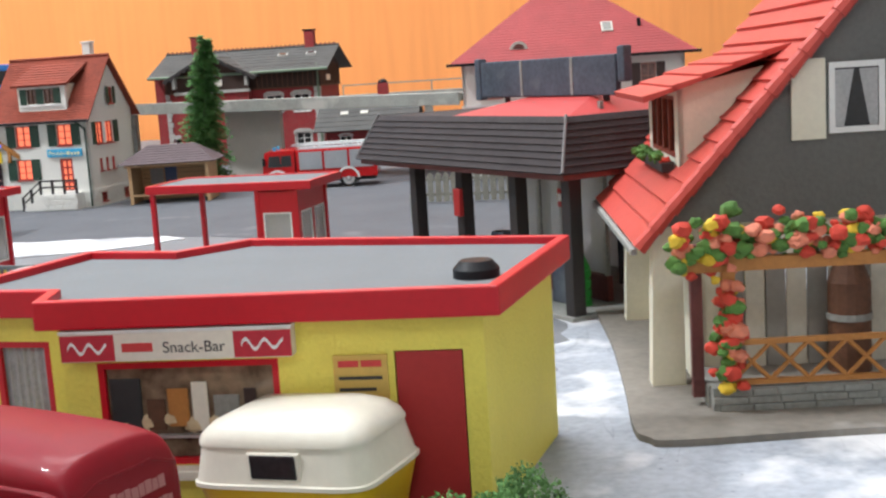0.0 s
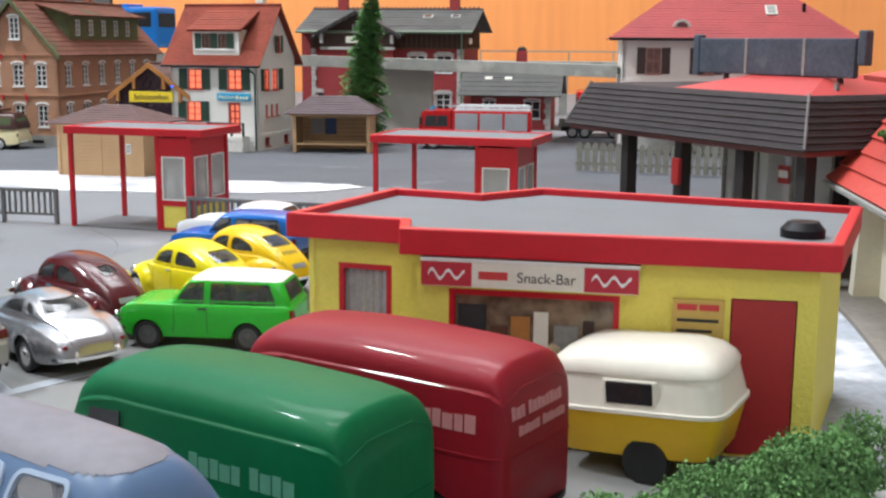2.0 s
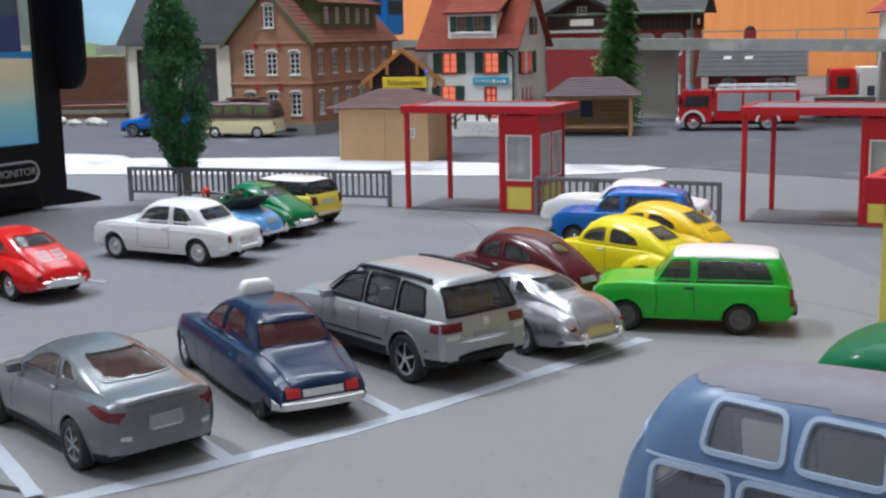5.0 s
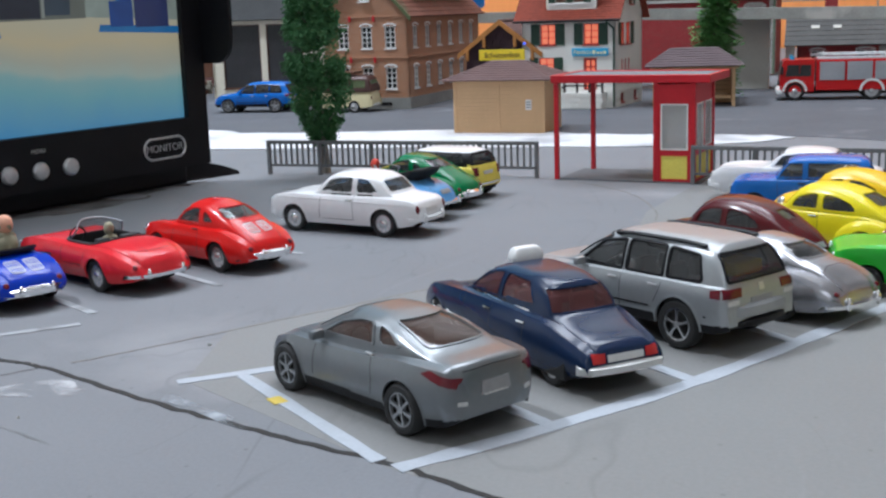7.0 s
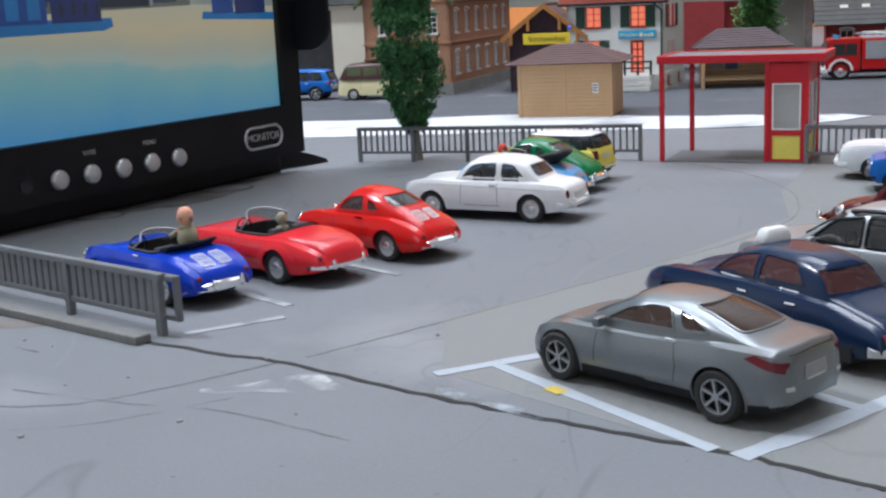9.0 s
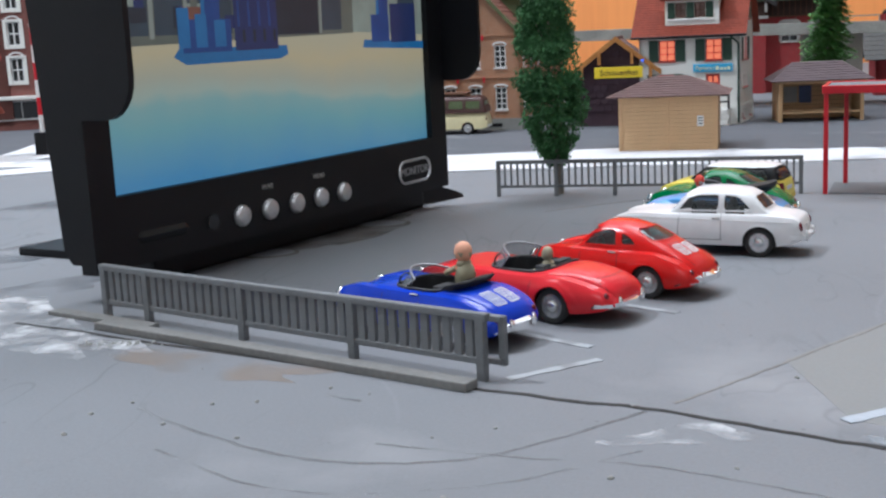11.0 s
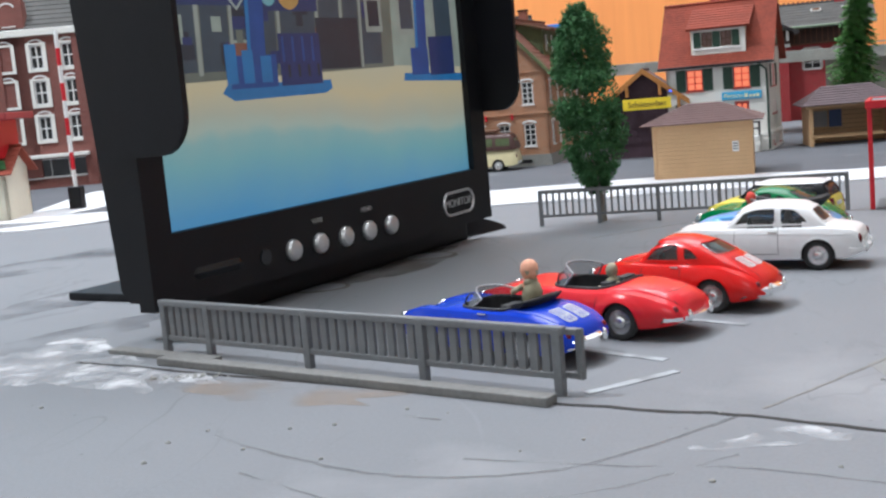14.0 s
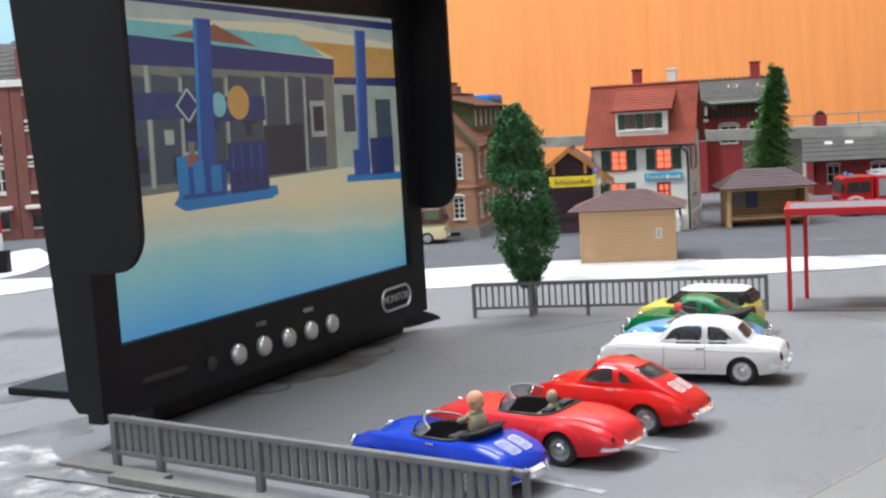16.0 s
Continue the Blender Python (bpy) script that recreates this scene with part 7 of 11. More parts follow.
def van(x, y, rz, paint_mat, label):
    """A panel van with a rain gutter and a belt crease that run round the tail."""
    root, sh = pressed_car("delivery_van", VAN, x, y, rz, paint_mat, label)
    for fl in (1, -1):
        sh.bead("rain_gutter", [(-2.0, 1.95), (-1.6, 1.99), (1.1, 1.99), (1.6, 1.9)], "side", 0.013, paint_mat, root, fl, False, 0.08)
        sh.bead("belt_crease", [(-2.12, 1.22), (1.9, 1.22)], "side", 0.016, paint_mat, root, fl, False, 0.08)
        sh.plate("side_window", [(1.0, 1.4), (1.6, 1.4), (1.5, 1.85), (1.0, 1.88)], "side", M["glass_dark"], root, fl)
    sh.bead("belt_crease", [(-0.76, 1.22), (0.76, 1.22)], "tail", 0.016, paint_mat, root, 1, False, 0.08)
    sh.bead("rain_gutter", [(-0.78, 1.86), (-0.4, 2.0), (0.4, 2.0), (0.78, 1.86)], "tail", 0.018, paint_mat, root, 1, False, 0.08)
    sh.plate("windscreen", [(-0.66, 1.5), (0.66, 1.5), (0.6, 1.95), (-0.6, 1.95)], "nose", M["glass_dark"], root)
    return root, sh


def letter_bars(root, sh, view, u, v, h, counts, material, turn=1, flip=1):
    """Unreadable lettering: one short bar for each letter of each word, along a line on the skin."""
    for n in counts:
        for k in range(n):
            w = h * (0.5 + 0.12 * (k % 2))
            b = h * (1.0 if k == 0 else 0.8 + 0.06 * (k % 3))
            quad = [(u, v), (u + turn * w, v), (u + turn * w, v + b), (u, v + b)]
            sh.plate("lettering_bar", quad, view, material, root, flip, 0.006, 1, "", 0.01)
            u += turn * (w + h * 0.09)
        u += turn * h * 0.5


M["pale_ink"] = mat("pale_green_print", (0.09, 0.3, 0.19), 0.6)
M["pale_red_ink"] = mat("pale_red_print", (0.5, 0.2, 0.2), 0.6)
redvan, redshell = van(-6.15, 15.2, 150, P["van_red"], "dark red delivery van with white lettering on the tail")
greenvan, greenshell = van(-7.95, 12.85, 150, P["van_green"], "dark green delivery van with white lettering")
letter_bars(redvan, redshell, "tail", 0.66, 1.66, 0.16, (3, 8), M["pale_red_ink"], -1)
letter_bars(redvan, redshell, "tail", 0.52, 1.44, 0.13, (6, 7), M["pale_red_ink"], -1)
letter_bars(redvan, redshell, "side", -0.9, 1.5, 0.24, (6,), M["pale_red_ink"], -1)
letter_bars(greenvan, greenshell, "side", -0.1, 1.4, 0.24, (5, 4), M["pale_ink"], -1)
M["pale_bar"] = mat("pale_blue_window_bars", (0.34, 0.42, 0.54), 0.4)
MINIBUS = dict(R=0.33, wb=(1.3, -1.2), arch=0.4, n=2.9, tumble=0.05, tuck=0.05, shoulder=0.03, inset=0.12, corner=0.1, frame_r=0.032, glass=M["bus_glass"], gasket=M["pale_bar"], cab_paint=P["van_blue"], cab_z=1.2, roof_z=2.53, mid=0.0,
               zt=[(-2.35, 0.9), (-2.33, 1.3), (-2.26, 1.9), (-2.1, 2.32), (-1.85, 2.55), (-1.4, 2.66), (0, 2.71), (1.5, 2.64), (1.9, 2.5), (2.12, 2.24), (2.26, 1.8), (2.33, 1.2), (2.35, 0.8)],
               zs=[(-2.35, 0.85), (-2.31, 1.1), (-2.2, 1.18), (2.2, 1.18), (2.31, 1.05), (2.35, 0.75)], zb=[(-2.35, 0.4), (-2.1, 0.28), (2.1, 0.28), (2.35, 0.4)], W=[(-2.35, 0.74), (-2.2, 0.87), (-1.8, 0.92), (1.8, 0.92), (2.15, 0.86), (2.35, 0.7)], wc=[(-2.35, 0.98), (2.35, 0.98)],
               sides=[[(a, 1.28), (a + 0.7, 1.28), (a + 0.7, 1.92), (a, 1.92)] for a in (-1.95, -1.16, -0.37, 0.42, 1.21)] + [[(a, 2.08), (a + 0.7, 2.08), (a + 0.66, 2.47), (a + 0.04, 2.47)] for a in (-1.6, -0.8, 0.0, 0.8)],
               rear=[(-0.7, 1.35), (0.7, 1.35), (0.6, 2.1), (-0.6, 2.1)], front=[(-0.7, 1.35), (0.7, 1.35), (0.6, 2.1), (-0.6, 2.1)], cabin=(-2.0, 2.0), seats=(-1.4, -0.7, 0.0, 0.7), trims=[[(-2.2, 1.16), (2.2, 1.16)], [(-2.0, 1.96), (2.0, 1.96)]], trim_mat=M["pale_bar"],
               bumpers=[(-1, 0.38, 1.66, 0.12, 0.14, P["bumper_white"], 0), (1, 0.38, 1.6, 0.12, 0.14, P["bumper_white"], 0)], tails=((0.7, 0.75, 0.07, (1, 1.4, 0.4)),), heads=((0.6, 0.75, 0.13, (1, 1, 0.4)),))
pressed_car("minibus", MINIBUS, -9.7, 9.75, 150, P["van_blue_deep"], "grey blue minibus with a dusty lilac roof and many windows", P["lilac"])

# caravan
cara = thing("caravan", -2.1, 17.0, 0, -25, "small caravan with ivory top and yellow lower body", "model car")
lean = Matrix.Translation((0, 0, 0.28 * K)) @ Matrix.Rotation(radians(-3.5), 4, "Y") @ Matrix.Translation((0, 0, -0.28 * K))
part("hull", turned(loft([(0.36, 1.1, 0.72), (0.4, 1.13, 0.75), (0.98, 1.29, 0.85), (1.0, 1.29, 0.85)]), lean), P["cara_yellow"], cara, "yellow lower body", True)
part("belt_ledge", turned(loft([(0.99, 1.3, 0.86), (1.0, 1.33, 0.89), (1.05, 1.33, 0.89), (1.06, 1.3, 0.86)]), lean), P["ivory"], cara, "", True)
part("upper_body", turned(loft([(1.05, 1.29, 0.85), (1.53, 1.19, 0.78)], 8.0), lean), P["ivory"], cara, "ivory upper body", True)
part("roof", turned(loft([(1.51, 1.19, 0.78), (1.52, 1.225, 0.81), (1.56, 1.225, 0.81), (1.66, 1.18, 0.775), (1.78, 1.04, 0.67), (1.87, 0.8, 0.5), (1.9, 0.5, 0.3), (1.915, 0.1, 0.06)]), lean), P["ivory"], cara, "domed ivory roof", True)
for fl in (1, -1):
    part("window_frame", turned(box(B(), -0.36 * K, 0.42 * K, (fl * 0.8 - 0.045) * K, (fl * 0.8 + 0.045) * K, 1.1 * K, 1.47 * K, 0.03), lean), P["ivory"], cara)
    part("side_window", turned(box(B(), -0.31 * K, 0.37 * K, (fl * 0.815 - 0.045) * K, (fl * 0.815 + 0.045) * K, 1.13 * K, 1.45 * K, 0.04), lean), M["glass_dark"], cara, "dark open window")
    part("wheel_arch", rod(B(), (0.2 * K, fl * 0.6 * K, 0.33 * K), (0.2 * K, fl * 0.785 * K, 0.33 * K), 0.32 * K, 24), M["under"], cara)
    wheel(cara, 0.2, fl * 0.7, 0.27, 0.15, fl, M["under"])
part("drawbar", rod(B(), (-1.05 * K, 0, 0.4 * K), (-1.85 * K, 0, 0.28 * K), 0.05 * K, 8), M["black"], cara)
part("hitch", box(B(), -1.98 * K, -1.78 * K, -0.06 * K, 0.06 * K, 0.0, 0.34 * K, 0.02), M["black"], cara)

# ---- monitor ----
M["slot_black"] = mat("glossy_black_slot", (0.004, 0.004, 0.006), 0.15, spec=0.4)


def monitor():
    """A dashboard monitor with a sun hood: monitor > frame, screen, button, hood wings, foot."""
    root = thing("monitor", -40.85, 25.22, 0, 67.1, "black dashboard monitor with sun hood showing a filling station", "monitor")
    W_, H0, H1 = 16.75, 0.75, 12.6
    part("frame", turned(wall(B(), W_, H1 - H0, 0.5, [(0.85, 15.78, 2.55, 11.3)], 0, H0), Matrix.Translation((0, -0.22, 0))), M["black"], root)
    bm = turned(prism(B(), [(0.285, H0 + 0.2), (0.7, H0 + 0.2), (0.95, H0 + 0.5), (1.75, H1 - 0.6), (1.6, H1 - 0.3), (0.285, H1 - 0.3)], -(W_ - 0.3), -0.1), Matrix.Rotation(radians(90), 4, "Z"))
    part("housing", bm, M["black"], root)
    scr = part("screen", box(B(), 0.86, 15.77, 0.0, 0.2, 2.56, 11.29), M["scr_field"], root, "bright glossy screen")
    X0, X1, Z0, Z1 = 0.86, 15.77, 2.56, 11.29

    def pic(pts, key, lift):
        """A flat patch of the picture; points are shares of the screen."""
        bm = B()
        w, h = X1 - X0, Z1 - Z0
        bm.faces.new([bm.verts.new((X0 + x * w, -0.004 - 0.003 * lift, Z0 + z * h)) for x, z in pts])
        return part("screen_picture", bm, M["scr_" + key], scr)

    def rect(a, b, c, d, key, lift, lean=0.0):
        return pic([(a, c), (b, c), (b + lean, d), (a + lean, d)], key, lift)

    pic([(0, 0.41), (0.722, 0.427), (0.73, 0.79), (0, 0.81)], "wall", 3)
    pic([(0.722, 0.43), (1, 0.41), (1, 0.76), (0.73, 0.75)], "pale", 3)
    pic([(0, 0.80), (0.733, 0.775), (0.735, 0.832), (0, 0.89)], "navy", 4)
    pic([(0.60, 0.895), (0.735, 0.84), (0.73, 0.755), (1, 0.755), (1, 0.88)], "orange", 3.5)
    pic([(0, 0.88), (0.7, 0.84), (0.6, 0.91), (0, 0.93)], "sky", 3.2)
    pic([(0.2, 0.885), (0.33, 0.93), (0.46, 0.865)], "brick", 3.6)
    pic([(0, 0.925), (0.6, 0.955), (1, 0.90), (1, 1), (0, 1)], "canopy", 5)
    pic([(0, 0.985), (1, 0.955), (1, 0.985), (0, 1)], "navy", 5.5)
    pic([(0.73, 0.74), (1, 0.73), (1, 0.765), (0.73, 0.765)], "navy", 5)
    for a, b, c, d in ((0.76, 0.81, 0.56, 0.70), (0.9, 0.97, 0.5, 0.68)):
        rect(a - 0.012, b + 0.012, c - 0.02, d + 0.02, "frame", 4)
        rect(a, b, c, d, "glazing", 4.3)
    for a, b in ((0.0, 0.055), (0.065, 0.12), (0.135, 0.205), (0.215, 0.335), (0.35, 0.455), (0.47, 0.535), (0.55, 0.60), (0.61, 0.68)):
        pic([(a, 0.44), (b, 0.44), (b + 0.008, 0.76), (a + 0.008, 0.77)], "glazing", 4)
    rect(0.122, 0.133, 0.43, 0.795, "frame", 4.6, 0.004)
    for a in (0.06, 0.208, 0.34, 0.458, 0.537, 0.603):
        rect(a, a + 0.008, 0.43, 0.76, "frame", 4.6, 0.008)
    for k in range(26):
        a, c = random.uniform(0.0, 0.62), random.uniform(0.44, 0.66)
        rect(a, a + random.uniform(0.015, 0.06), c, c + random.uniform(0.02, 0.09), random.choice(("dark", "dark", "navy", "wall", "pale", "brick")), 4.4 + k * 0.005)
    rect(0.07, 0.27, 0.635, 0.715, "frieze", 4.8)
    rect(0.27, 0.47, 0.62, 0.70, "frieze", 4.8)
    rect(0.46, 0.60, 0.43, 0.60, "dark", 4.75)
    rect(0.63, 0.69, 0.55, 0.68, "frame", 4.7)
    rect(0.64, 0.68, 0.57, 0.66, "dark", 4.85)
    for r_, key, lift in ((0.055, "canopy", 5.2), (0.044, "navy", 5.4)):
        pic([(0.235 - r_ * 0.62, 0.675), (0.235, 0.675 - r_), (0.235 + r_ * 0.62, 0.675), (0.235, 0.675 + r_)], key, lift)
    pic([(0.385 + 0.034 * math.cos(a), 0.68 + 0.056 * math.sin(a)) for a in (math.pi * k / 9 for k in range(18))], "orange", 5.2)
    pic([(0.325 + 0.022 * math.cos(a), 0.675 + 0.04 * math.sin(a)) for a in (math.pi * k / 9 for k in range(18))], "water", 5.2)
    for x, w in ((0.287, 0.05), (0.845, 0.046)):
        rect(x - w / 2 - 0.012, x + w / 2 - 0.012, 0.45, 0.945, "blue", 7, 0.018)
        rect(x - w / 2 - 0.012, x - w / 2 - 0.002, 0.45, 0.945, "base", 7.2, 0.018)
    pic([(0.175, 0.375), (0.205, 0.350), (0.47, 0.352), (0.495, 0.365), (0.492, 0.395), (0.19, 0.40)], "base", 7)
    rect(0.2, 0.33, 0.385, 0.485, "blue", 7.5)
    for a in (0.19, 0.235, 0.285):
        rect(a, a + 0.03, 0.40, 0.50 + 0.02 * math.sin(a * 40), "base", 7.7)
    rect(0.34, 0.466, 0.385, 0.55, "navy", 7.6)
    for k in range(4):
        rect(0.35 + k * 0.03, 0.356 + k * 0.03, 0.46, 0.54, "blue", 7.8)
        rect(0.362 + k * 0.03, 0.37 + k * 0.03, 0.41, 0.45, "dark", 7.8)
    pic([(0.755, 0.372), (1, 0.355), (1, 0.385), (0.76, 0.40)], "base", 7)
    rect(0.79, 0.86, 0.39, 0.49, "blue", 7.5)
    rect(0.865, 0.97, 0.385, 0.53, "navy", 7.6)
    for k, x in enumerate((5.38, 6.6, 7.85, 9.05, 10.25)):
        bm = B()
        rod(bm, (x, -0.1, 1.4), (x, -0.3, 1.4), 0.3, 24)
        rod(bm, (x, -0.3, 1.4), (x, -0.38, 1.4), 0.3, 24, 0.25)
        rod(bm, (x, -0.38, 1.4), (x, -0.42, 1.4), 0.25, 24, 0.12)
        part("button", bm, M["steel"], root, "round chromed push button", True)
    part("slot", turned(box(B(), 1.3, 3.4, -0.26, 0.3, 1.15, 1.7, 0.26), Matrix.Identity(4)), M["slot_black"], root, "rounded glossy black slot")
    bm = B()
    rod(bm, (4.2, 0.05, 1.4), (4.2, -0.27, 1.4), 0.22, 14)
    part("sensor", bm, M["glass_dark"], root)
    bm = B()
    n = 24
    for k in range(n):
        def q(i):
            a = 2 * math.pi * i / n
            return (14.5 + (0.6 if math.cos(a) > 0 else -0.6) + 0.38 * math.cos(a), -0.24, 1.55 + 0.38 * math.sin(a))
        rod(bm, q(k), q(k + 1), 0.05, 6)
    part("badge", bm, M["steel"], root, "oval metal badge")
    text_part("badge_text", "MONITOR", 0.38, M["steel"], root, Matrix.Translation((14.5, -0.23, 1.55)))
    text_part("menu_text", "MENU", 0.2, M["steel"], root, Matrix.Translation((9.05, -0.225, 2.05)))
    text_part("volume_text", "V1/V2", 0.2, M["steel"], root, Matrix.Translation((6.6, -0.225, 2.05)))
    for x0, x1, L in ((-0.12, 0.05, 2.0), (W_ - 0.05, W_ + 0.12, 1.7)):
        bm = B()
        pts = [(0.3, H1 + 0.3), (0.3, 4.5), (-L * 0.55, 4.5)] + [(-L + L * 0.45 * (1 - math.sin(a)), 4.5 + 1.0 * (1 - math.cos(a))) for a in (math.pi * k / 12 for k in range(1, 7))] + [(-L, H1 + 0.3)]
        v0 = [bm.verts.new((x0, y, z)) for y, z in pts]
        v1 = [bm.verts.new((x1, y, z)) for y, z in pts]
        bm.faces.new(v0)
        bm.faces.new(v1[::-1])
        for i in range(len(pts)):
            j = (i + 1) % len(pts)
            bm.faces.new((v0[i], v1[i], v1[j], v0[j]))
        part("hood_wing", bm, M["black"], root, "black side wing of the sun hood")
    part("hood_top", box(B(), -0.12, W_ + 0.12, -1.9, 0.5, H1, H1 + 0.25, 0.05), M["black"], root)
    part("foot", box(B(), 4.4, 7.2, 0.6, 8.0, 0.0, 0.25, 0.06), M["black"], root, "flat black mounting foot")
    # Added black skirt: stands in for the dark shadow below the frame.
    part("stand", box(B(), 2.6, 16.2, 0.5, 1.3, 0, 1.05, 0.12), M["black"], root, "low black skirt added for the shadow line under the housing")
    bm, rings = B(), []
    for k in range(13):
        a = math.pi * k / 12
        c = Vector((16.3 + 2.6 * k / 12, 1.5 - 0.5 * k / 12, 0.06 + 0.5 * math.sin(math.pi * (0.35 + 0.65 * k / 12))))
        rings.append([bm.verts.new((c.x, c.y + dy, max(0.0, c.z + dz))) for dy, dz in ((-0.6, -0.5), (-0.5, 0.08), (0.5, 0.08), (0.6, -0.5))])
    for a, b in zip(rings, rings[1:]):
        for i in range(4):
            bm.faces.new((a[i], a[(i + 1) % 4], b[(i + 1) % 4], b[i]))
    bm.faces.new(rings[0])
    bm.faces.new(rings[-1][::-1])
    part("bracket", bm, M["black"], root, "curved black bracket lying on the board", True)
    return root


def picture_glow(name, r, g, b):
    """A lit patch of a screen's picture with soft mottling; r, g, b are display values."""
    lin = [((c / 255 + 0.055) / 1.055) ** 2.4 for c in (r, g, b)]
    m = mat(name, [c * 0.9 for c in lin], 0.25, vary=0.22, grain=160, stain=28)
    nt = m.node_tree
    bs = nt.nodes["Principled BSDF"]
    src = bs.inputs["Base Color"].links[0]
    nt.links.new(src.from_socket, bs.inputs["Emission Color"])
    nt.links.remove(bs.inputs["Base Color"].links[0])
    bs.inputs["Base Color"].default_value = (0.01, 0.011, 0.012, 1)
    bs.inputs["Emission Strength"].default_value = 0.78
    return m


for key, col in (("water", (116, 170, 176)), ("deep", (98, 156, 184)), ("teal", (152, 174, 166)), ("sand", (182, 180, 156)), ("sand_warm", (206, 184, 144)), ("sand_dark", (156, 158, 144)), ("wall", (108, 112, 102)), ("glazing", (62, 74, 84)),
                 ("dark", (44, 50, 60)), ("frame", (150, 155, 145)), ("navy", (42, 54, 100)), ("frieze", (44, 58, 98)), ("orange", (180, 140, 80)), ("pale", (150, 160, 148)), ("canopy", (158, 168, 160)), ("sky", (110, 170, 170)),
                 ("brick", (130, 85, 70)), ("blue", (38, 74, 138)), ("base", (46, 116, 172))):
    M["scr_" + key] = picture_glow("screen_" + key, *col)
field = picture_glow("screen_field", 140, 170, 165)
field.node_tree.nodes["Principled BSDF"].inputs["Emission Strength"].default_value = 0.92
nt = field.node_tree
sep = nt.nodes.new("ShaderNodeSeparateXYZ")
nt.links.new(nt.nodes["Texture Coordinate"].outputs["Object"], sep.inputs[0])
wave = nt.nodes.new("ShaderNodeTexNoise")
wave.inputs["Scale"].default_value, wave.inputs["Detail"].default_value = 32, 3
nt.links.new(nt.nodes["Texture Coordinate"].outputs["Object"], wave.inputs["Vector"])
tilt = nt.nodes.new("ShaderNodeMath")
tilt.operation, tilt.inputs[1].default_value = "MULTIPLY_ADD", 0.045
nt.links.new(sep.outputs["X"], tilt.inputs[0])
nt.links.new(sep.outputs["Z"], tilt.inputs[2])
sway = nt.nodes.new("ShaderNodeMath")
sway.operation, sway.inputs[1].default_value = "MULTIPLY_ADD", 0.012
nt.links.new(wave.outputs["Fac"], sway.inputs[0])
nt.links.new(tilt.outputs[0], sway.inputs[2])
share = nt.nodes.new("ShaderNodeMapRange")
share.inputs["From Min"].default_value, share.inputs["From Max"].default_value = 0.0345, 0.075
nt.links.new(sway.outputs[0], share.inputs["Value"])
bands = nt.nodes.new("ShaderNodeValToRGB")
stops = ((0.0, (84, 148, 190)), (0.16, (104, 160, 184)), (0.34, (122, 172, 176)), (0.46, (140, 176, 172)), (0.52, (168, 182, 168)), (0.62, (176, 176, 156)), (0.8, (196, 182, 146)), (1.0, (186, 180, 154)))
while len(bands.color_ramp.elements) < len(stops):
    bands.color_ramp.elements.new(0.5)
for e, (place, rgb) in zip(bands.color_ramp.elements, stops):
    e.position, e.color = place, (*[((c / 255 + 0.055) / 1.055) ** 2.4 * 0.9 for c in rgb], 1)
nt.links.new(share.outputs[0], bands.inputs["Fac"])
nt.links.new(bands.outputs["Color"], nt.nodes["Principled BSDF"].inputs["Emission Color"])
M["scr_field"] = field
M["stone_pale"] = mat("pale_render", (0.56, 0.54, 0.48), 0.85, vary=0.08)
M["brown_red"] = mat("red_brown_plastic", (0.13, 0.035, 0.03), 0.6, vary=0.3)
monitor()

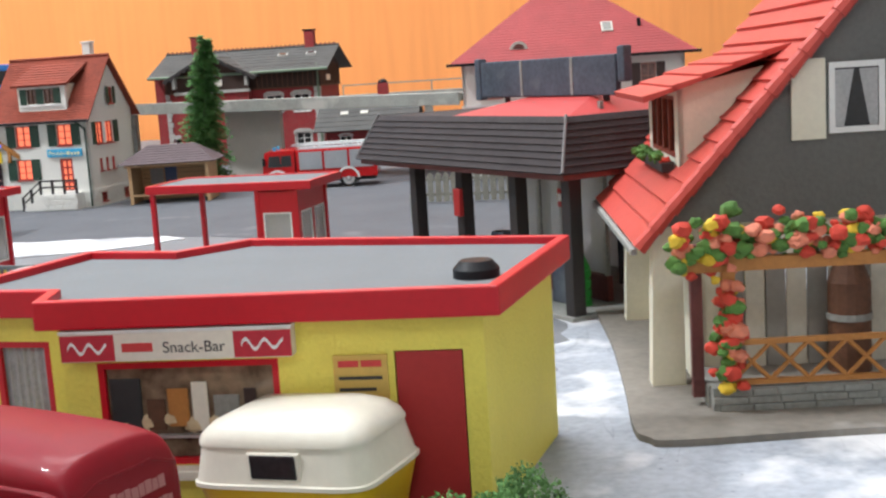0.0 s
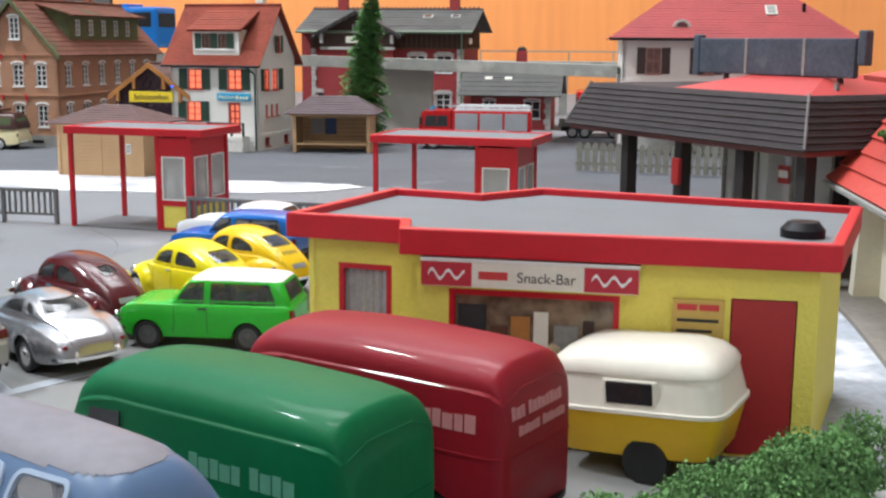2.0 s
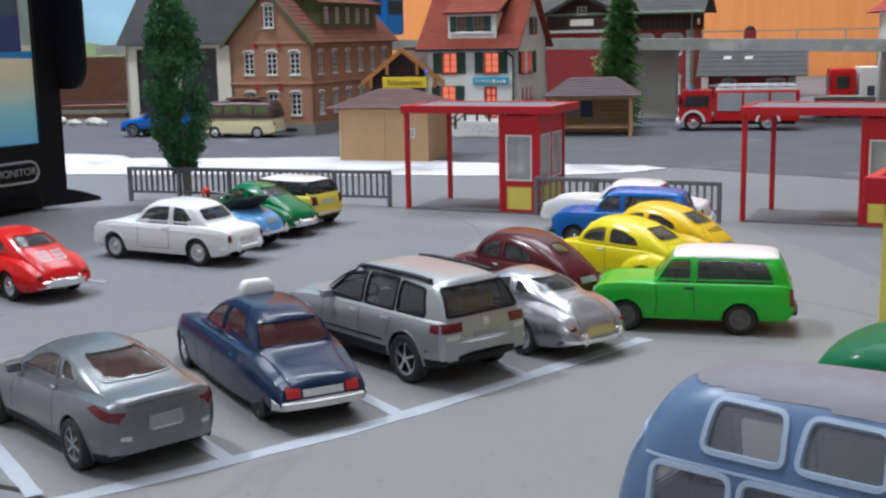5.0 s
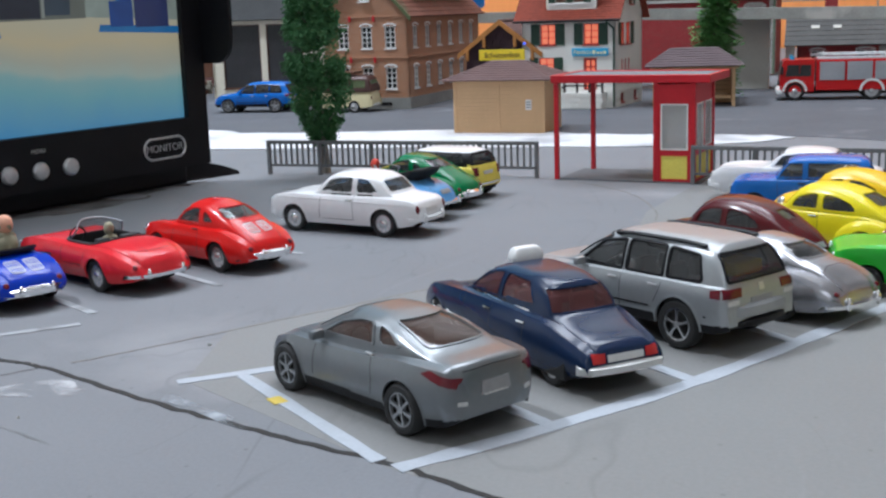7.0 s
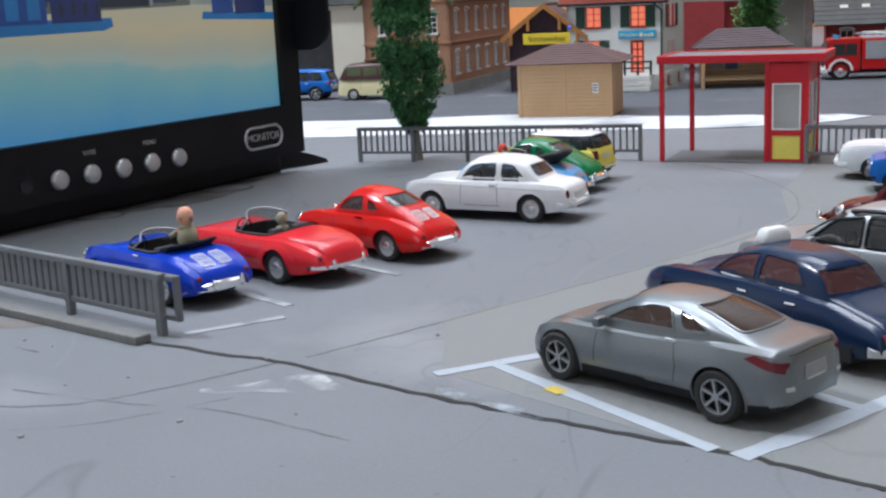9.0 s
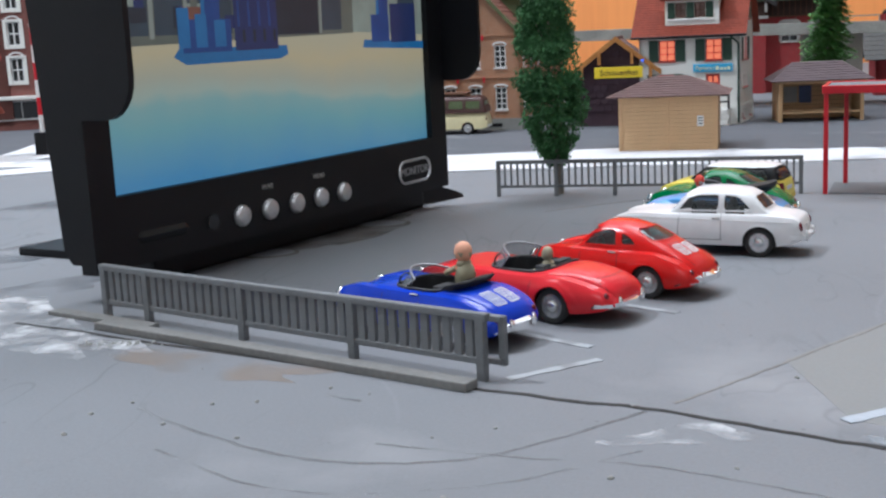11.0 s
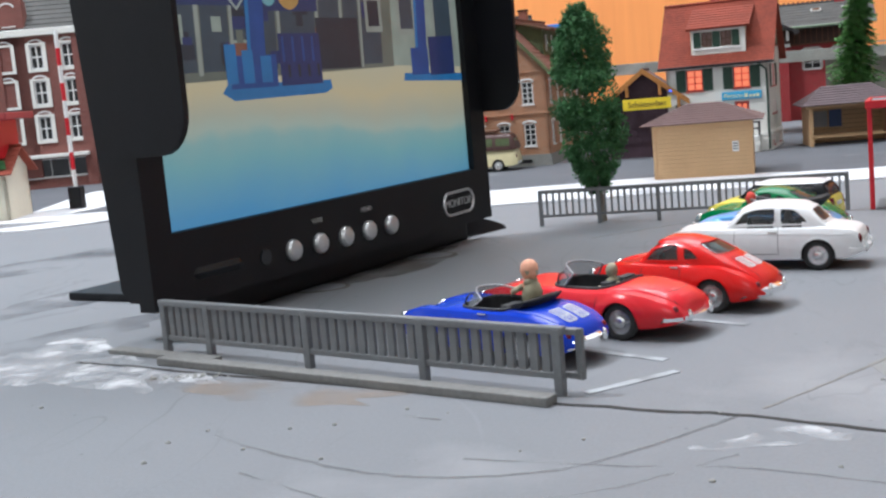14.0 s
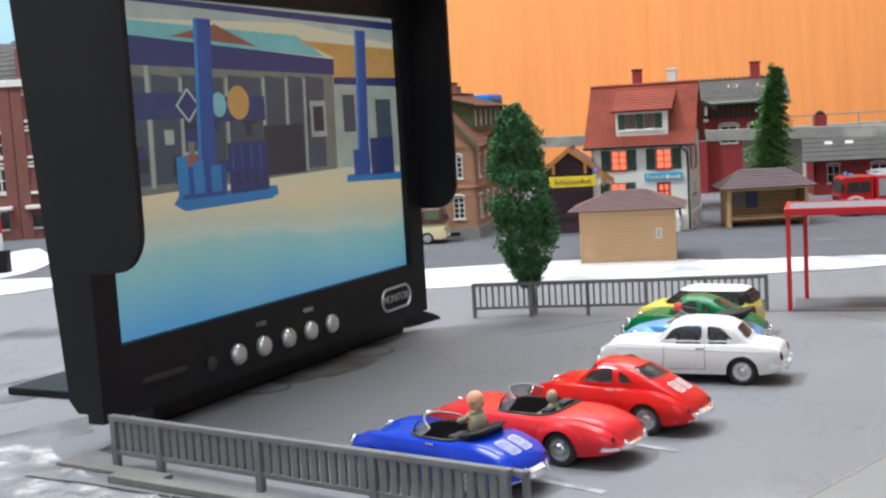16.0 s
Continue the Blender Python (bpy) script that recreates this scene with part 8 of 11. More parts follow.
# ---- snack bar ----
def snack_bar():
    root = thing("snack_bar", -6.3, 18.05, 0, -8.2, "yellow snack bar with a red-edged flat roof", "kiosk building")
    h = 3.34
    plan = [(-2.47, 1.3), (-0.22, 1.0), (0.0, 0.0), (7.19, 0.0), (8.1, 4.76), (1.63, 6.2), (0.51, 4.87), (-1.48, 5.35)]
    inner = []
    for i, p in enumerate(plan):
        c = Vector((3.2, 2.8))
        inner.append(Vector(p))
    holes = {0: [(0.62, 1.68, 1.0, 2.82)], 2: [(0.77, 3.72, 1.0, 2.68), (5.55, 6.62, 0.02, 2.74)]}
    # walls stand inside the roof edge
    w_plan = [(-2.2, 1.55), (-0.02, 1.27), (0.2, 0.28), (6.95, 0.28), (7.8, 4.5), (1.75, 5.85), (0.6, 4.6), (-1.3, 5.05)]
    frames = []
    for i in range(8):
        (xa, ya), (xb, yb) = w_plan[i], w_plan[(i + 1) % 8]
        m = side(xa, ya, math.degrees(math.atan2(yb - ya, xb - xa)))
        frames.append(m)
        hs = [(a - 0.2, b - 0.2, c, d) for a, b, c, d in holes[i]] if i == 2 else holes.get(i, [])
        part("wall", turned(wall(B(), math.hypot(xb - xa, yb - ya), h, 0.12, hs), m), M["yellow_wall"], root)
    mw = frames[0]
    part("roof", slab(B(), plan, h - 0.02, h + 0.28), M["roof_grey"], root, "grey flat roof")
    part("fascia", ring_bm(plan, 0.06, 0.14, h - 0.04, h + 0.42), M["red_plastic"], root, "red plastic roof edge")
    bm = B()
    rod(bm, (6.75, 1.55, h + 0.28), (6.75, 1.55, h + 0.42), 0.38, 24)
    rod(bm, (6.75, 1.55, h + 0.42), (6.75, 1.55, h + 0.55), 0.38, 24, 0.26)
    part("roof_vent", bm, M["black"], root, "round black roof vent", True)
    S = Matrix.Translation((0, 0.28, 0))
    # serving window, door, signs
    win = part("serving_window", turned(frame_bm(0.77, 3.72, 1.0, 2.68, (0, 0), 0.1, 0.04), S), M["red_plastic"], root)
    part("display", turned(box(B(), 0.87, 3.62, 0.1, 0.12, 1.1, 2.58), S), M["snack_glass"], win, "shop window with food displays")
    bm = B()
    for k in range(7):
        ball(bm, 1.1 + k * 0.38, 0.08 + 0.28, 1.62 + 0.05 * (k % 3), 0.15, 1, (1.1, 0.4, 0.8 + 0.2 * (k % 2)), 0.1)
    part("goods", bm, M["goods"], win, "pale goods on a shelf")
    part("shelf", turned(box(B(), 0.87, 3.62, 0.02, 0.11, 1.42, 1.47), S), M["steel"], win)
    for k, (a, w_, c, hh, key) in enumerate(((0.92, 0.5, 1.5, 0.9, "seat"), (1.5, 0.3, 1.55, 0.5, "brown"), (1.85, 0.34, 1.6, 0.62, "ochre"), (2.25, 0.26, 1.52, 0.8, "sign_white"), (2.6, 0.42, 1.5, 0.6, "stone"), (3.1, 0.2, 1.5, 0.7, "brown_shutter"), (3.36, 0.2, 1.48, 0.42, "steel"))):
        part("display_item", turned(box(B(), a, a + w_, 0.04 + 0.004 * k, 0.098, c, c + hh, 0.02), S), M[key], win)
    part("counter", turned(box(B(), 0.65, 3.85, -0.3, 0.1, 0.82, 0.98, 0.03), S), M["sign_white"], root)
    side_win = part("window", turned(frame_bm(0.62, 1.68, 1.0, 2.82, (0, 0), 0.1, 0.04), mw), M["red_plastic"], root)
    bm = B()
    xs = [0.7 + k * 0.03 for k in range(31)]
    top = [bm.verts.new((x, 0.1 + 0.03 * math.sin(k * 1.3), 2.74)) for k, x in enumerate(xs)]
    bot = [bm.verts.new((x, 0.1 + 0.03 * math.sin(k * 1.3), 1.08)) for k, x in enumerate(xs)]
    for k in range(30):
        bm.faces.new((bot[k], bot[k + 1], top[k + 1], top[k]))
    part("curtain", turned(bm, mw), M["curtain"], side_win, "grey pleated curtain")
    door = part("door", turned(box(B(), 5.57, 6.6, 0.02, 0.1, 0.04, 2.72, 0.01), S), M["door_red"], root, "plain dark red door")
    bm = B()
    rod(bm, (5.72, 0.3, 1.35), (5.72, 0.2, 1.35), 0.06, 10)
    part("handle", bm, M["chrome"], door)
    sign = part("sign", box(B(), 0.34, 4.04, -0.02, 0.26, 2.77, 3.22, 0.02), M["sign_white"], root, "cream sign board between crimson panels")
    for a, b in ((0.34, 1.22), (3.14, 4.04)):
        pn = part("sign_panel", box(B(), a, b, -0.035, -0.012, 2.79, 3.2), M["sign_red"], sign, "crimson panel with a white wave mark")
        bm = B()
        for k in range(16):
            q0, q1 = k / 16, (k + 1) / 16
            z = [2.99 + 0.09 * math.sin(q * 14) * (1 - q * 0.3) for q in (q0, q1)]
            x = [a + 0.12 + (b - a - 0.24) * q for q in (q0, q1)]
            prism(bm, [(x[0], z[0] - 0.03), (x[1], z[1] - 0.03), (x[1], z[1] + 0.03), (x[0], z[0] + 0.03)], -0.045, -0.034)
        part("wave_mark", bm, M["white_ink"], pn)
    text_part("sign_text", "Snack-Bar", 0.25, M["soft_ink"], sign, Matrix.Translation((2.5, -0.022, 2.97)))
    part("brand_mark", box(B(), 1.34, 1.84, -0.03, -0.01, 2.92, 3.06, 0.006), M["red_ink"], sign, "plain red mark")
    part("sign_rim", box(B(), 0.32, 4.06, -0.04, 0.2, 3.22, 3.27, 0.01), M["white_frame"], sign)
    board = part("menu_board", turned(box(B(), 4.6, 5.45, -0.06, -0.01, 1.55, 2.7, 0.01), S), M["menu"], root, "ochre menu board")
    for xa_ in (4.68, 5.04):
        bars_part("heading_bar", [(xa_, xa_ + 0.32, 2.52, 2.62)], M["red_ink"], board, side(0, 0.215, 0))
    for k in range(4):
        bars_part("menu_bar", [(4.68, 5.36 - 0.1 * (k % 2), 2.32 - 0.18 * k, 2.37 - 0.18 * k)], M["ink"], board, side(0, 0.215, 0))
    return root


M["goods"] = mat("pale_goods", (0.5, 0.4, 0.25), 0.6, vary=0.6, grain=200, stain=150)
M["menu"] = mat("ochre_board", (0.62, 0.42, 0.1), 0.5)
M["snack_glass"] = mat("shop_window_display", (0.2, 0.15, 0.1), 0.15, vary=0.9, grain=260, stain=130, coat=0.4)
snack_bar()

# ---- bus stops ----
def bus_stop(x, y, rz):
    root = thing("bus_stop", x, y, 0, rz, "red framed shelter with a grey roof and glazed booth", "bus shelter", "red bus shelters")
    h = 3.62
    part("roof", box(B(), 0.06, 5.55, -0.15, 2.75, h - 0.08, h + 0.1), M["roof_grey"], root, "grey roof sheet")
    part("roof_edge", ring_bm([(0, -0.2), (5.62, -0.2), (5.62, 2.8), (0, 2.8)], 0.05, 0.09, h - 0.14, h + 0.14), M["red_plastic"], root, "red roof edge")
    for px, py in ((0.08, 0.0), (0.6, 2.6), (3.74, 0.0), (5.1, 2.6), (5.06, -0.02)):
        part("post", box(B(), px - 0.08, px + 0.08, py - 0.08, py + 0.08, 0, h - 0.1, 0.02), M["red_plastic"], root)
    part("floor_slab", box(B(), 0.2, 5.3, -0.1, 2.7, 0.0, 0.05), M["slab_dark"], root)
    # booth panels: front, left, right, back
    for m, w in ((side(3.8, -0.06, 0), 1.2), (side(3.7, 2.6, -90), 2.6), (side(5.12, 0.06, 90), 2.5), (side(5.05, 2.66, 180), 1.3)):
        n = 1 if w < 2 else 2
        pan = part("panel", turned(wall(B(), w, 3.4, 0.08, [(0.12 + i * w / n, (i + 1) * w / n - 0.12, 1.15, 2.75) for i in range(n)] + [(0.14, w - 0.14, 0.14, 0.95)], 0, 0.02), m), M["red_plastic"], root)
        for i in range(n):
            part("pane", turned(box(B(), 0.12 + i * w / n, (i + 1) * w / n - 0.12, 0.03, 0.05, 1.15, 2.75), m), M["booth_glass"], pan)
            part("pane_frame", turned(frame_bm(0.12 + i * w / n, (i + 1) * w / n - 0.12, 1.15, 2.75, (0, 0), 0.05, 0.04), m), M["white_frame"], pan)
        part("yellow_panel", turned(box(B(), 0.14, w - 0.14, 0.02, 0.06, 0.14, 0.95), m), M["yellow_wall"], pan, "yellow lower panel")
    return root


M["slab_dark"] = mat("dark_floor_slab", (0.13, 0.13, 0.135), 0.85, vary=0.15)
M["booth_glass"] = clear("cloudy_booth_glass", (0.62, 0.62, 0.6), 0.5, 0.2)
bus_stop(-21.0, 41.0, -14)
bus_stop(-9.3, 38.6, -14)

# ---- railings ----
def railing(x0, y0, x1, y1, label, step=0.24, h=1.35, double=False):
    L = math.hypot(x1 - x0, y1 - y0)
    root = thing("railing", x0, y0, 0, math.degrees(math.atan2(y1 - y0, x1 - x0)), label, "railing", "grey railings")
    n = max(2, round(L / 2.4))
    for i in range(n + 1):
        part("post", box(B(), L * i / n - 0.07, L * i / n + 0.07, -0.1, 0.06, 0, h - 0.02, 0.015), M["fence"], root)
    part("top_rail", box(B(), -0.06, L + 0.06, -0.07, 0.07, h - 0.14, h, 0.02), M["fence"], root)
    part("bottom_rail", box(B(), -0.05, L + 0.05, -0.05, 0.05, 0.32, 0.42, 0.015), M["fence"], root)
    k = round(L / step)
    me = None
    for i in range(1, k):
        if me is None:
            ob = part("slat", box(B(), -0.035, 0.035, -0.045, 0.045, 0.4, h - 0.12), M["fence"], root)
            me = ob.data
        else:
            ob = new("slat", me)
            ob.parent = root
        ob.location = (L * i / k * CM, 0, 0)
    return root


railing(-32.5, 42.6, -21.7, 41.3, "grey slatted railing along the car park edge")
railing(-16.1, 39.6, -10.0, 38.2, "grey slatted railing beside the red shelter")
near = thing("railing", -40.0, 24.15, 0, -29.6, "grey slatted railing on legs beside a kerb strip", "railing", "grey railings")
for x_ in (0.0, 1.5, 4.57, 7.65, 10.72):
    part("post", box(B(), x_ - 0.09, x_ + 0.09, -0.09, 0.06, 0, 1.2, 0.02), M["fence"], near)
part("top_rail", box(B(), -0.14, 10.86, -0.08, 0.1, 1.09, 1.24, 0.035), M["fence"], near)
part("bottom_rail", box(B(), -0.12, 10.84, -0.06, 0.06, 0.3, 0.42, 0.02), M["fence"], near)
slat_mesh = None
for a_, b_, n_ in ((0.0, 1.5, 5), (1.5, 4.57, 11), (4.57, 7.65, 11), (7.65, 10.72, 11)):
    for k_ in range(1, n_ + 1):
        if slat_mesh is None:
            ob_ = part("slat", box(B(), -0.085, 0.085, -0.045, 0.045, 0.4, 1.12, 0.01), M["fence"], near)
            slat_mesh = ob_.data
        else:
            ob_ = new("slat", slat_mesh)
            ob_.parent = near
        ob_.location = ((a_ + (b_ - a_) * k_ / (n_ + 1)) * CM, 0, 0)
ret = part("return_panel", box(B(), 11.0, 11.13, 0.1, 0.22, 0.28, 1.19, 0.02), M["fence"], near)
part("return_rail", box(B(), 10.6, 11.1, 0.04, 0.2, 1.08, 1.2, 0.03), M["fence"], ret)
part("return_rail", box(B(), 10.6, 11.1, 0.06, 0.18, 0.3, 0.41, 0.02), M["fence"], ret)
kerb = thing("kerb", -39.8, 22.87, 0, -28.2, "long grey kerb strip in front of the railing", "kerb")
part("strip", box(B(), 0, 10.1, 0, 0.36, 0, 0.17, 0.03), M["kerb"], kerb)
part("plate", box(B(), -2.3, 1.2, 0.46, 0.85, 0, 0.1, 0.02), M["kerb"], kerb)

# ---- houses behind ----
def gable_house(name, x, y, rz, w, d, h, rise, wall_mat, roof_mat, label, over=0.35, rows=14, front=(), right=(), left=(), door=None, lit=None, shutter=None, bars=(1, 1), frame=None, gable_front=False, attic=None):
    """A house with its front along local x (face to local -y). The ridge runs along x, or along y with gable_front."""
    frame = frame or M["white_frame"]
    root = thing(name, x, y, 0, rz, label, "model house")
    fm, rm, lm = side(0, 0, 0), side(w, 0, 90), side(0, d, -90)
    gx, gy = (0, rise) if gable_front else (rise, 0)
    part("wall", turned(wall(B(), w, h, 0.2, [o[:4] for o in front], gable=rise if gable_front else 0), fm), wall_mat, root)
    part("wall", turned(wall(B(), d, h, 0.2, [o[:4] for o in right], gable=0 if gable_front else rise), rm), wall_mat, root)
    part("wall", turned(wall(B(), d, h, 0.2, [o[:4] for o in left], gable=0 if gable_front else rise), lm), wall_mat, root)
    part("wall", turned(wall(B(), w, h, 0.2, [], gable=rise if gable_front else 0), side(w, d, 180)), wall_mat, root)
    for m, group in ((fm, front), (rm, right), (lm, left)):
        for o in group:
            xa, xb, za, zb = o[:4]
            style = o[4] if len(o) > 4 else "w"
            pane = lit if (lit and "l" in style) else M["glass_dark"]
            window(root, m, xa, xb, za, zb, pane, M["lit_frame"] if pane is lit else frame, ((1, 2) if pane is lit else bars) if "d" not in style else (1, 3), shutter if "s" in style else None, "d" not in style, 0.12 if "a" in style else 0, 0.16 if "d" in style else 0.07)
    rf = thing("tmp", 0, 0)
    bpy.data.objects.remove(rf)
    bm1, bm2 = B(), B()
    o = over
    if gable_front:
        k = rise / (w / 2)
        roof_slope(bm1, (-o, d + o, h - o * k), (-o, -o, h - o * k), (w / 2, -o, h + rise), (w / 2, d + o, h + rise), rows, 0.06, 0.025)
        roof_slope(bm2, (w + o, -o, h - o * k), (w + o, d + o, h - o * k), (w / 2, d + o, h + rise), (w / 2, -o, h + rise), rows, 0.06, 0.025)
    else:
        k = rise / (d / 2)
        roof_slope(bm1, (-o, -o, h - o * k), (w + o, -o, h - o * k), (w + o, d / 2, h + rise), (-o, d / 2, h + rise), rows, 0.06, 0.025)
        roof_slope(bm2, (w + o, d + o, h - o * k), (-o, d + o, h - o * k), (-o, d / 2, h + rise), (w + o, d / 2, h + rise), rows)
    part("roof", bm1, roof_mat, root)
    part("roof", bm2, roof_mat, root)
    bm = B()
    if gable_front:
        rod(bm, (w / 2, -o, h + rise + 0.06), (w / 2, d + o, h + rise + 0.06), 0.09, 8)
    else:
        rod(bm, (-o, d / 2, h + rise + 0.06), (w + o, d / 2, h + rise + 0.06), 0.09, 8)
    part("ridge", bm, roof_mat, root)
    return root


def chimney(root, x, y, z0, z1, s, material, pot=None):
    ch = part("chimney", box(B(), x - s, x + s, y - s, y + s, z0, z1, 0.02), material, root)
    part("chimney_cap", box(B(), x - s * 1.2, x + s * 1.2, y - s * 1.2, y + s * 1.2, z1, z1 + 0.12, 0.02), pot or material, ch)


def pension():
    w, d, h, rise = 6.04, 5.6, 5.85, 3.25
    fr = [(1.2, 2.2, 3.85, 5.12, "ls"), (4.0, 4.98, 3.85, 5.12, "ls"), (1.08, 2.08, 1.85, 3.08, "ls"), (4.0, 4.86, 1.05, 3.05, "ld")]
    ri = [(1.04, 1.87, 3.8, 5.12, "l"), (2.2, 3.05, 3.8, 5.12, "l"), (1.17, 1.54, 2.15, 2.9, "l"), (1.9, 2.27, 2.15, 2.9, "l"), (2.65, 3.03, 2.15, 2.9, "l"), (1.0, 1.7, 0.27, 0.83), (3.8, 4.5, 0.27, 0.83)]
    r = gable_house("guest_house", -26.41, 72.61, -14, w, d, h, rise, M["white_wall"], M["roof_tile"], "white guest house with lit windows and red-brown tiled roof", 0.42, 26, fr, ri, lit=M["lit"], shutter=M["green_shutter"], frame=M["lit_frame"])
    rm = side(w, 0, 90)
    for a, b in ((0.55, 1.0), (3.1, 3.7)):
        part("shutter", turned(box(B(), a, b, -0.06, -0.01, 3.78, 5.14, 0.012), rm), M["green_shutter"], r)
    window(r, rm @ Matrix.Translation((0, -0.14, 0)), 2.72, 3.2, 6.2, 7.2, M["warm_pane"], M["lit_frame"], (0, 1), M["green_shutter"])
    # dormer
    mm = Matrix.Translation((1.65, 0.1, 5.95))
    dm = part("dormer", turned(wall(B(), 3.15, 1.62, 0.2, [(0.55, 1.2, 0.46, 1.36), (1.7, 2.35, 0.46, 1.36)]), mm), M["white_wall"], r)
    for a in (0.55, 1.7):
        window(dm, mm, a, a + 0.65, 0.46, 1.36, M["warm_pane"], M["brown"], (1, 1), None, False)
    for a, b in ((0.1, 0.53), (1.22, 1.68), (2.37, 2.82)):
        part("shutter", turned(box(B(), a, b, -0.05, 0.02, 0.44, 1.38, 0.012), mm), M["green_shutter"], dm)
    part("dormer_sill", turned(box(B(), 0.1, 2.9, -0.09, 0.0, 0.3, 0.4, 0.02), mm), M["white_frame"], dm)
    part("dormer_roof", roof_slope(B(), (1.35, -0.2, 7.55), (5.1, -0.2, 7.55), (5.1, 2.5, 8.8), (1.35, 2.5, 8.8), 8, 0.12, 0.03), M["roof_tile"], r)
    for q in (1.72, 4.72):
        part("dormer_cheek", turned(wall(B(), 2.2, 1.6, 0.15, []), Matrix.Translation((q, 0.15, 5.95)) @ Matrix.Rotation(radians(90), 4, "Z")), M["cream_wall"], r)
    # gutter, downpipe, roof edge
    part("gutter", rod(B(), (-0.42, -0.48, h - 0.55), (w + 0.42, -0.48, h - 0.55), 0.08, 8), M["black"], r)
    pipe = rod(B(), (w - 0.5, -0.46, h - 0.6), (w - 0.08, -0.12, h - 1.05), 0.06, 8)
    rod(pipe, (w - 0.08, -0.12, 0.1), (w - 0.08, -0.12, h - 1.02), 0.06, 8)
    part("downpipe", pipe, M["green_shutter"], r)
    sg = part("sign", box(B(), 3.28, 5.62, -0.14, -0.03, 3.16, 3.64, 0.05), M["sign_blue"], r, "rounded blue name sign")
    text_part("sign_text", "Pension", 0.36, M["sign_pale"], sg, Matrix.Translation((3.98, -0.15, 3.4)))
    bars_part("sign_bars", [(4.62, 4.82, 3.27, 3.5), (4.9, 5.06, 3.27, 3.42), (5.12, 5.26, 3.27, 3.42), (5.32, 5.48, 3.27, 3.46)], M["sign_pale"], sg, side(0, -0.15, 0))
    chimney(r, 4.75, 3.4, 8.4, 9.95, 0.26, M["white_wall"])
    # stone plinth, landing with steps, railing
    for k in range(4):
        z = 0.28 * k
        x = 0.02
        while x < w - 0.05:
            b = min(x + 0.55 + 0.25 * ((k * 3 + int(x * 5)) % 3), w)
            part("plinth_stone", box(B(), x, b - 0.03, -0.1, -0.005, z + 0.015, z + 0.27, 0.02), M["white_wall"], r)
            x = b
        y = 0.04
        while y < d - 0.05:
            b = min(y + 0.6 + 0.25 * ((k * 2 + int(y * 4)) % 3), d)
            if not (k in (1, 2) and (0.9 < b < 2.3 or 3.7 < b < 5.1)):
                part("plinth_stone", turned(box(B(), y, b - 0.03, -0.06, -0.005, z + 0.015, z + 0.27, 0.02), rm), M["white_wall"], r)
            y = b
    part("landing", box(B(), 3.1, 5.5, -1.0, -0.1, 0, 1.02, 0.03), M["white_wall"], r, "white stone landing")
    for k in range(5):
        part("step", box(B(), 1.9 + 0.24 * k, 3.1, -0.98, -0.1, 0.19 * k, 0.19 * k + 0.2, 0.02), M["white_wall"], r)
    for row in range(3):
        for c in range(5):
            part("landing_stone", box(B(), 3.14 + 0.47 * c + 0.12 * (row % 2), 3.56 + 0.47 * c + 0.12 * (row % 2), -1.05, -0.99, 0.05 + 0.32 * row, 0.32 + 0.32 * row, 0.03), M["white_wall"], r)
    for z in (1.42, 1.8):
        rail_ = part("landing_rail", rod(B(), (3.1, -0.95, z), (5.5, -0.95, z), 0.05, 6), M["black_wood"], r, "dark timber railing")
        rod_ = part("stair_rail", rod(B(), (3.1, -0.95, z), (1.85, -0.95, z - 0.95), 0.05, 6), M["black_wood"], rail_)
    for x, z in ((1.85, 0.0), (2.45, 0.5), (3.1, 1.0), (3.9, 1.0), (4.7, 1.0), (5.5, 1.0)):
        part("rail_post", box(B(), x - 0.06, x + 0.06, -1.01, -0.89, z, z + 0.86), M["black_wood"], r)
    return r


M["sign_pale"] = mat("pale_yellow_lettering", (0.82, 0.82, 0.55), 0.5)
M["warm_pane"] = mat("curtained_pane", (0.24, 0.15, 0.13), 0.2, vary=0.5, grain=300, stain=200)


pension()


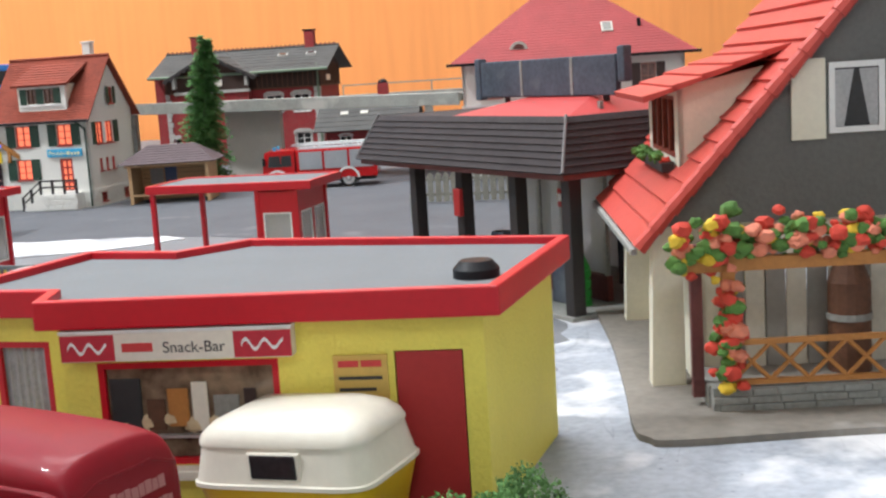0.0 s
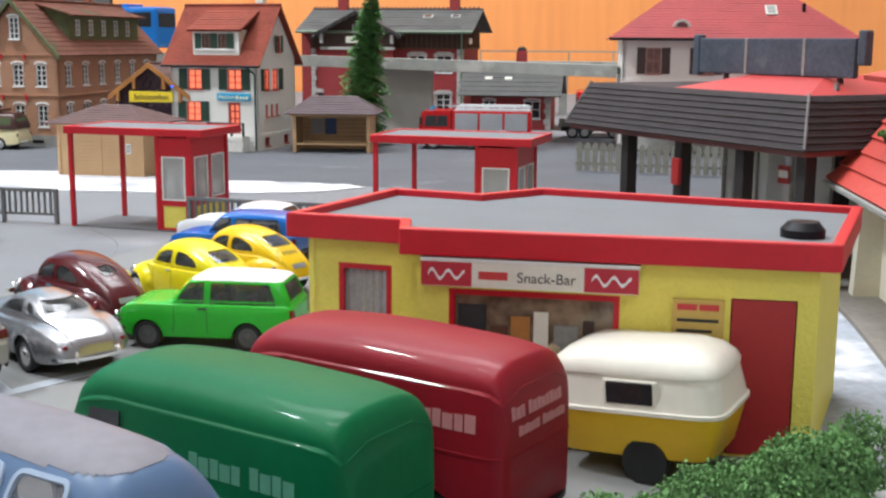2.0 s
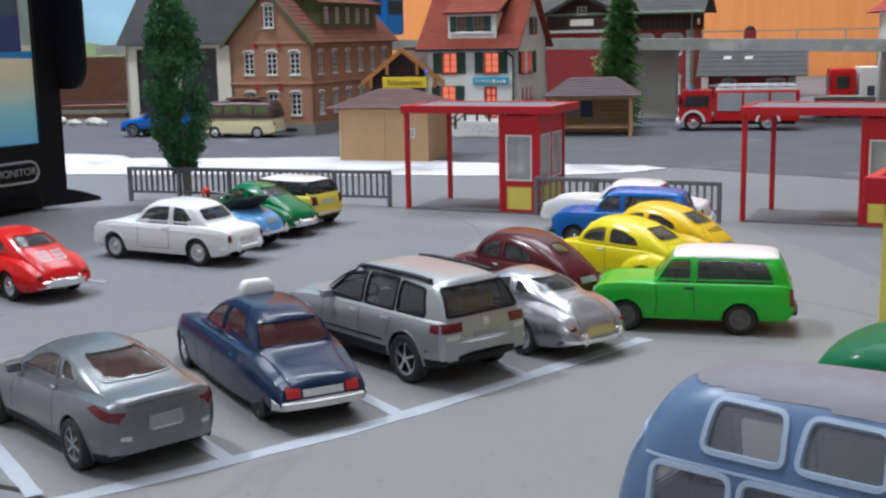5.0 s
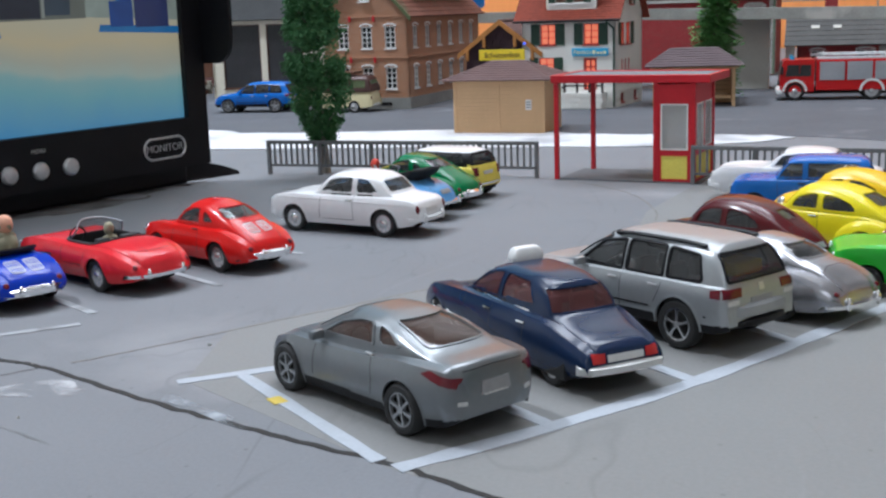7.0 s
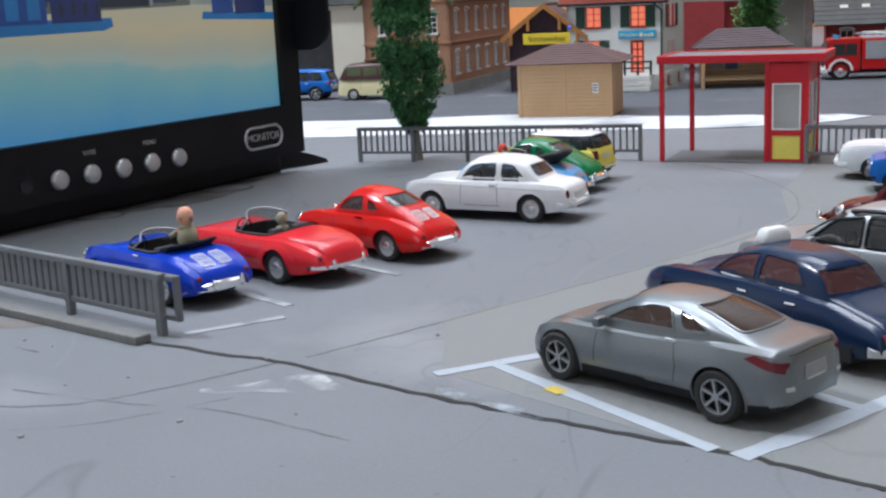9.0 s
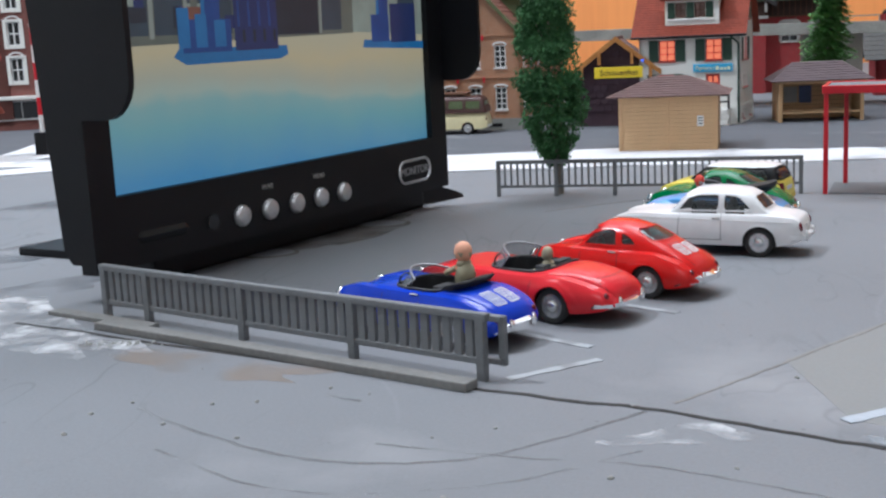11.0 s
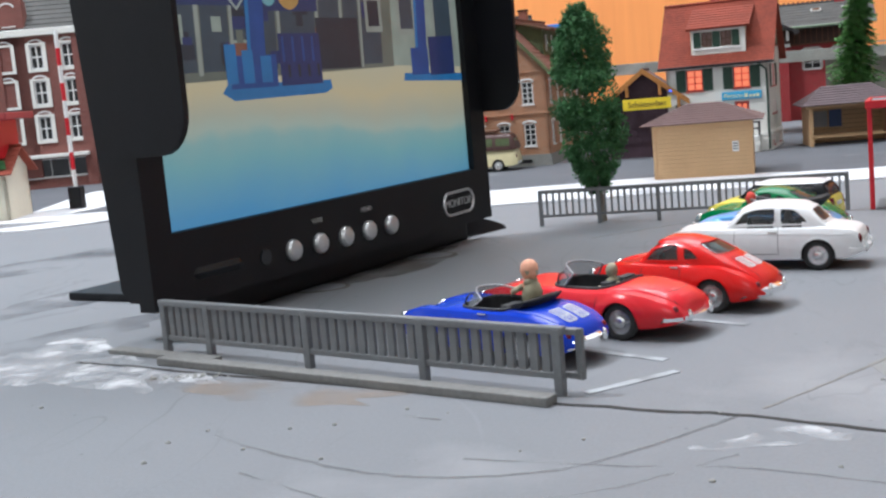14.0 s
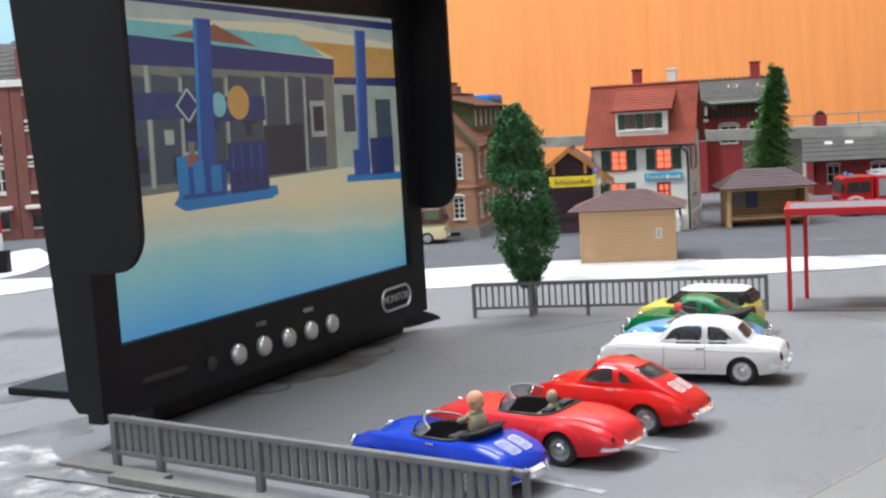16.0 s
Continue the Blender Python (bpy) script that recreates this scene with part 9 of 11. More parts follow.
def brick_building():
    w, d, h, rise = 5.9, 14.0, 6.3, 3.1
    fr = []
    for k in range(3):
        fr += [(1.0 + k * 1.65, 1.75 + k * 1.65, 3.9, 5.3, "a"), (1.0 + k * 1.65, 1.75 + k * 1.65, 1.3, 2.7, "a")]
    ri = []
    for k in range(6):
        ri += [(0.9 + k * 2.2, 1.7 + k * 2.2, 3.9, 5.3, "a"), (0.9 + k * 2.2, 1.7 + k * 2.2, 1.3, 2.7, "a")]
    r = gable_house("brick_works", -39.6, 73.6, -9, w, d, h, rise, M["brick_or"], M["mossy_tile"], "orange brick works building with white arched windows", 0.4, 12, fr, ri, bars=(1, 3), gable_front=True)
    part("plinth", box(B(), -0.08, w + 0.08, -0.08, d, 0, 0.75), M["stone"], r)
    window(r, Matrix.Translation((0, -0.18, 0)), 2.65, 3.35, 6.9, 8.3, M["glass_dark"], M["white_frame"], (1, 3), None, True, 0.1)
    # long roof dormer on the street side
    dm = part("dormer", turned(wall(B(), 9.6, 1.9, 0.2, [(0.7 + k * 1.75, 1.45 + k * 1.75, 0.45, 1.5) for k in range(5)]), side(5.35, 2.6, 90) @ Matrix.Translation((0, 0, 6.7))), M["green_wall"], r, "mossy green dormer front")
    for k in range(5):
        window(dm, side(5.35, 2.6, 90) @ Matrix.Translation((0, 0, 6.7)), 0.7 + k * 1.75, 1.45 + k * 1.75, 0.45, 1.5, M["glass_dark"], M["white_frame"], (1, 2), None, False)
    part("dormer_roof", roof_slope(B(), (5.85, 2.2, 8.5), (5.85, 12.6, 8.5), (2.95, 12.6, 9.3), (2.95, 2.2, 9.3), 8, 0.1, 0.02), M["mossy_tile"], r)
    part("dormer_cheek", prism(B(), [(5.3, 6.75), (5.3, 8.5), (2.95, 9.25)], 2.6, 2.75), M["green_wall"], r)
    for a, b in (((-0.42, 5.86), (2.95, 9.5)), ((6.32, 5.86), (2.95, 9.5))):
        part("verge_board", prism(B(), [a, b, (b[0], b[1] - 0.3), (a[0], a[1] - 0.3)], -0.52, -0.38), M["green_wall"], r, "mossy green verge board")
    for z in (3.25, 5.85):
        part("string_course", box(B(), -0.06, w + 0.06, -0.09, 0.0, z, z + 0.14, 0.03), M["brick_or"], r)
        part("string_course", turned(box(B(), 0, d, -0.09, 0.0, z, z + 0.14, 0.03), side(w, 0, 90)), M["brick_or"], r)
    for x, z in ((1.9, 5.6), (3.6, 5.6), (1.9, 3.0), (3.6, 3.0)):
        part("wall_anchor", box(B(), x - 0.07, x + 0.07, -0.14, -0.005, z, z + 0.36, 0.03), M["red_plastic"], r, "small red wall anchor")
    for x in (0.9, 3.9):
        part("cellar_vent", box(B(), x, x + 0.8, -0.1, -0.085, 0.25, 0.45), M["black"], r)
    chimney(r, 2.1, 6.0, 8.6, 11.2, 0.6, M["brick_rust"])
    chimney(r, 2.3, 10.6, 8.8, 10.2, 0.28, M["brick_rust"], M["black"])
    return r


M["brick_rust"] = brick_mat("rust_brick", (0.3, 0.085, 0.05), (0.25, 0.13, 0.1))
M["green_wall"] = mat("mossy_green_boards", (0.10, 0.12, 0.05), 0.8, vary=0.25)
brick_building()
shed = gable_house("freight_shed", -52.0, 84.5, -2, 16, 8, 6.4, 3.6, M["cream_wall"], M["slate_dark"], "cream freight shed with a dark slate roof and wide openings", 0.5, 26, [(0.9, 4.0, 0.8, 5.6), (4.5, 7.4, 0.8, 5.6)], bars=(0, 0), frame=M["brown"])
M["purple_brown"] = mat("purple_brown_boards", (0.055, 0.028, 0.04), 0.75, vary=0.3, bump=0.3)
hut = gable_house("festival_hut", -30.1, 73.2, -6, 4.6, 4.0, 3.65, 1.72, M["purple_brown"], M["kiosk_roof"], "dark purple-brown shingled festival hut with a yellow sign", 0.35, 6, gable_front=True)
for s_ in (0, 1):
    a, b = ((-0.45, 3.42), (2.3, 5.5)) if not s_ else ((5.05, 3.42), (2.3, 5.5))
    part("bargeboard", prism(B(), [a, b, (b[0], b[1] - 0.34), (a[0], a[1] - 0.34)], -0.46, -0.34), M["ochre"], hut, "orange-brown bargeboard")
for q in (0.2, 1.3, 3.3, 4.4):
    z = 5.5 - abs(q - 2.3) * 0.757
    part("bracket", box(B(), q - 0.1, q + 0.1, -0.5, -0.3, z - 0.95, z - 0.2, 0.04), M["ochre"], hut)
for r_ in range(10):
    for c_ in range(9):
        x_, z_ = 0.3 + c_ * 0.5 + 0.25 * (r_ % 2), 0.9 + r_ * 0.42
        if abs(x_ - 2.3) < min(2.2, (5.0 - z_) * 1.25):
            part("shingle", prism(B(), [(x_ - 0.22, z_ + 0.4), (x_ - 0.22, z_ + 0.12), (x_, z_), (x_ + 0.22, z_ + 0.12), (x_ + 0.22, z_ + 0.4)], -0.1, -0.02), M["purple_brown"], hut)
sg = part("sign", box(B(), 1.0, 3.95, -0.55, -0.45, 2.98, 3.66, 0.03), M["sign_yellow"], hut, "yellow sign with dark lettering")
text_part("sign_text", "Schützenfest", 0.46, M["brown"], sg, Matrix.Translation((2.5, -0.56, 3.3)))

M["bulb_blue"] = glow("lit_blue_bulb", (0.05, 0.15, 1.0), 1.2)
part("light_bulb", ball(B(), 3.95, -0.6, 4.0, 0.09, 2), M["bulb_blue"], hut, "small blue bulb")


M["dark_boards"] = mat("dark_station_boards", (0.05, 0.025, 0.018), 0.8, vary=0.3)


def station():
    w, d, h, rise = 13.6, 8.0, 8.2, 1.5
    up = [(8.9, 10.3), (11.3, 12.7), (2.5, 3.6), (5.2, 6.3)]
    low = [(0.4, 1.7), (11.3, 12.6)]
    r = gable_house("station_building", -22.67, 103.39, -8, w, d, h, rise, M["brick_red"], M["slate"], "red brick station with dark timber upper wall and grey roof", 1.15, 8,
                    [(a, b, 4.2, 5.7, "a") for a, b in up] + [(a, b, 0.9, 2.4, "a") for a, b in low], bars=(1, 2))
    for a, b, z0, z1 in [(a, b, 4.2, 5.7) for a, b in up] + [(a, b, 0.9, 2.4) for a, b in low]:
        hood = [(a - 0.2, z1 - 0.15), (a - 0.2, z1 + 0.12), (a + 0.15, z1 + 0.32), (b - 0.15, z1 + 0.32), (b + 0.2, z1 + 0.12), (b + 0.2, z1 - 0.15), (b + 0.02, z1 - 0.15), (b + 0.02, z1 + 0.02), (a - 0.02, z1 + 0.02), (a - 0.02, z1 - 0.15)]
        part("window_hood", prism(B(), hood, -0.16, -0.02), M["station_trim"], r, "pale stone window hood")
        for q in (a - 0.14, b + 0.02):
            part("window_jamb", box(B(), q, q + 0.12, -0.08, -0.01, z0, z1 - 0.15), M["station_trim"], r)
    for m, L in ((Matrix.Identity(4), w), (side(w, 0, 90), d)):
        part("timber_storey", turned(box(B(), -0.05, L + 0.05, -0.14, 0.0, 6.35, h - 0.02), m), M["dark_boards"], r, "dark brown boarded upper wall")
        for q in range(int(L / 0.45)):
            part("board_batten", turned(box(B(), 0.1 + q * 0.45, 0.17 + q * 0.45, -0.18, -0.141, 6.4, h - 0.05), m), M["brown"], r)
        part("string_course", turned(box(B(), -0.1, L + 0.1, -0.2, 0.0, 6.24, 6.36, 0.02), m), M["brown"], r)
    part("gable_boards", turned(prism(B(), [(0.0, h), (d, h), (d / 2, h + rise - 0.1)], -0.14, -0.01), side(w, 0, 90)), M["dark_boards"], r)
    part("name_plate", turned(box(B(), 2.2, 3.6, -0.24, -0.19, 6.7, 7.2), side(w, 0, 90)), M["sign_white"], r, "small cream plate")
    # cross gable with carved boards
    part("cross_gable", prism(B(), [(1.3, 6.3), (7.8, 6.3), (7.8, 7.6), (4.55, 9.3), (1.3, 7.6)], -1.2, 3.6), M["dark_boards"], r)
    part("cross_gable_base", box(B(), 1.4, 7.7, -1.1, 0.0, 0.0, 6.3), M["brick_red"], r)
    for a, b in (((0.5, 7.4), (4.55, 9.5)), ((8.6, 7.4), (4.55, 9.5))):
        q = [(a[0], -1.9, a[1]), (a[0], 4.0, a[1]), (b[0], 4.0, b[1]), (b[0], -1.9, b[1])]
        part("roof", roof_slope(B(), *(q if a[0] > b[0] else (q[1], q[0], q[3], q[2])), 6), M["slate"], r)
        teeth = [a, b]
        n = 14
        for k in range(n + 1):
            f = 1 - k / n
            teeth.append((a[0] + (b[0] - a[0]) * f, a[1] + (b[1] - a[1]) * f - (0.42 if k % 2 else 0.22)))
        part("bargeboard", prism(B(), teeth, -1.98, -1.88), M["black_wood"], r, "carved dark bargeboard")
    for q in (1.25, 7.6):
        part("gable_bracket", prism(B(), [(q, 7.7), (q + 0.22, 7.7), (q + 0.22, 6.7), (q, 6.7)], -1.75, -1.2), M["station_trim"], r)
    window(r, Matrix.Translation((0, -1.36, 0)), 4.1, 4.9, 7.7, 8.35, M["glass_dark"], M["station_trim"], (1, 1))
    part("name_board", box(B(), 3.5, 5.5, -1.32, -1.21, 6.75, 7.3, 0.03), M["sign_white"], r, "cream name board")
    part("balcony", box(B(), 1.2, 7.9, -1.35, -1.1, 6.15, 6.4, 0.03), M["station_trim"], r)
    crest = B()
    prism(crest, [(-1.1, h + rise)] + [(-1.1 + k * 0.2, h + rise + 0.1 + 0.2 * (k % 2)) for k in range(79)] + [(w + 1.1, h + rise)], d / 2 - 0.06, d / 2 + 0.06)
    part("ridge_crest", crest, M["brown_red"], r, "toothed ridge tiles")
    for x in (0.0, w - 0.4):
        for k in range(13):
            part("quoin", box(B(), x - 0.05, x + 0.32 + 0.13 * (k % 2), -0.1, 0.0, k * 0.48 + 0.06, k * 0.48 + 0.5, 0.02), M["station_trim"], r)
    for k in range(13):
        part("quoin", turned(box(B(), -0.04, 0.32 + 0.13 * ((k + 1) % 2), -0.1, 0.0, k * 0.48 + 0.06, k * 0.48 + 0.5, 0.02), side(w, 0, 90)), M["station_trim"], r)
    part("downpipe", rod(B(), (w - 0.02, -0.2, 0.1), (w - 0.02, -0.2, h), 0.09, 8), M["green_patina"], r)
    part("gutter", rod(B(), (-1.1, -1.2, h - 0.5), (w + 1.1, -1.2, h - 0.5), 0.12, 8), M["green_patina"], r)
    part("side_wing", box(B(), -1.05, -0.01, 0.3, d, 0, h - 0.3), M["brick_red"], r)
    chimney(r, 1.7, 4.3, 8.9, 11.1, 0.42, M["brick_red"], M["black"])
    chimney(r, 12.1, 4.3, 8.9, 11.1, 0.42, M["brick_red"], M["black"])
    for x in (10.1, 12.6):
        sk = part("skylight", turned(box(B(), -0.42, 0.42, -0.32, 0.32, -0.05, 0.1, 0.02), Matrix.Translation((x, 2.2, h + rise * 0.55 + 0.04)) @ Matrix.Rotation(math.atan2(rise, d / 2), 4, "X")), M["station_trim"], r)
        part("skylight_pane", turned(box(B(), -0.3, 0.3, -0.22, 0.22, 0.1, 0.12), Matrix.Translation((x, 2.2, h + rise * 0.55 + 0.04)) @ Matrix.Rotation(math.atan2(rise, d / 2), 4, "X")), M["glass_dark"], sk)
    return r


M["station_trim"] = mat("weathered_pale_trim", (0.46, 0.45, 0.42), 0.75, vary=0.2)
M["green_patina"] = mat("green_patina_pipe", (0.16, 0.22, 0.15), 0.6, vary=0.2)


station()
gh = gable_house("goods_house", -8.1, 93, -6, 6.4, 5, 3.25, 1.5, M["brick_red"], M["slate"], "small red brick goods house with slate roof", 0.9, 6, [(1.0, 2.0, 0.9, 2.3, "a"), (4.3, 5.6, 0.9, 2.3, "a")])
for k_ in range(7):
    part("quoin", box(B(), 6.02 - 0.14 * (k_ % 2), 6.45, -0.1, -0.01, k_ * 0.42 + 0.05, k_ * 0.42 + 0.44, 0.02), M["station_trim"], gh)
for q in (1.3, 2.9):
    part("skylight", turned(box(B(), -0.3, 0.3, -0.22, 0.22, -0.05, 0.08, 0.02), Matrix.Translation((q, 1.2, 3.98)) @ Matrix.Rotation(radians(31), 4, "X")), M["stone_pale"], gh)

# viaduct
via = thing("viaduct", 0, 0, 0, 0, "grey concrete road viaduct on piers", "bridge")
deck = [(-60, 96), (-40, 93), (-22, 86.5), (-9, 81.5), (2.05, 76.0)]
poly = deck + [(x + 1.5, y + 6) for x, y in deck[::-1]]


def sag(x):
    """The deck drops a little towards the white house."""
    return -0.5 * max(0.0, min(1.0, (x + 26) / 27.5))


bm = slab(B(), poly, 5.4, 5.85)
for v in bm.verts:
    v.co.z += sag(v.co.x)
part("deck", bm, M["concrete"], via)
for (xa, ya), (xb, yb) in zip(deck, deck[1:]):
    bm = turned(box(B(), 0, math.hypot(xb - xa, yb - ya), -0.12, 0.1, 5.15, 5.95, 0.03), side(xa, ya, math.degrees(math.atan2(yb - ya, xb - xa))))
    for v in bm.verts:
        v.co.z += sag(v.co.x)
    part("kerb_beam", bm, M["concrete"], via)
for px, py in ((-47, 97), (-22.5, 89.5)):
    part("pier", box(B(), px - 0.5, px + 0.5, py - 0.5, py + 0.5, 0, 5.4, 0.05), M["concrete"], via)
part("abutment", turned(box(B(), 0, 4.2, 0, 0.6, 0, 5.4), side(-14.8, 86.0, -12)), M["stone_pale"], via, "pale grey abutment wall")
rail = thing("viaduct_railing", 0.0, 112, 0, -3, "thin grey parapet rail behind the viaduct", "railing")
part("top_rail", box(B(), -8, 9, -0.05, 0.05, 5.98, 6.1), M["concrete"], rail)
part("deck", box(B(), -9, 10, -0.2, 2.5, 4.6, 5.1), M["concrete"], rail)
for q in (-7, 0, 8):
    part("pier", box(B(), q - 0.4, q + 0.4, 0.4, 1.4, 0, 4.6), M["concrete"], rail)
for k in range(5):
    part("post", box(B(), -8 + k * 4.2, -7.88 + k * 4.2, -0.05, 0.05, 5.1, 5.99), M["concrete"], rail)
stack = thing("chimney_stack", -4.0, 108, 0, 0, "red chimney with a dark domed cap behind the viaduct", "chimney")
part("shaft", box(B(), -0.5, 0.5, -0.5, 0.5, 0, 6.1, 0.04), M["brick_red"], stack)
part("cap", ball(B(), 0, 0, 6.1, 0.46, 2, (1, 1, 0.9)), M["black"], stack, "dark domed cap", True)


def white_house():
    x, y, w, d, h = 2.2, 73.5, 13.7, 11, 7.25
    root = thing("white_house", x, y, 0, -3, "white house with a hipped crimson tiled roof", "model house")
    fr = [(1.45, 2.38, 5.0, 6.6), (4.7, 5.63, 5.0, 6.6), (11.0, 11.93, 5.0, 6.6)]
    part("wall", wall(B(), w, h, 0.2, fr), M["white_wall"], root)
    for m, L in ((side(w, 0, 90), d), (side(w, d, 180), w), (side(0, d, -90), d)):
        part("wall", turned(wall(B(), L, h, 0.2, []), m), M["white_wall"], root)
    for o in fr:
        window(root, side(0, 0, 0), *o, M["warm_pane"], M["pink_frame"], (1, 1), M["brown_shutter"])
    part("cornice", box(B(), -0.1, w + 0.1, -0.12, 0, 4.4, 4.62), M["white_frame"], root)
    o = 0.8
    a, b, c, e = (-o, -o, h - 0.1), (w + o, -o, h - 0.1), (w + o, d + o, h - 0.1), (-o, d + o, h - 0.1)
    r1, r2 = (5.4, d / 2, h + 4.4), (w - 5.4, d / 2, h + 4.4)
    for q in ((a, b, r2, r1), (b, c, r2, r2), (c, e, r1, r2), (e, a, r1, r1)):
        part("roof", roof_slope(B(), *q, 26, 0.06, 0.016), M["roof_red"], root)
    part("gutter", box(B(), -o - 0.1, w + o + 0.1, -o - 0.14, -o, h - 0.2, h - 0.02, 0.03), M["black"], root)
    pitch = math.atan2(4.5, d / 2 + 0.8)
    vent = part("roof_vent", prism(B(), [(0.55 * math.cos(math.pi * k / 10), 0.5 * math.sin(math.pi * k / 10)) for k in range(11)], -0.1, 1.4), M["stone_pale"], root, "half-round roof vent")
    vent.location = (3.6 * CM, 0.3 * CM, (h + 0.62) * CM)
    part("vent_opening", prism(B(), [(0.36 * math.cos(math.pi * k / 8), 0.05 + 0.3 * math.sin(math.pi * k / 8)) for k in range(9)], -0.13, -0.1), M["brown_red"], vent)
    up = Matrix.Translation((9.2, 1.7, h - 0.1 + 2.5 * math.tan(pitch))) @ Matrix.Rotation(pitch, 4, "X")
    sk = part("skylight", turned(box(B(), -0.36, 0.36, -0.5, 0.5, -0.05, 0.1, 0.02), up), M["stone_pale"], root)
    part("skylight_pane", turned(box(B(), -0.25, 0.25, -0.38, 0.38, 0.1, 0.12), up), M["stone"], sk)
    up = Matrix.Translation((11.2, 1.7, h - 0.1 + 2.5 * math.tan(pitch)))
    part("vent_pipe", turned(rod(B(), (0, 0, -0.2), (0, 0, 0.45), 0.12, 8), up), M["black"], root)
    part("porch_roof", roof_slope(B(), (-0.8, -2.4, 3.6), (w, -2.4, 3.6), (w, 0, 4.4), (-0.8, 0, 4.4), 5), M["roof_red"], root)
    part("porch_wall", wall(B(), 9, 3.5, 0.2, [(0.8, 2.0, 1.0, 2.6), (3.4, 4.6, 1.0, 2.6)], 0.0), M["white_wall"], root)
    return root


M["pink_frame"] = mat("faded_pink_frame", (0.42, 0.2, 0.16), 0.6, vary=0.15)
white_house()


def canopy():
    """Filling station canopy: hipped shingle skirt, red pyramid, dark sign boards, posts."""
    root = thing("filling_station", 3.35, 30.3, 0, 119.0, "filling station canopy with dark shingles and red top", "canopy")
    L, W_, z0, z1 = 12.3, 8.0, 4.05, 5.5
    k = 0.7
    lo = [(0, 0), (L, 0), (L, -W_), (0, -W_)]
    hi = [(k, -k), (L - 0.6, -k), (L - 0.6, -W_ + k), (k, -W_ + k)]
    for i in range(4):
        j = (i + 1) % 4
        a, b, c, d = (*lo[i], z0), (*lo[j], z0), (*hi[j], z1), (*hi[i], z1)
        courses("shingle_course", root, b, a, d, c, 8, M["canopy_tile"], 0.05, 0.045)
    for i in range(4):
        part("hip_ridge", rod(B(), (*lo[i], z0 + 0.05), (*hi[i], z1 + 0.05), 0.045, 6), M["canopy_hip"], root)
    part("eave_board", ring_bm([(0.1, -0.1), (L - 0.1, -0.1), (L - 0.1, -W_ + 0.1), (0.1, -W_ + 0.1)], 0.0, 0.12, z0 - 0.18, z0 - 0.02), M["brown_red"], root)
    part("ceiling_slab", box(B(), 0.25, L - 0.25, -W_ + 0.25, -0.25, z0 - 0.05, z0 + 0.1), M["brown"], root)
    part("top_slab", box(B(), k, L - 0.6, -W_ + k, -k, z1 - 0.2, z1 - 0.02), M["canopy_tile"], root)
    a = [(1.0, -0.9), (7.6, -0.9), (7.6, -W_ + 0.9), (1.0, -W_ + 0.9)]
    r1, r2 = (3.4, -W_ / 2, 6.15), (5.2, -W_ / 2, 6.15)
    q = [(*p, 5.42) for p in a]
    for f in ((q[1], q[0], r1, r2), (q[0], q[3], r1, r1), (q[3], q[2], r2, r1), (q[2], q[1], r2, r2)):
        part("red_roof", roof_slope(B(), *f, 1, 0.03, 0.0), M["roof_red2"], root, "red pyramid roof")
    for px, py in ((9.3, -0.75), (6.3, -0.75), (3.3, -0.75), (0.7, -0.75), (0.9, -4.2), (6.3, -4.6), (3.3, -4.6), (10.6, -6.6), (0.9, -7.2)):
        part("post", box(B(), px - 0.2, px + 0.2, py - 0.2, py + 0.2, 0, z0, 0.03), M["black_wood"], root)
    part("fire_box", box(B(), 6.03, 6.4, -0.54, -0.38, 2.45, 3.3, 0.04), M["door_red"], root, "red box on a post")
    part("fire_box_plate", box(B(), 9.51, 9.56, -0.95, -0.55, 2.0, 2.9), M["stone"], root)
    # sign boards above the roof
    for x0, x1 in ((1.4, 3.45), (3.5, 6.1), (6.15, 8.6)):
        part("sign_board", box(B(), x0, x1, -3.15, -2.95, 5.93, 7.08, 0.05), M["board_blue"], root, "weathered dark blue-grey sign board")
    for x, z0, z1 in ((1.15, 6.3, 7.3), (8.72, 5.85, 7.2)):
        part("end_cap", box(B(), x - 0.2, x + 0.12, -3.2, -2.9, z0, z1, 0.06), M["board_blue"], root)
    for x in (2.2, 4.8, 7.4):
        part("sign_post", box(B(), x - 0.06, x + 0.06, -3.3, -3.16, 5.4, 6.9), M["black_wood"], root)
    for x in (3.475, 6.125):
        part("joint_strip", box(B(), x - 0.06, x + 0.06, -2.96, -2.93, 5.95, 7.06, 0.01), M["stone"], root)
    # glazed pay room under the canopy
    part("floor_slab", box(B(), 0.4, L - 0.4, -W_ + 0.4, -0.4, 0, 0.12), M["stone"], root)
    for x in (1.6, 3.2, 4.8, 6.4):
        part("glazing_bar", box(B(), x - 0.06, x + 0.06, -2.6, -2.48, 0.12, z0 - 0.05), M["stone"], root)
    part("glazing", box(B(), 1.6, 6.4, -2.56, -2.53, 0.9, z0 - 0.3), M["booth_glass"], root)
    part("sill_wall", box(B(), 1.5, 6.5, -2.65, -2.45, 0.12, 0.85), M["brown_red"], root)
    part("back_wall", box(B(), 1.0, 7.2, -6.4, -6.2, 0.12, z0 - 0.1), M["white_wall"], root)
    sgn = part("round_sign", box(B(), 3.2, 3.7, -2.44, -2.4, 2.7, 3.25, 0.02), M["door_red"], root, "small red and white sign")
    part("sign_band", box(B(), 3.25, 3.65, -2.398, -2.38, 2.88, 3.1), M["white_ink"], sgn)
    for x in (2.4, 5.6):
        pump = part("fuel_pump", box(B(), x - 0.35, x + 0.35, -1.9, -1.4, 0.12, 1.9, 0.06), M["board_blue"], root, "dark blue fuel pump")
        part("dial", box(B(), x - 0.25, x + 0.25, -1.395, -1.38, 1.3, 1.7), M["white_ink"], pump)
    return root


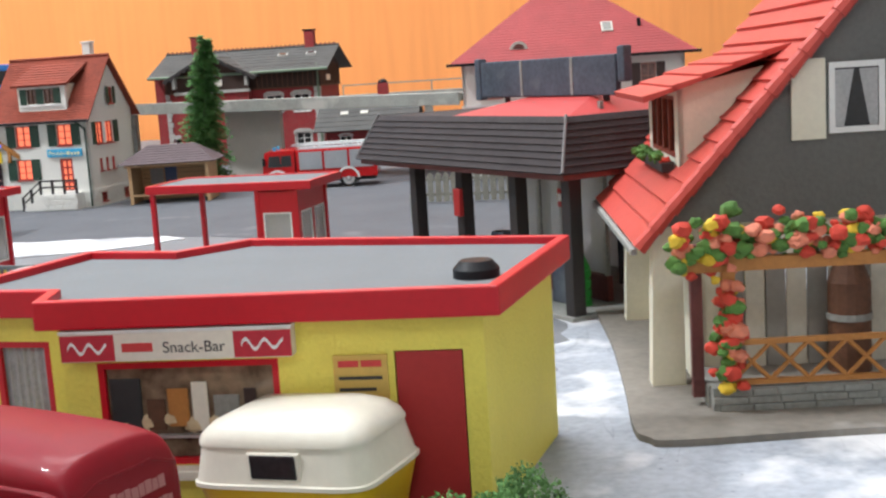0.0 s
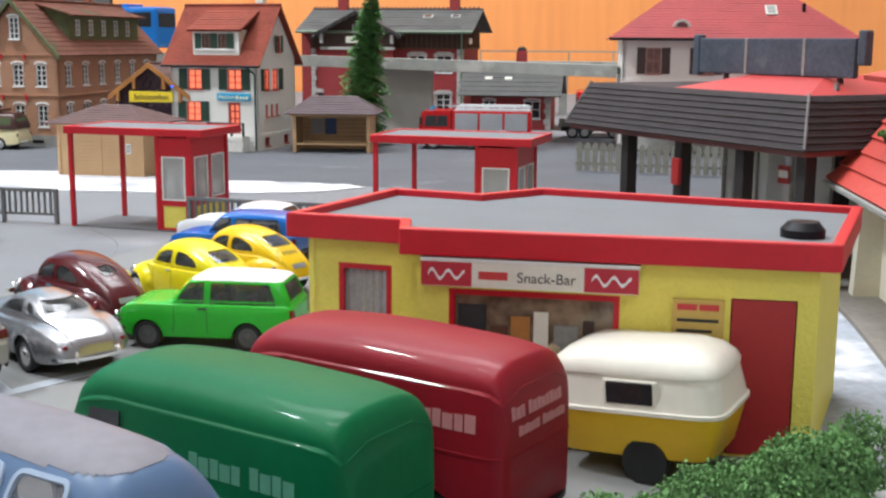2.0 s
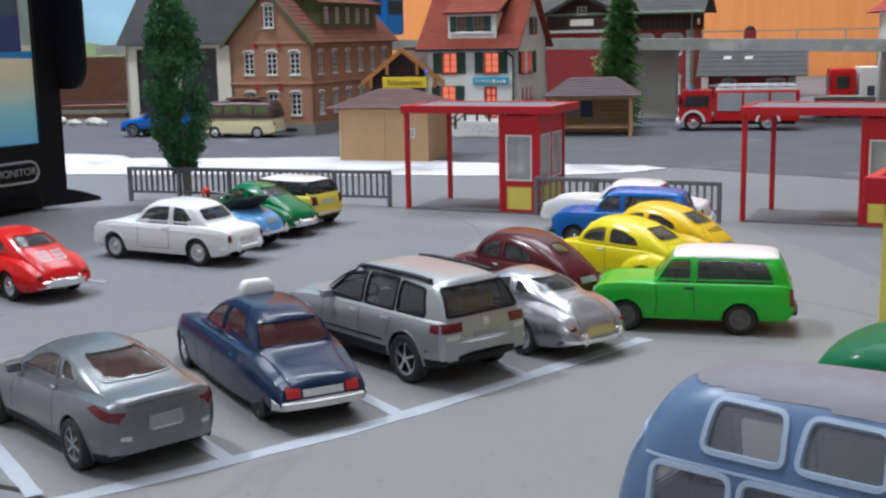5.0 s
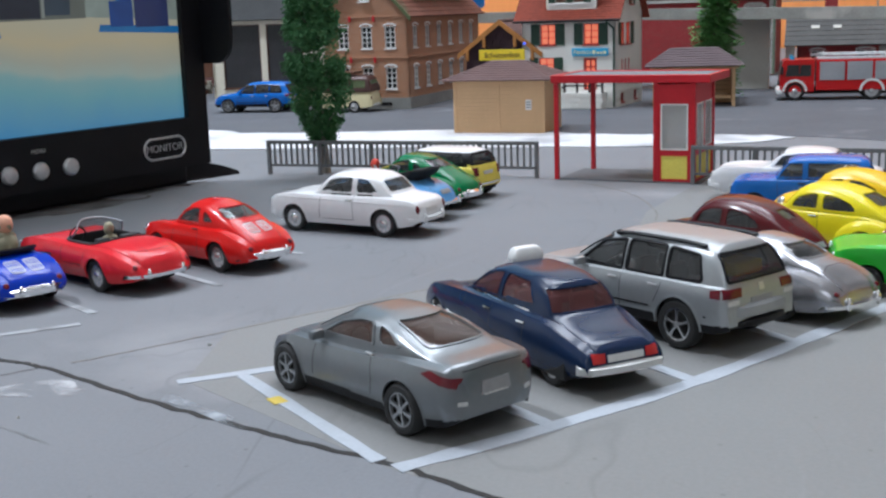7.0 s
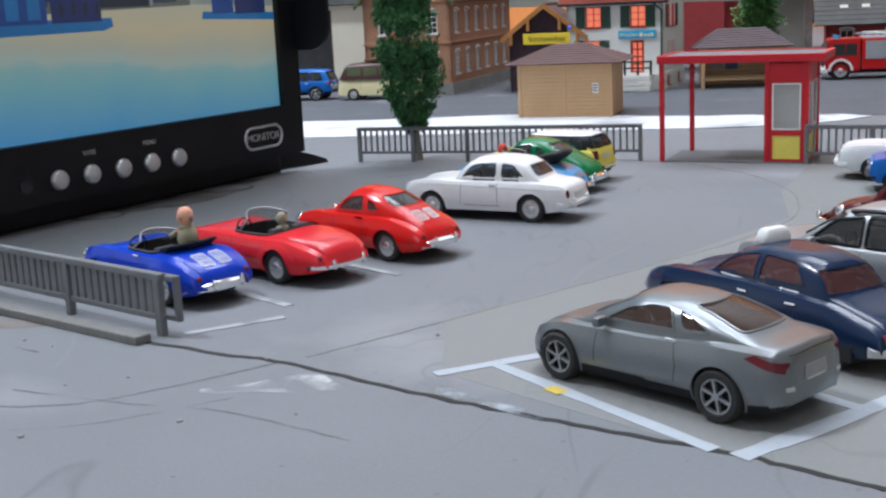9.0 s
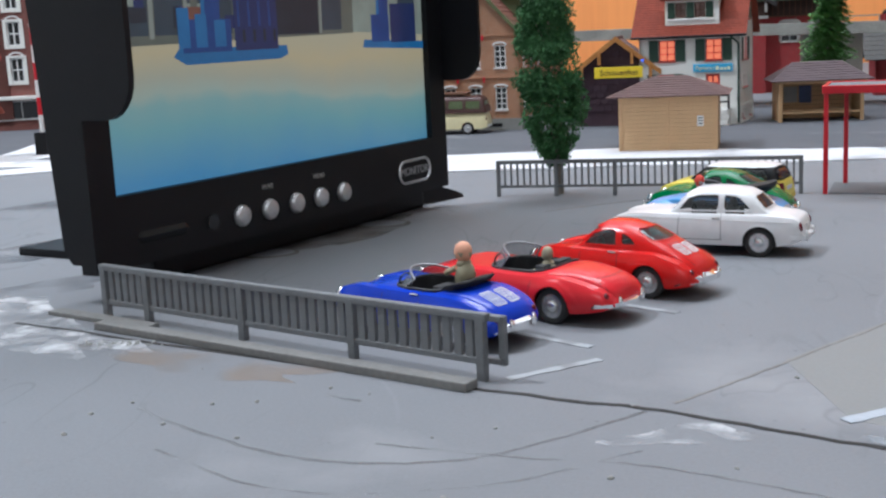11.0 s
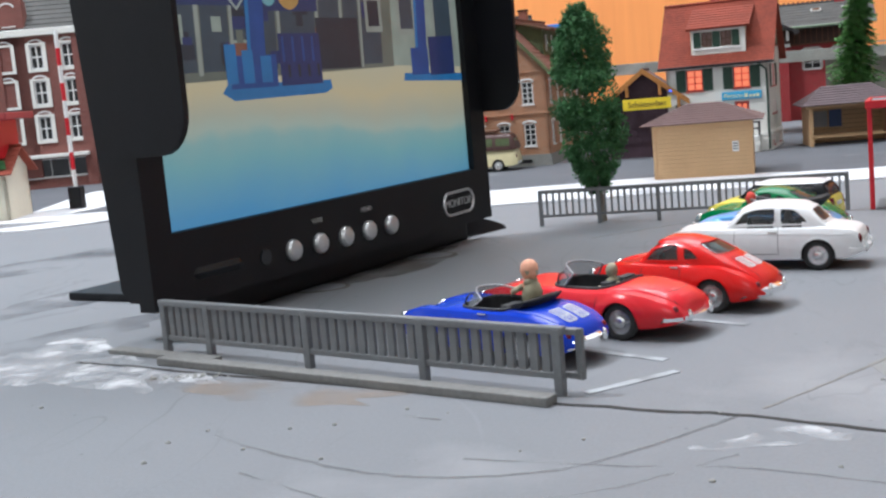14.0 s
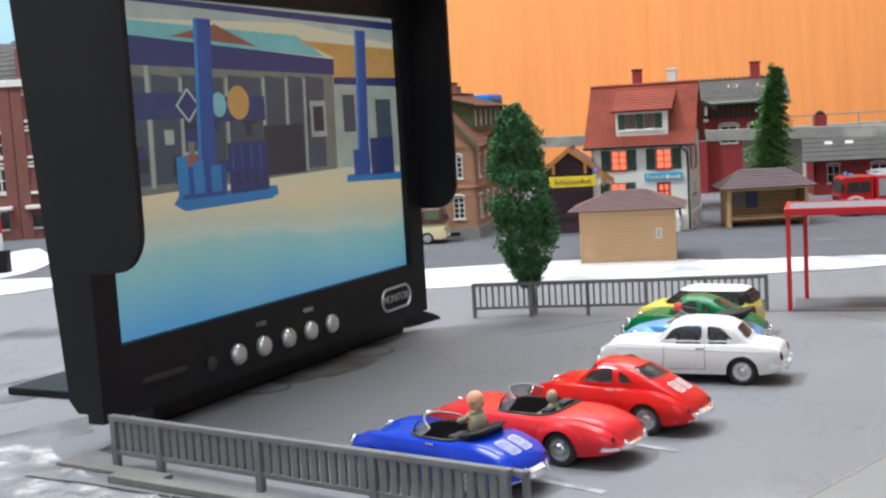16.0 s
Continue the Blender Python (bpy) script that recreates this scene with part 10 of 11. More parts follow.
M["board_blue"] = mat("blue_grey_board", (0.062, 0.075, 0.10), 0.65, vary=0.4, stain=110, wear=((0.13, 0.15, 0.17), 0.6))
M["canopy_hip"] = mat("pale_hip_tile", (0.2, 0.19, 0.19), 0.7, vary=0.3)
M["roof_red2"] = mat("plain_red_sheet", (0.5, 0.045, 0.04), 0.55, vary=0.1)
canopy()


def corner_house():
    """The house with the grey gable and bright red tiles."""
    root = thing("gable_house", 5.2, 23.7, 0, -3, "house with grey shingled gable, red tiles and flowered balcony", "model house")
    w, d, h, k = 8.4, 8.4, 4.4, 1.1
    rise = k * w / 2
    part("wall", wall(B(), w, 3.55, 0.25, [(1.6, 3.2, 0.5, 2.6)]), M["cream_wall"], root)
    part("wall", turned(wall(B(), d, h, 0.25, [(2.5, 3.7, 1.0, 2.6)]), side(0, d, -90)), M["cream_wall"], root)
    part("wall", turned(wall(B(), d, h, 0.25, []), side(w, 0, 90)), M["cream_wall"], root)
    part("gable", prism(B(), [(-0.6, 3.5), (w + 0.6, 3.5), (w + 0.05, h + 0.0), (w / 2, h + rise - 0.15), (-0.05, h + 0.0)], -0.12, 0.1), M["gable"], root, "dark grey shingled gable")
    o = 1.15
    ya = -0.45
    slopes = (((-o, d, h - o * k), (-o, ya, h - o * k), (w / 2, ya, h + rise), (w / 2, d, h + rise)), ((w + o, ya, h - o * k), (w + o, d, h - o * k), (w / 2, d, h + rise), (w / 2, ya, h + rise)))
    for q in slopes:
        courses("tile_course", root, *q, 15, M["tile_red"], 0.09, 0.09)
    for s in (1, -1):
        a, b = Vector((w / 2 - s * (w / 2 + o), ya - 0.06, h - o * k)), Vector((w / 2, ya - 0.06, h + rise))
        for i in range(16):
            p, q = a.lerp(b, i / 16), a.lerp(b, (i + 1.05) / 16)
            part("verge_tile", rod(B(), p, q, 0.17, 8, 0.13), M["tile_red"], root)
    part("gutter", turned(box(B(), -o - 0.16, -o - 0.02, ya, d, h - o * k - 0.14, h - o * k + 0.0, 0.04), Matrix.Identity(4)), M["stone"], root)
    # shed dormer on the street slope
    z0 = 5.35
    part("dormer_front", turned(wall(B(), 4.6, 1.75, 0.12, [(0.5, 4.1, 0.25, 1.6)]), side(0.05, 6.2, -90) @ Matrix.Translation((0, 0, z0 - 0.9))), M["cream_wall"], root)
    for q in range(4):
        part("dormer_window", turned(frame_bm(0.5 + q * 0.9, 1.4 + q * 0.9, 0.25, 1.6, (0, 0), 0.09, 0.05), side(0.05, 6.2, -90) @ Matrix.Translation((0, 0, z0 - 0.9))), M["frame_rust"], root)
    part("dormer_panes", turned(box(B(), 0.5, 4.1, 0.09, 0.11, 0.25, 1.6), side(0.05, 6.2, -90) @ Matrix.Translation((0, 0, z0 - 0.9))), M["glass_dark"], root)
    for y in (1.6, 6.1):
        part("dormer_cheek", prism(B(), [(0.05, z0 - 0.9), (0.05, 6.25), (1.9, 6.6)], y, y + 0.1), M["cream_wall"], root)
    courses("dormer_tile", root, (-0.75, 6.6, 6.05), (-0.75, 1.1, 6.05), (2.4, 1.1, 7.05), (2.4, 6.6, 7.05), 5, M["tile_red"], 0.08, 0.06)
    part("flower_box", box(B(), -0.3, 0.0, 1.9, 5.9, z0 - 0.95, z0 - 0.72, 0.03), M["black_wood"], root)
    # gable window with shutters and curtains
    m = Matrix.Translation((0, -0.14, 0))
    wn = part("window", turned(wall(B(), 1.1, 1.4, 0.1, [(2.87, 3.73, 5.32, 6.48)], 2.75, 5.2), m @ Matrix.Translation((0, -0.06, 0))), M["white_frame"], root)
    part("pane", turned(box(B(), 2.85, 3.75, -0.01, 0.01, 5.3, 6.5), m), M["glass_dark"], wn)
    for s in (0, 1):
        bm = B()
        x0, x1 = (2.88, 3.25) if not s else (3.72, 3.35)
        v = [bm.verts.new((x0, -0.03, 5.33)), bm.verts.new((x0 + (x1 - x0) * 0.45, -0.03, 5.33)), bm.verts.new((x1, -0.03, 6.45)), bm.verts.new((x0, -0.03, 6.45))]
        bm.faces.new(v)
        part("curtain", turned(bm, m), M["curtain"], wn)
    for a, b in ((2.0, 2.68), (3.92, 4.6)):
        part("shutter", turned(box(B(), a, b, -0.1, -0.02, 5.1, 6.7, 0.02), m), M["cream_wall"], wn, "cream shutter")
    # buttress posts at the side passage
    for x, y in ((-0.55, 0.2), (-0.35, 6.6)):
        bm = B()
        slab(bm, [(x - 0.35, y - 0.2), (x + 0.35, y - 0.2), (x + 0.35, y + 0.3), (x - 0.35, y + 0.3)], 0.1, 3.6)
        for v in bm.verts:
            if v.co.z > 1:
                v.co.x += 0.12 if v.co.x < x else 0
        part("buttress", bm, M["cream_wall"], root, "tapered cream buttress")
    part("lintel", box(B(), -0.7, 0.1, 0.1, 6.8, 3.3, 3.5), M["brown"], root)
    # terrace: stone wall, lattice rail, flowered frame, striped awning wall
    t0, t1, ty = 0.1, 6.8, -1.9
    for r_ in range(3):
        x = t0 - 0.12 * (r_ % 2)
        while x < t1:
            L = random.uniform(0.45, 0.8)
            part("terrace_stone", box(B(), x + 0.012, min(x + L, t1 + 0.2), ty - 0.1 + random.uniform(-0.02, 0.02), ty + 0.2, 0.12 + r_ * 0.15, 0.26 + r_ * 0.15, 0.025), M["stone"], root)
            x += L
    part("terrace_wall", box(B(), t0 - 0.1, t1 + 0.1, ty - 0.04, ty + 0.22, 0, 0.58), M["stone"], root)
    part("terrace_side", box(B(), t0 - 0.15, t0 + 0.2, ty + 0.22, -0.3, 0, 0.58), M["stone"], root)
    part("terrace_floor", box(B(), t0, t1, ty, -0.1, 0.0, 0.5), M["pavement"], root)
    for z in (0.62, 1.4):
        part("rail", box(B(), t0 + 0.2, t1, ty - 0.02, ty + 0.1, z, z + 0.1), M["ochre"], root, "orange-brown lattice rail")
    for i in range(9):
        for s in (0, 1):
            a, b = (t0 + 0.3 + i * 0.72, 0.7), (t0 + 1.02 + i * 0.72, 1.42)
            if s:
                a, b = (a[0], b[1]), (b[0], a[1])
            part("lattice_bar", rod(B(), (a[0], ty + 0.04, a[1]), (b[0], ty + 0.04, b[1]), 0.045, 6), M["ochre"], root)
    part("pergola_post", box(B(), -0.3, -0.08, -1.5, -1.28, 0.3, 3.3), M["brown_red"], root)
    for x in (t0 + 0.24, 4.0):
        part("pergola_post", box(B(), x - 0.12, x + 0.12, ty - 0.08, ty + 0.16, 0.5, 3.2), M["ochre"], root)
    part("pergola_beam", box(B(), t0 - 0.6, t1, ty - 0.08, ty + 0.16, 2.85, 3.1), M["ochre"], root)
    for i in range(9):
        part("awning_stripe", box(B(), 0.6 + i * 0.42, 0.6 + i * 0.42 + 0.4, -0.16, -0.08, 0.5, 2.95, 0.03), M["stripe_a"] if i % 2 else M["stripe_b"], root)
    rng = random.Random(3)
    kinds = (("blossom", M["flower_red"]), ("blossom", M["flower_pink"]), ("blossom", M["flower_yellow"]), ("leaf_clump", M["leaf_light"]))
    for i in range(330):
        kd = kinds[rng.choice((0, 0, 1, 1, 2, 3, 3, 3))]
        if i < 270:
            x = rng.uniform(t0 - 0.85, t1)
            z = 3.42 + rng.gauss(0, 0.24) - max(0, t0 - x) * 0.25
        else:
            x, z = t0 + 0.22 + rng.gauss(0, 0.13), rng.uniform(0.6, 3.2)
        part(kd[0], ball(B(), x, ty - 0.05 + rng.uniform(-0.2, 0.15), z, rng.uniform(0.08, 0.2), 2, (1, 0.9, 0.8), 0.22), kd[1], root, "", True)
    bm = B()
    rod(bm, (2.95, -0.7, 0.5), (2.95, -0.7, 2.3), 0.42, 16)
    rod(bm, (2.95, -0.7, 2.3), (2.95, -0.7, 2.75), 0.42, 16, 0.25)
    part("stove", bm, M["brown"], root, "dark brown round stove on the terrace")
    part("stove_ring", rod(B(), (2.95, -0.7, 1.55), (2.95, -0.7, 1.68), 0.45, 16), M["stone"], root)
    for i in range(22):
        kd = kinds[rng.choice((0, 2, 3, 3, 3, 3))]
        part(kd[0], ball(B(), -0.25 + rng.uniform(-0.12, 0.1), rng.uniform(1.9, 5.9), z0 - 0.68 + rng.gauss(0, 0.06), rng.uniform(0.07, 0.14), 2, (1, 1, 0.8), 0.4), kd[1], root)
    return root


M["frame_rust"] = mat("rust_red_timber", (0.28, 0.05, 0.025), 0.6, vary=0.25)
M["stripe_a"] = mat("cream_stripe", (0.62, 0.58, 0.48), 0.8, vary=0.1)
M["stripe_b"] = mat("grey_stripe", (0.3, 0.28, 0.25), 0.8, vary=0.1)
corner_house()
bm = slab(B(), smooth_line([(4.25, 31.8), (4.1, 28), (3.75, 24), (3.45, 21.2), (3.6, 20.5), (4.2, 20.2), (8, 20.2), (14.5, 19.8), (14.5, 32), (4.25, 31.8)], 6), -0.05, 0.14)
setting("pavement", bm, M["pavement"], "raised cobbled pavement with a rounded kerb", "pavement")

# ---- kiosk, shelter, picket fence ----
def kiosk():
    root = thing("kiosk", -27.8, 57.2, 0, -8, "closed tan timber kiosk with a brown hipped roof", "kiosk")
    w, d, h = 4.6, 3.6, 2.75
    part("core", box(B(), 0.05, w - 0.05, 0.05, d - 0.05, 0, h), M["tan"], root)
    n = 14
    for i in range(n):
        z0 = h * i / n
        for a in ((0, w, -0.01, 0.05), (w - 0.05, w + 0.01, 0.055, d)):
            part("board", box(B(), *a, z0 + 0.008, z0 + h / n), M["tan"], root)
    for px in (0, w / 2, w):
        part("corner_post", box(B(), px - 0.07, px + 0.07, -0.05, 0.06, 0, h), M["tan"], root)
    o, z0, z1 = 0.6, h - 0.05, 3.58
    q = [(-o, -o, z0), (w + o, -o, z0), (w + o, d + o, z0), (-o, d + o, z0)]
    r1, r2 = (1.5, d / 2, z1), (w - 1.5, d / 2, z1)
    for f in ((q[0], q[1], r2, r1), (q[1], q[2], r2, r2), (q[2], q[3], r1, r2), (q[3], q[0], r1, r1)):
        part("roof", roof_slope(B(), *f, 9, 0.04, 0.03), M["kiosk_roof"], root)
    notice = part("notice", box(B(), w - 0.9, w - 0.6, -0.05, -0.02, 1.2, 1.7), M["white_frame"], root, "small white notice")
    for k in range(3):
        part("notice_bar", box(B(), w - 0.86, w - 0.64, -0.058, -0.051, 1.3 + 0.13 * k, 1.35 + 0.13 * k), M["ink"], notice)
    return root


kiosk()


def wood_shelter():
    root = thing("timber_shelter", -18.3, 71.0, 0, 0, "open timber waiting shelter with a shingle roof and bench", "bus shelter")
    w, d, h = 4.8, 3.0, 2.45
    for px in (0.08, w - 0.08):
        for py in (0.08, d - 0.08):
            part("post", box(B(), px - 0.1, px + 0.1, py - 0.1, py + 0.1, 0, h), M["tan"], root)
    part("back_wall", box(B(), 0, w, d - 0.12, d, 0, h), M["tan"], root)
    for px in (0, w - 0.1):
        part("side_wall", box(B(), px, px + 0.1, 0.2, d, 0.0, h), M["tan"], root)
    part("bench", box(B(), 0.3, w - 0.3, d - 1.0, d - 0.2, 0.5, 0.62), M["tan"], root)
    part("rail", box(B(), 0.1, w - 0.1, -0.02, 0.08, 0.5, 0.62), M["tan"], root)
    part("beam", box(B(), -0.2, w + 0.2, -0.05, 0.15, h - 0.2, h), M["tan"], root)
    part("poster", box(B(), 1.55, 2.3, d - 0.16, d - 0.12, 0.95, 2.0), M["poster_blue"], root, "blue poster")
    part("mural", box(B(), 0.65, 1.45, d - 0.15, d - 0.12, 1.0, 1.95), M["curtain"], root, "pale grey mural")
    o = 0.5
    q = [(-o, -o, h), (w + o, -o, h), (w + o, d + o, h), (-o, d + o, h)]
    r1, r2 = (1.0, d / 2, 3.5), (w - 1.0, d / 2, 3.5)
    for f in ((q[0], q[1], r2, r1), (q[1], q[2], r2, r2), (q[2], q[3], r1, r2), (q[3], q[0], r1, r1)):
        part("roof", roof_slope(B(), *f, 8, 0.04, 0.03), M["shelter_roof"], root)
    for q in range(1, 9):
        part("board_joint", box(B(), 0.1, w - 0.1, d - 0.135, d - 0.119, q * 0.27, q * 0.27 + 0.02), M["brown"], root)
    return root


M["poster_blue"] = mat("deep_blue_poster", (0.03, 0.07, 0.2), 0.4, vary=0.2)
wood_shelter()
fence = thing("picket_fence", -1.1, 61.9, 0, -14, "weathered grey wooden picket fence", "fence")
for i in range(24):
    part("picket", prism(B(), [(i * 0.42, 0.1), (i * 0.42 + 0.3, 0.1), (i * 0.42 + 0.3, 1.5), (i * 0.42 + 0.15, 1.65), (i * 0.42, 1.5)], -0.05, 0.03), M["picket"], fence)
for z in (0.4, 1.2):
    part("rail", box(B(), -0.1, 10.1, 0.03, 0.1, z, z + 0.14), M["picket"], fence)


# ---- trees ----
def leafy(name, x, y, h, r, trunk_h, material, label, n=420, fat=0.45, leaf=0.16):
    root = thing(name, x, y, 0, 0, label, "model tree")
    bm = B()
    rod(bm, (0, 0, 0), (0, 0, trunk_h + h * 0.5), 0.18, 8, 0.05)
    for k in range(9):
        a = k * 2.4
        z = trunk_h + h * 0.05 + k * h * 0.07
        rod(bm, (0, 0, z), (math.cos(a) * r * 0.6, math.sin(a) * r * 0.6, z + 0.9), 0.06, 5, 0.02)
    part("trunk", bm, M["bark"], root)
    rng = random.Random(name)
    clumps = [(rng.random(), rng.uniform(0, 2 * math.pi)) for _ in range(120)]
    verts, faces = [], []
    for k in range(n):
        t, a = rng.choice(clumps)
        t = min(1, max(0, t + rng.gauss(0, 0.028)))
        rr = (1 + 0.16 * math.sin(3 * a + 9 * t) + 0.1 * math.sin(5 * a - 14 * t)) * r * float(np.interp(t, (0, 0.12, 0.3, 0.5, 0.7, 0.88, 1), (0.3, 0.66, 1.0, 1.02, 0.84, 0.66, 0.3))) * math.sqrt(rng.uniform(0.3, 1.15))
        a += rng.gauss(0, 0.32)
        c = Vector((rr * math.cos(a), rr * math.sin(a), trunk_h + t * (h - trunk_h)))
        s = leaf * rng.uniform(0.6, 1.5)
        for _ in range(5):
            d = Vector((rng.gauss(0, 1), rng.gauss(0, 1), rng.gauss(0, 1))).normalized()
            e = d.orthogonal().normalized()
            f = d.cross(e)
            p = c + Vector((rng.gauss(0, s), rng.gauss(0, s), rng.gauss(0, s)))
            b = len(verts)
            verts += [p - e * s, p + f * s * 0.7, p + e * s, p - f * s * 0.7 + d * s * 0.4]
            faces.append((b, b + 1, b + 2, b + 3))
    me = bpy.data.meshes.new("crown")
    me.from_pydata([v * CM for v in verts], [], faces)
    me.materials.append(material)
    ob = new("crown", me)
    ob.parent = root
    return root


leafy("shrub", 14.6, 71.6, 3.4, 0.8, 2.6, M["leaf_light"], "bright green model shrub beside the white house", 700, 0.6, 0.13)
poplar = leafy("poplar_tree", -30.2, 42.9, 8.0, 1.12, 1.2, M["leaf"], "slender dark green model poplar behind the railing", 7500, 0.62, 0.052)
poplar.matrix_world = pose(-30.25 * CM, 42.9 * CM, 0, 0, -3.5, 0)


def fir(x, y, h, r):
    root = thing("fir_tree", x, y, 0, 0, "tall narrow dark green model fir", "model tree")
    bm = B()
    rod(bm, (0, 0, 0), (0, 0, h), 0.25, 8, 0.03)
    part("trunk", bm, M["bark"], root)
    rng = random.Random(5)
    verts, faces = [], []
    for lv in range(30):
        t = lv / 30
        z = h * (0.1 + 0.9 * t)
        rr = r * (1 - t) ** 0.6 * (0.85 + 0.3 * rng.random()) + 0.12
        n = int(26 - 10 * t)
        for k in range(n):
            a = 2 * math.pi * (k + rng.random()) / n
            z = h * (0.1 + 0.9 * t) + rng.gauss(0, 0.16)
            L = rr * rng.uniform(0.7, 1.1)
            d = Vector((math.cos(a), math.sin(a), 0))
            s = Vector((-d.y, d.x, 0))
            for q in range(7):
                c = d * L * (q + 1) / 7 + Vector((0, 0, z - 0.3 * L * (q / 7) ** 1.5))
                w = 0.42 * (1.2 - q / 9)
                for sg in (1, -1):
                    b = len(verts)
                    tip = c + d * 0.2 + s * sg * w + Vector((0, 0, rng.uniform(-0.12, 0.1)))
                    verts += [c, c + d * 0.12, tip, c + s * sg * w * 0.4 - Vector((0, 0, 0.08))]
                    faces.append((b, b + 1, b + 2, b + 3))
    me = bpy.data.meshes.new("crown")
    me.from_pydata([v * CM for v in verts], [], faces)
    me.materials.append(M["needle"])
    ob = new("crown", me)
    ob.parent = root
    return root


fir_tree = fir(-14.9, 76.8, 9.9, 1.75)
fir_tree.matrix_world = pose(-14.9 * CM, 76.8 * CM, 0, 0, 5, 0)


M["barrel_green"] = paint("green_barrel_plastic", (0.03, 0.33, 0.04), 0.4)
# ---- barrel and van behind the snack bar ----
barrel = thing("water_barrel", 3.92, 32.6, 0, 0, "bright green ribbed water barrel with a lid", "barrel")
for k in range(4):
    bm = rod(B(), (0, 0, 0.1 + k * 0.28), (0, 0, 0.1 + k * 0.28 + 0.2), 0.36, 16)
    part("rib", bm, M["barrel_green"], barrel)
part("body", rod(B(), (0, 0, 0.1), (0, 0, 1.25), 0.31, 16), M["barrel_green"], barrel)
part("lid", rod(B(), (0, 0, 1.2), (0, 0, 1.6), 0.34, 16, 0.16), M["barrel_green"], barrel)
part("base", box(B(), -0.6, 0.6, -0.5, 0.5, 0, 0.1, 0.02), M["board_blue"], barrel)

# ---- vehicles on the road ----
def fire_engine():
    """fire_engine > cab (> windows), body, shutters, wheels, arches, ladder, hose reel."""
    root = thing("fire_engine", -7.0, 75.6, 0, 178, "red fire engine with silver shutters and roof rack", "model truck")
    cab = part("cab", prism(B(), [(1.62, 0.55), (3.62, 0.55), (3.66, 1.45), (3.48, 2.42), (3.3, 2.5), (1.62, 2.5)], -1.32, 1.32), P["fire"], root)
    for fl in (1, -1):
        for xa, xb in ((1.8, 2.4), (2.5, 3.2)):
            part("side_window", prism(B(), [(xa, 1.5), (xb + 0.12, 1.5), (xb, 2.2), (xa, 2.2)], fl * 1.325 - 0.012, fl * 1.325 + 0.012), M["glass_dark"], cab)
        part("door_seam", box(B(), 2.44, 2.46, fl * 1.325 - 0.008, fl * 1.325 + 0.008, 0.7, 2.3), M["under"], cab)
        for xx in (2.75, -1.75):
            arc = [(xx + q * math.cos(a), 0.58 + q * math.sin(a)) for q, run in ((0.74, range(13)), (0.6, range(12, -1, -1))) for a in (math.pi * k / 12 for k in run)]
            part("wheel_arch", prism(B(), arc, fl * 1.35 - 0.06, fl * 1.35 + 0.06), M["white_frame"], root, "white wheel arch trim")
            wheel(root, xx / K, fl * 1.18 / K, 0.5, 0.28, fl, M["steel"])
        for k in range(3):
            sht = part("shutter", box(B(), -3.35 + k * 1.6, -1.9 + k * 1.6, fl * 1.37 - 0.03, fl * 1.37 + 0.03, 1.25, 2.35), M["shutter_grey"], root, "silver roller shutter")
            for q in range(7):
                part("slat", box(B(), -3.33 + k * 1.6, -1.92 + k * 1.6, fl * 1.402 - 0.012, fl * 1.402 + 0.012, 1.3 + q * 0.15, 1.41 + q * 0.15), M["shutter_grey"], sht)
        part("headlight", rod(B(), (3.6, fl * 0.95, 0.82), (3.72, fl * 0.95, 0.82), 0.16, 12), M["chrome"], cab)
        part("wing_mirror", box(B(), 3.45, 3.6, fl * 1.45 - 0.12, fl * 1.45 + 0.12, 1.6, 2.1, 0.03), M["black"], cab)
    part("windscreen", turned(box(B(), -0.02, 0.02, -1.15, 1.15, 0, 0.82), Matrix.Translation((3.655, 0, 1.5)) @ Matrix.Rotation(radians(-10.5), 4, "Y")), M["glass_dark"], cab)
    part("grille", box(B(), 3.63, 3.69, -0.7, 0.7, 0.75, 1.2, 0.02), M["black"], cab)
    part("bumper", box(B(), 3.5, 3.82, -1.34, 1.34, 0.42, 0.7, 0.04), M["white_frame"], cab)
    part("body", box(B(), -3.6, 1.5, -1.36, 1.36, 0.62, 2.5, 0.05), P["fire"], root)
    part("chassis", box(B(), -3.4, 3.3, -0.9, 0.9, 0.4, 0.7), M["under"], root)
    part("roof_deck", box(B(), -3.5, 1.4, -1.25, 1.25, 2.5, 2.56), M["shutter_grey"], root)
    ladder = part("ladder", box(B(), -3.6, 1.8, 0.1, 0.17, 2.72, 2.82), M["shutter_grey"], root, "grey roof ladder")
    part("ladder_rail", box(B(), -3.6, 1.8, 0.8, 0.87, 2.72, 2.82), M["shutter_grey"], ladder)
    for k in range(12):
        part("rung", rod(B(), (-3.4 + k * 0.44, 0.13, 2.77), (-3.4 + k * 0.44, 0.84, 2.77), 0.03, 6), M["shutter_grey"], ladder)
    for y in (-1.15, 1.15):
        rack = part("roof_rack", rod(B(), (-3.4, y, 2.78), (1.2, y, 2.78), 0.035, 6), M["white_frame"], root)
        for k in range(6):
            part("rack_post", rod(B(), (-3.4 + k * 0.92, y, 2.5), (-3.4 + k * 0.92, y, 2.78), 0.03, 5), M["white_frame"], rack)
    for y in (-0.8, 0.8):
        part("beacon", rod(B(), (2.9, y, 2.5), (2.9, y, 2.72), 0.12, 10), M["sign_blue"], cab)


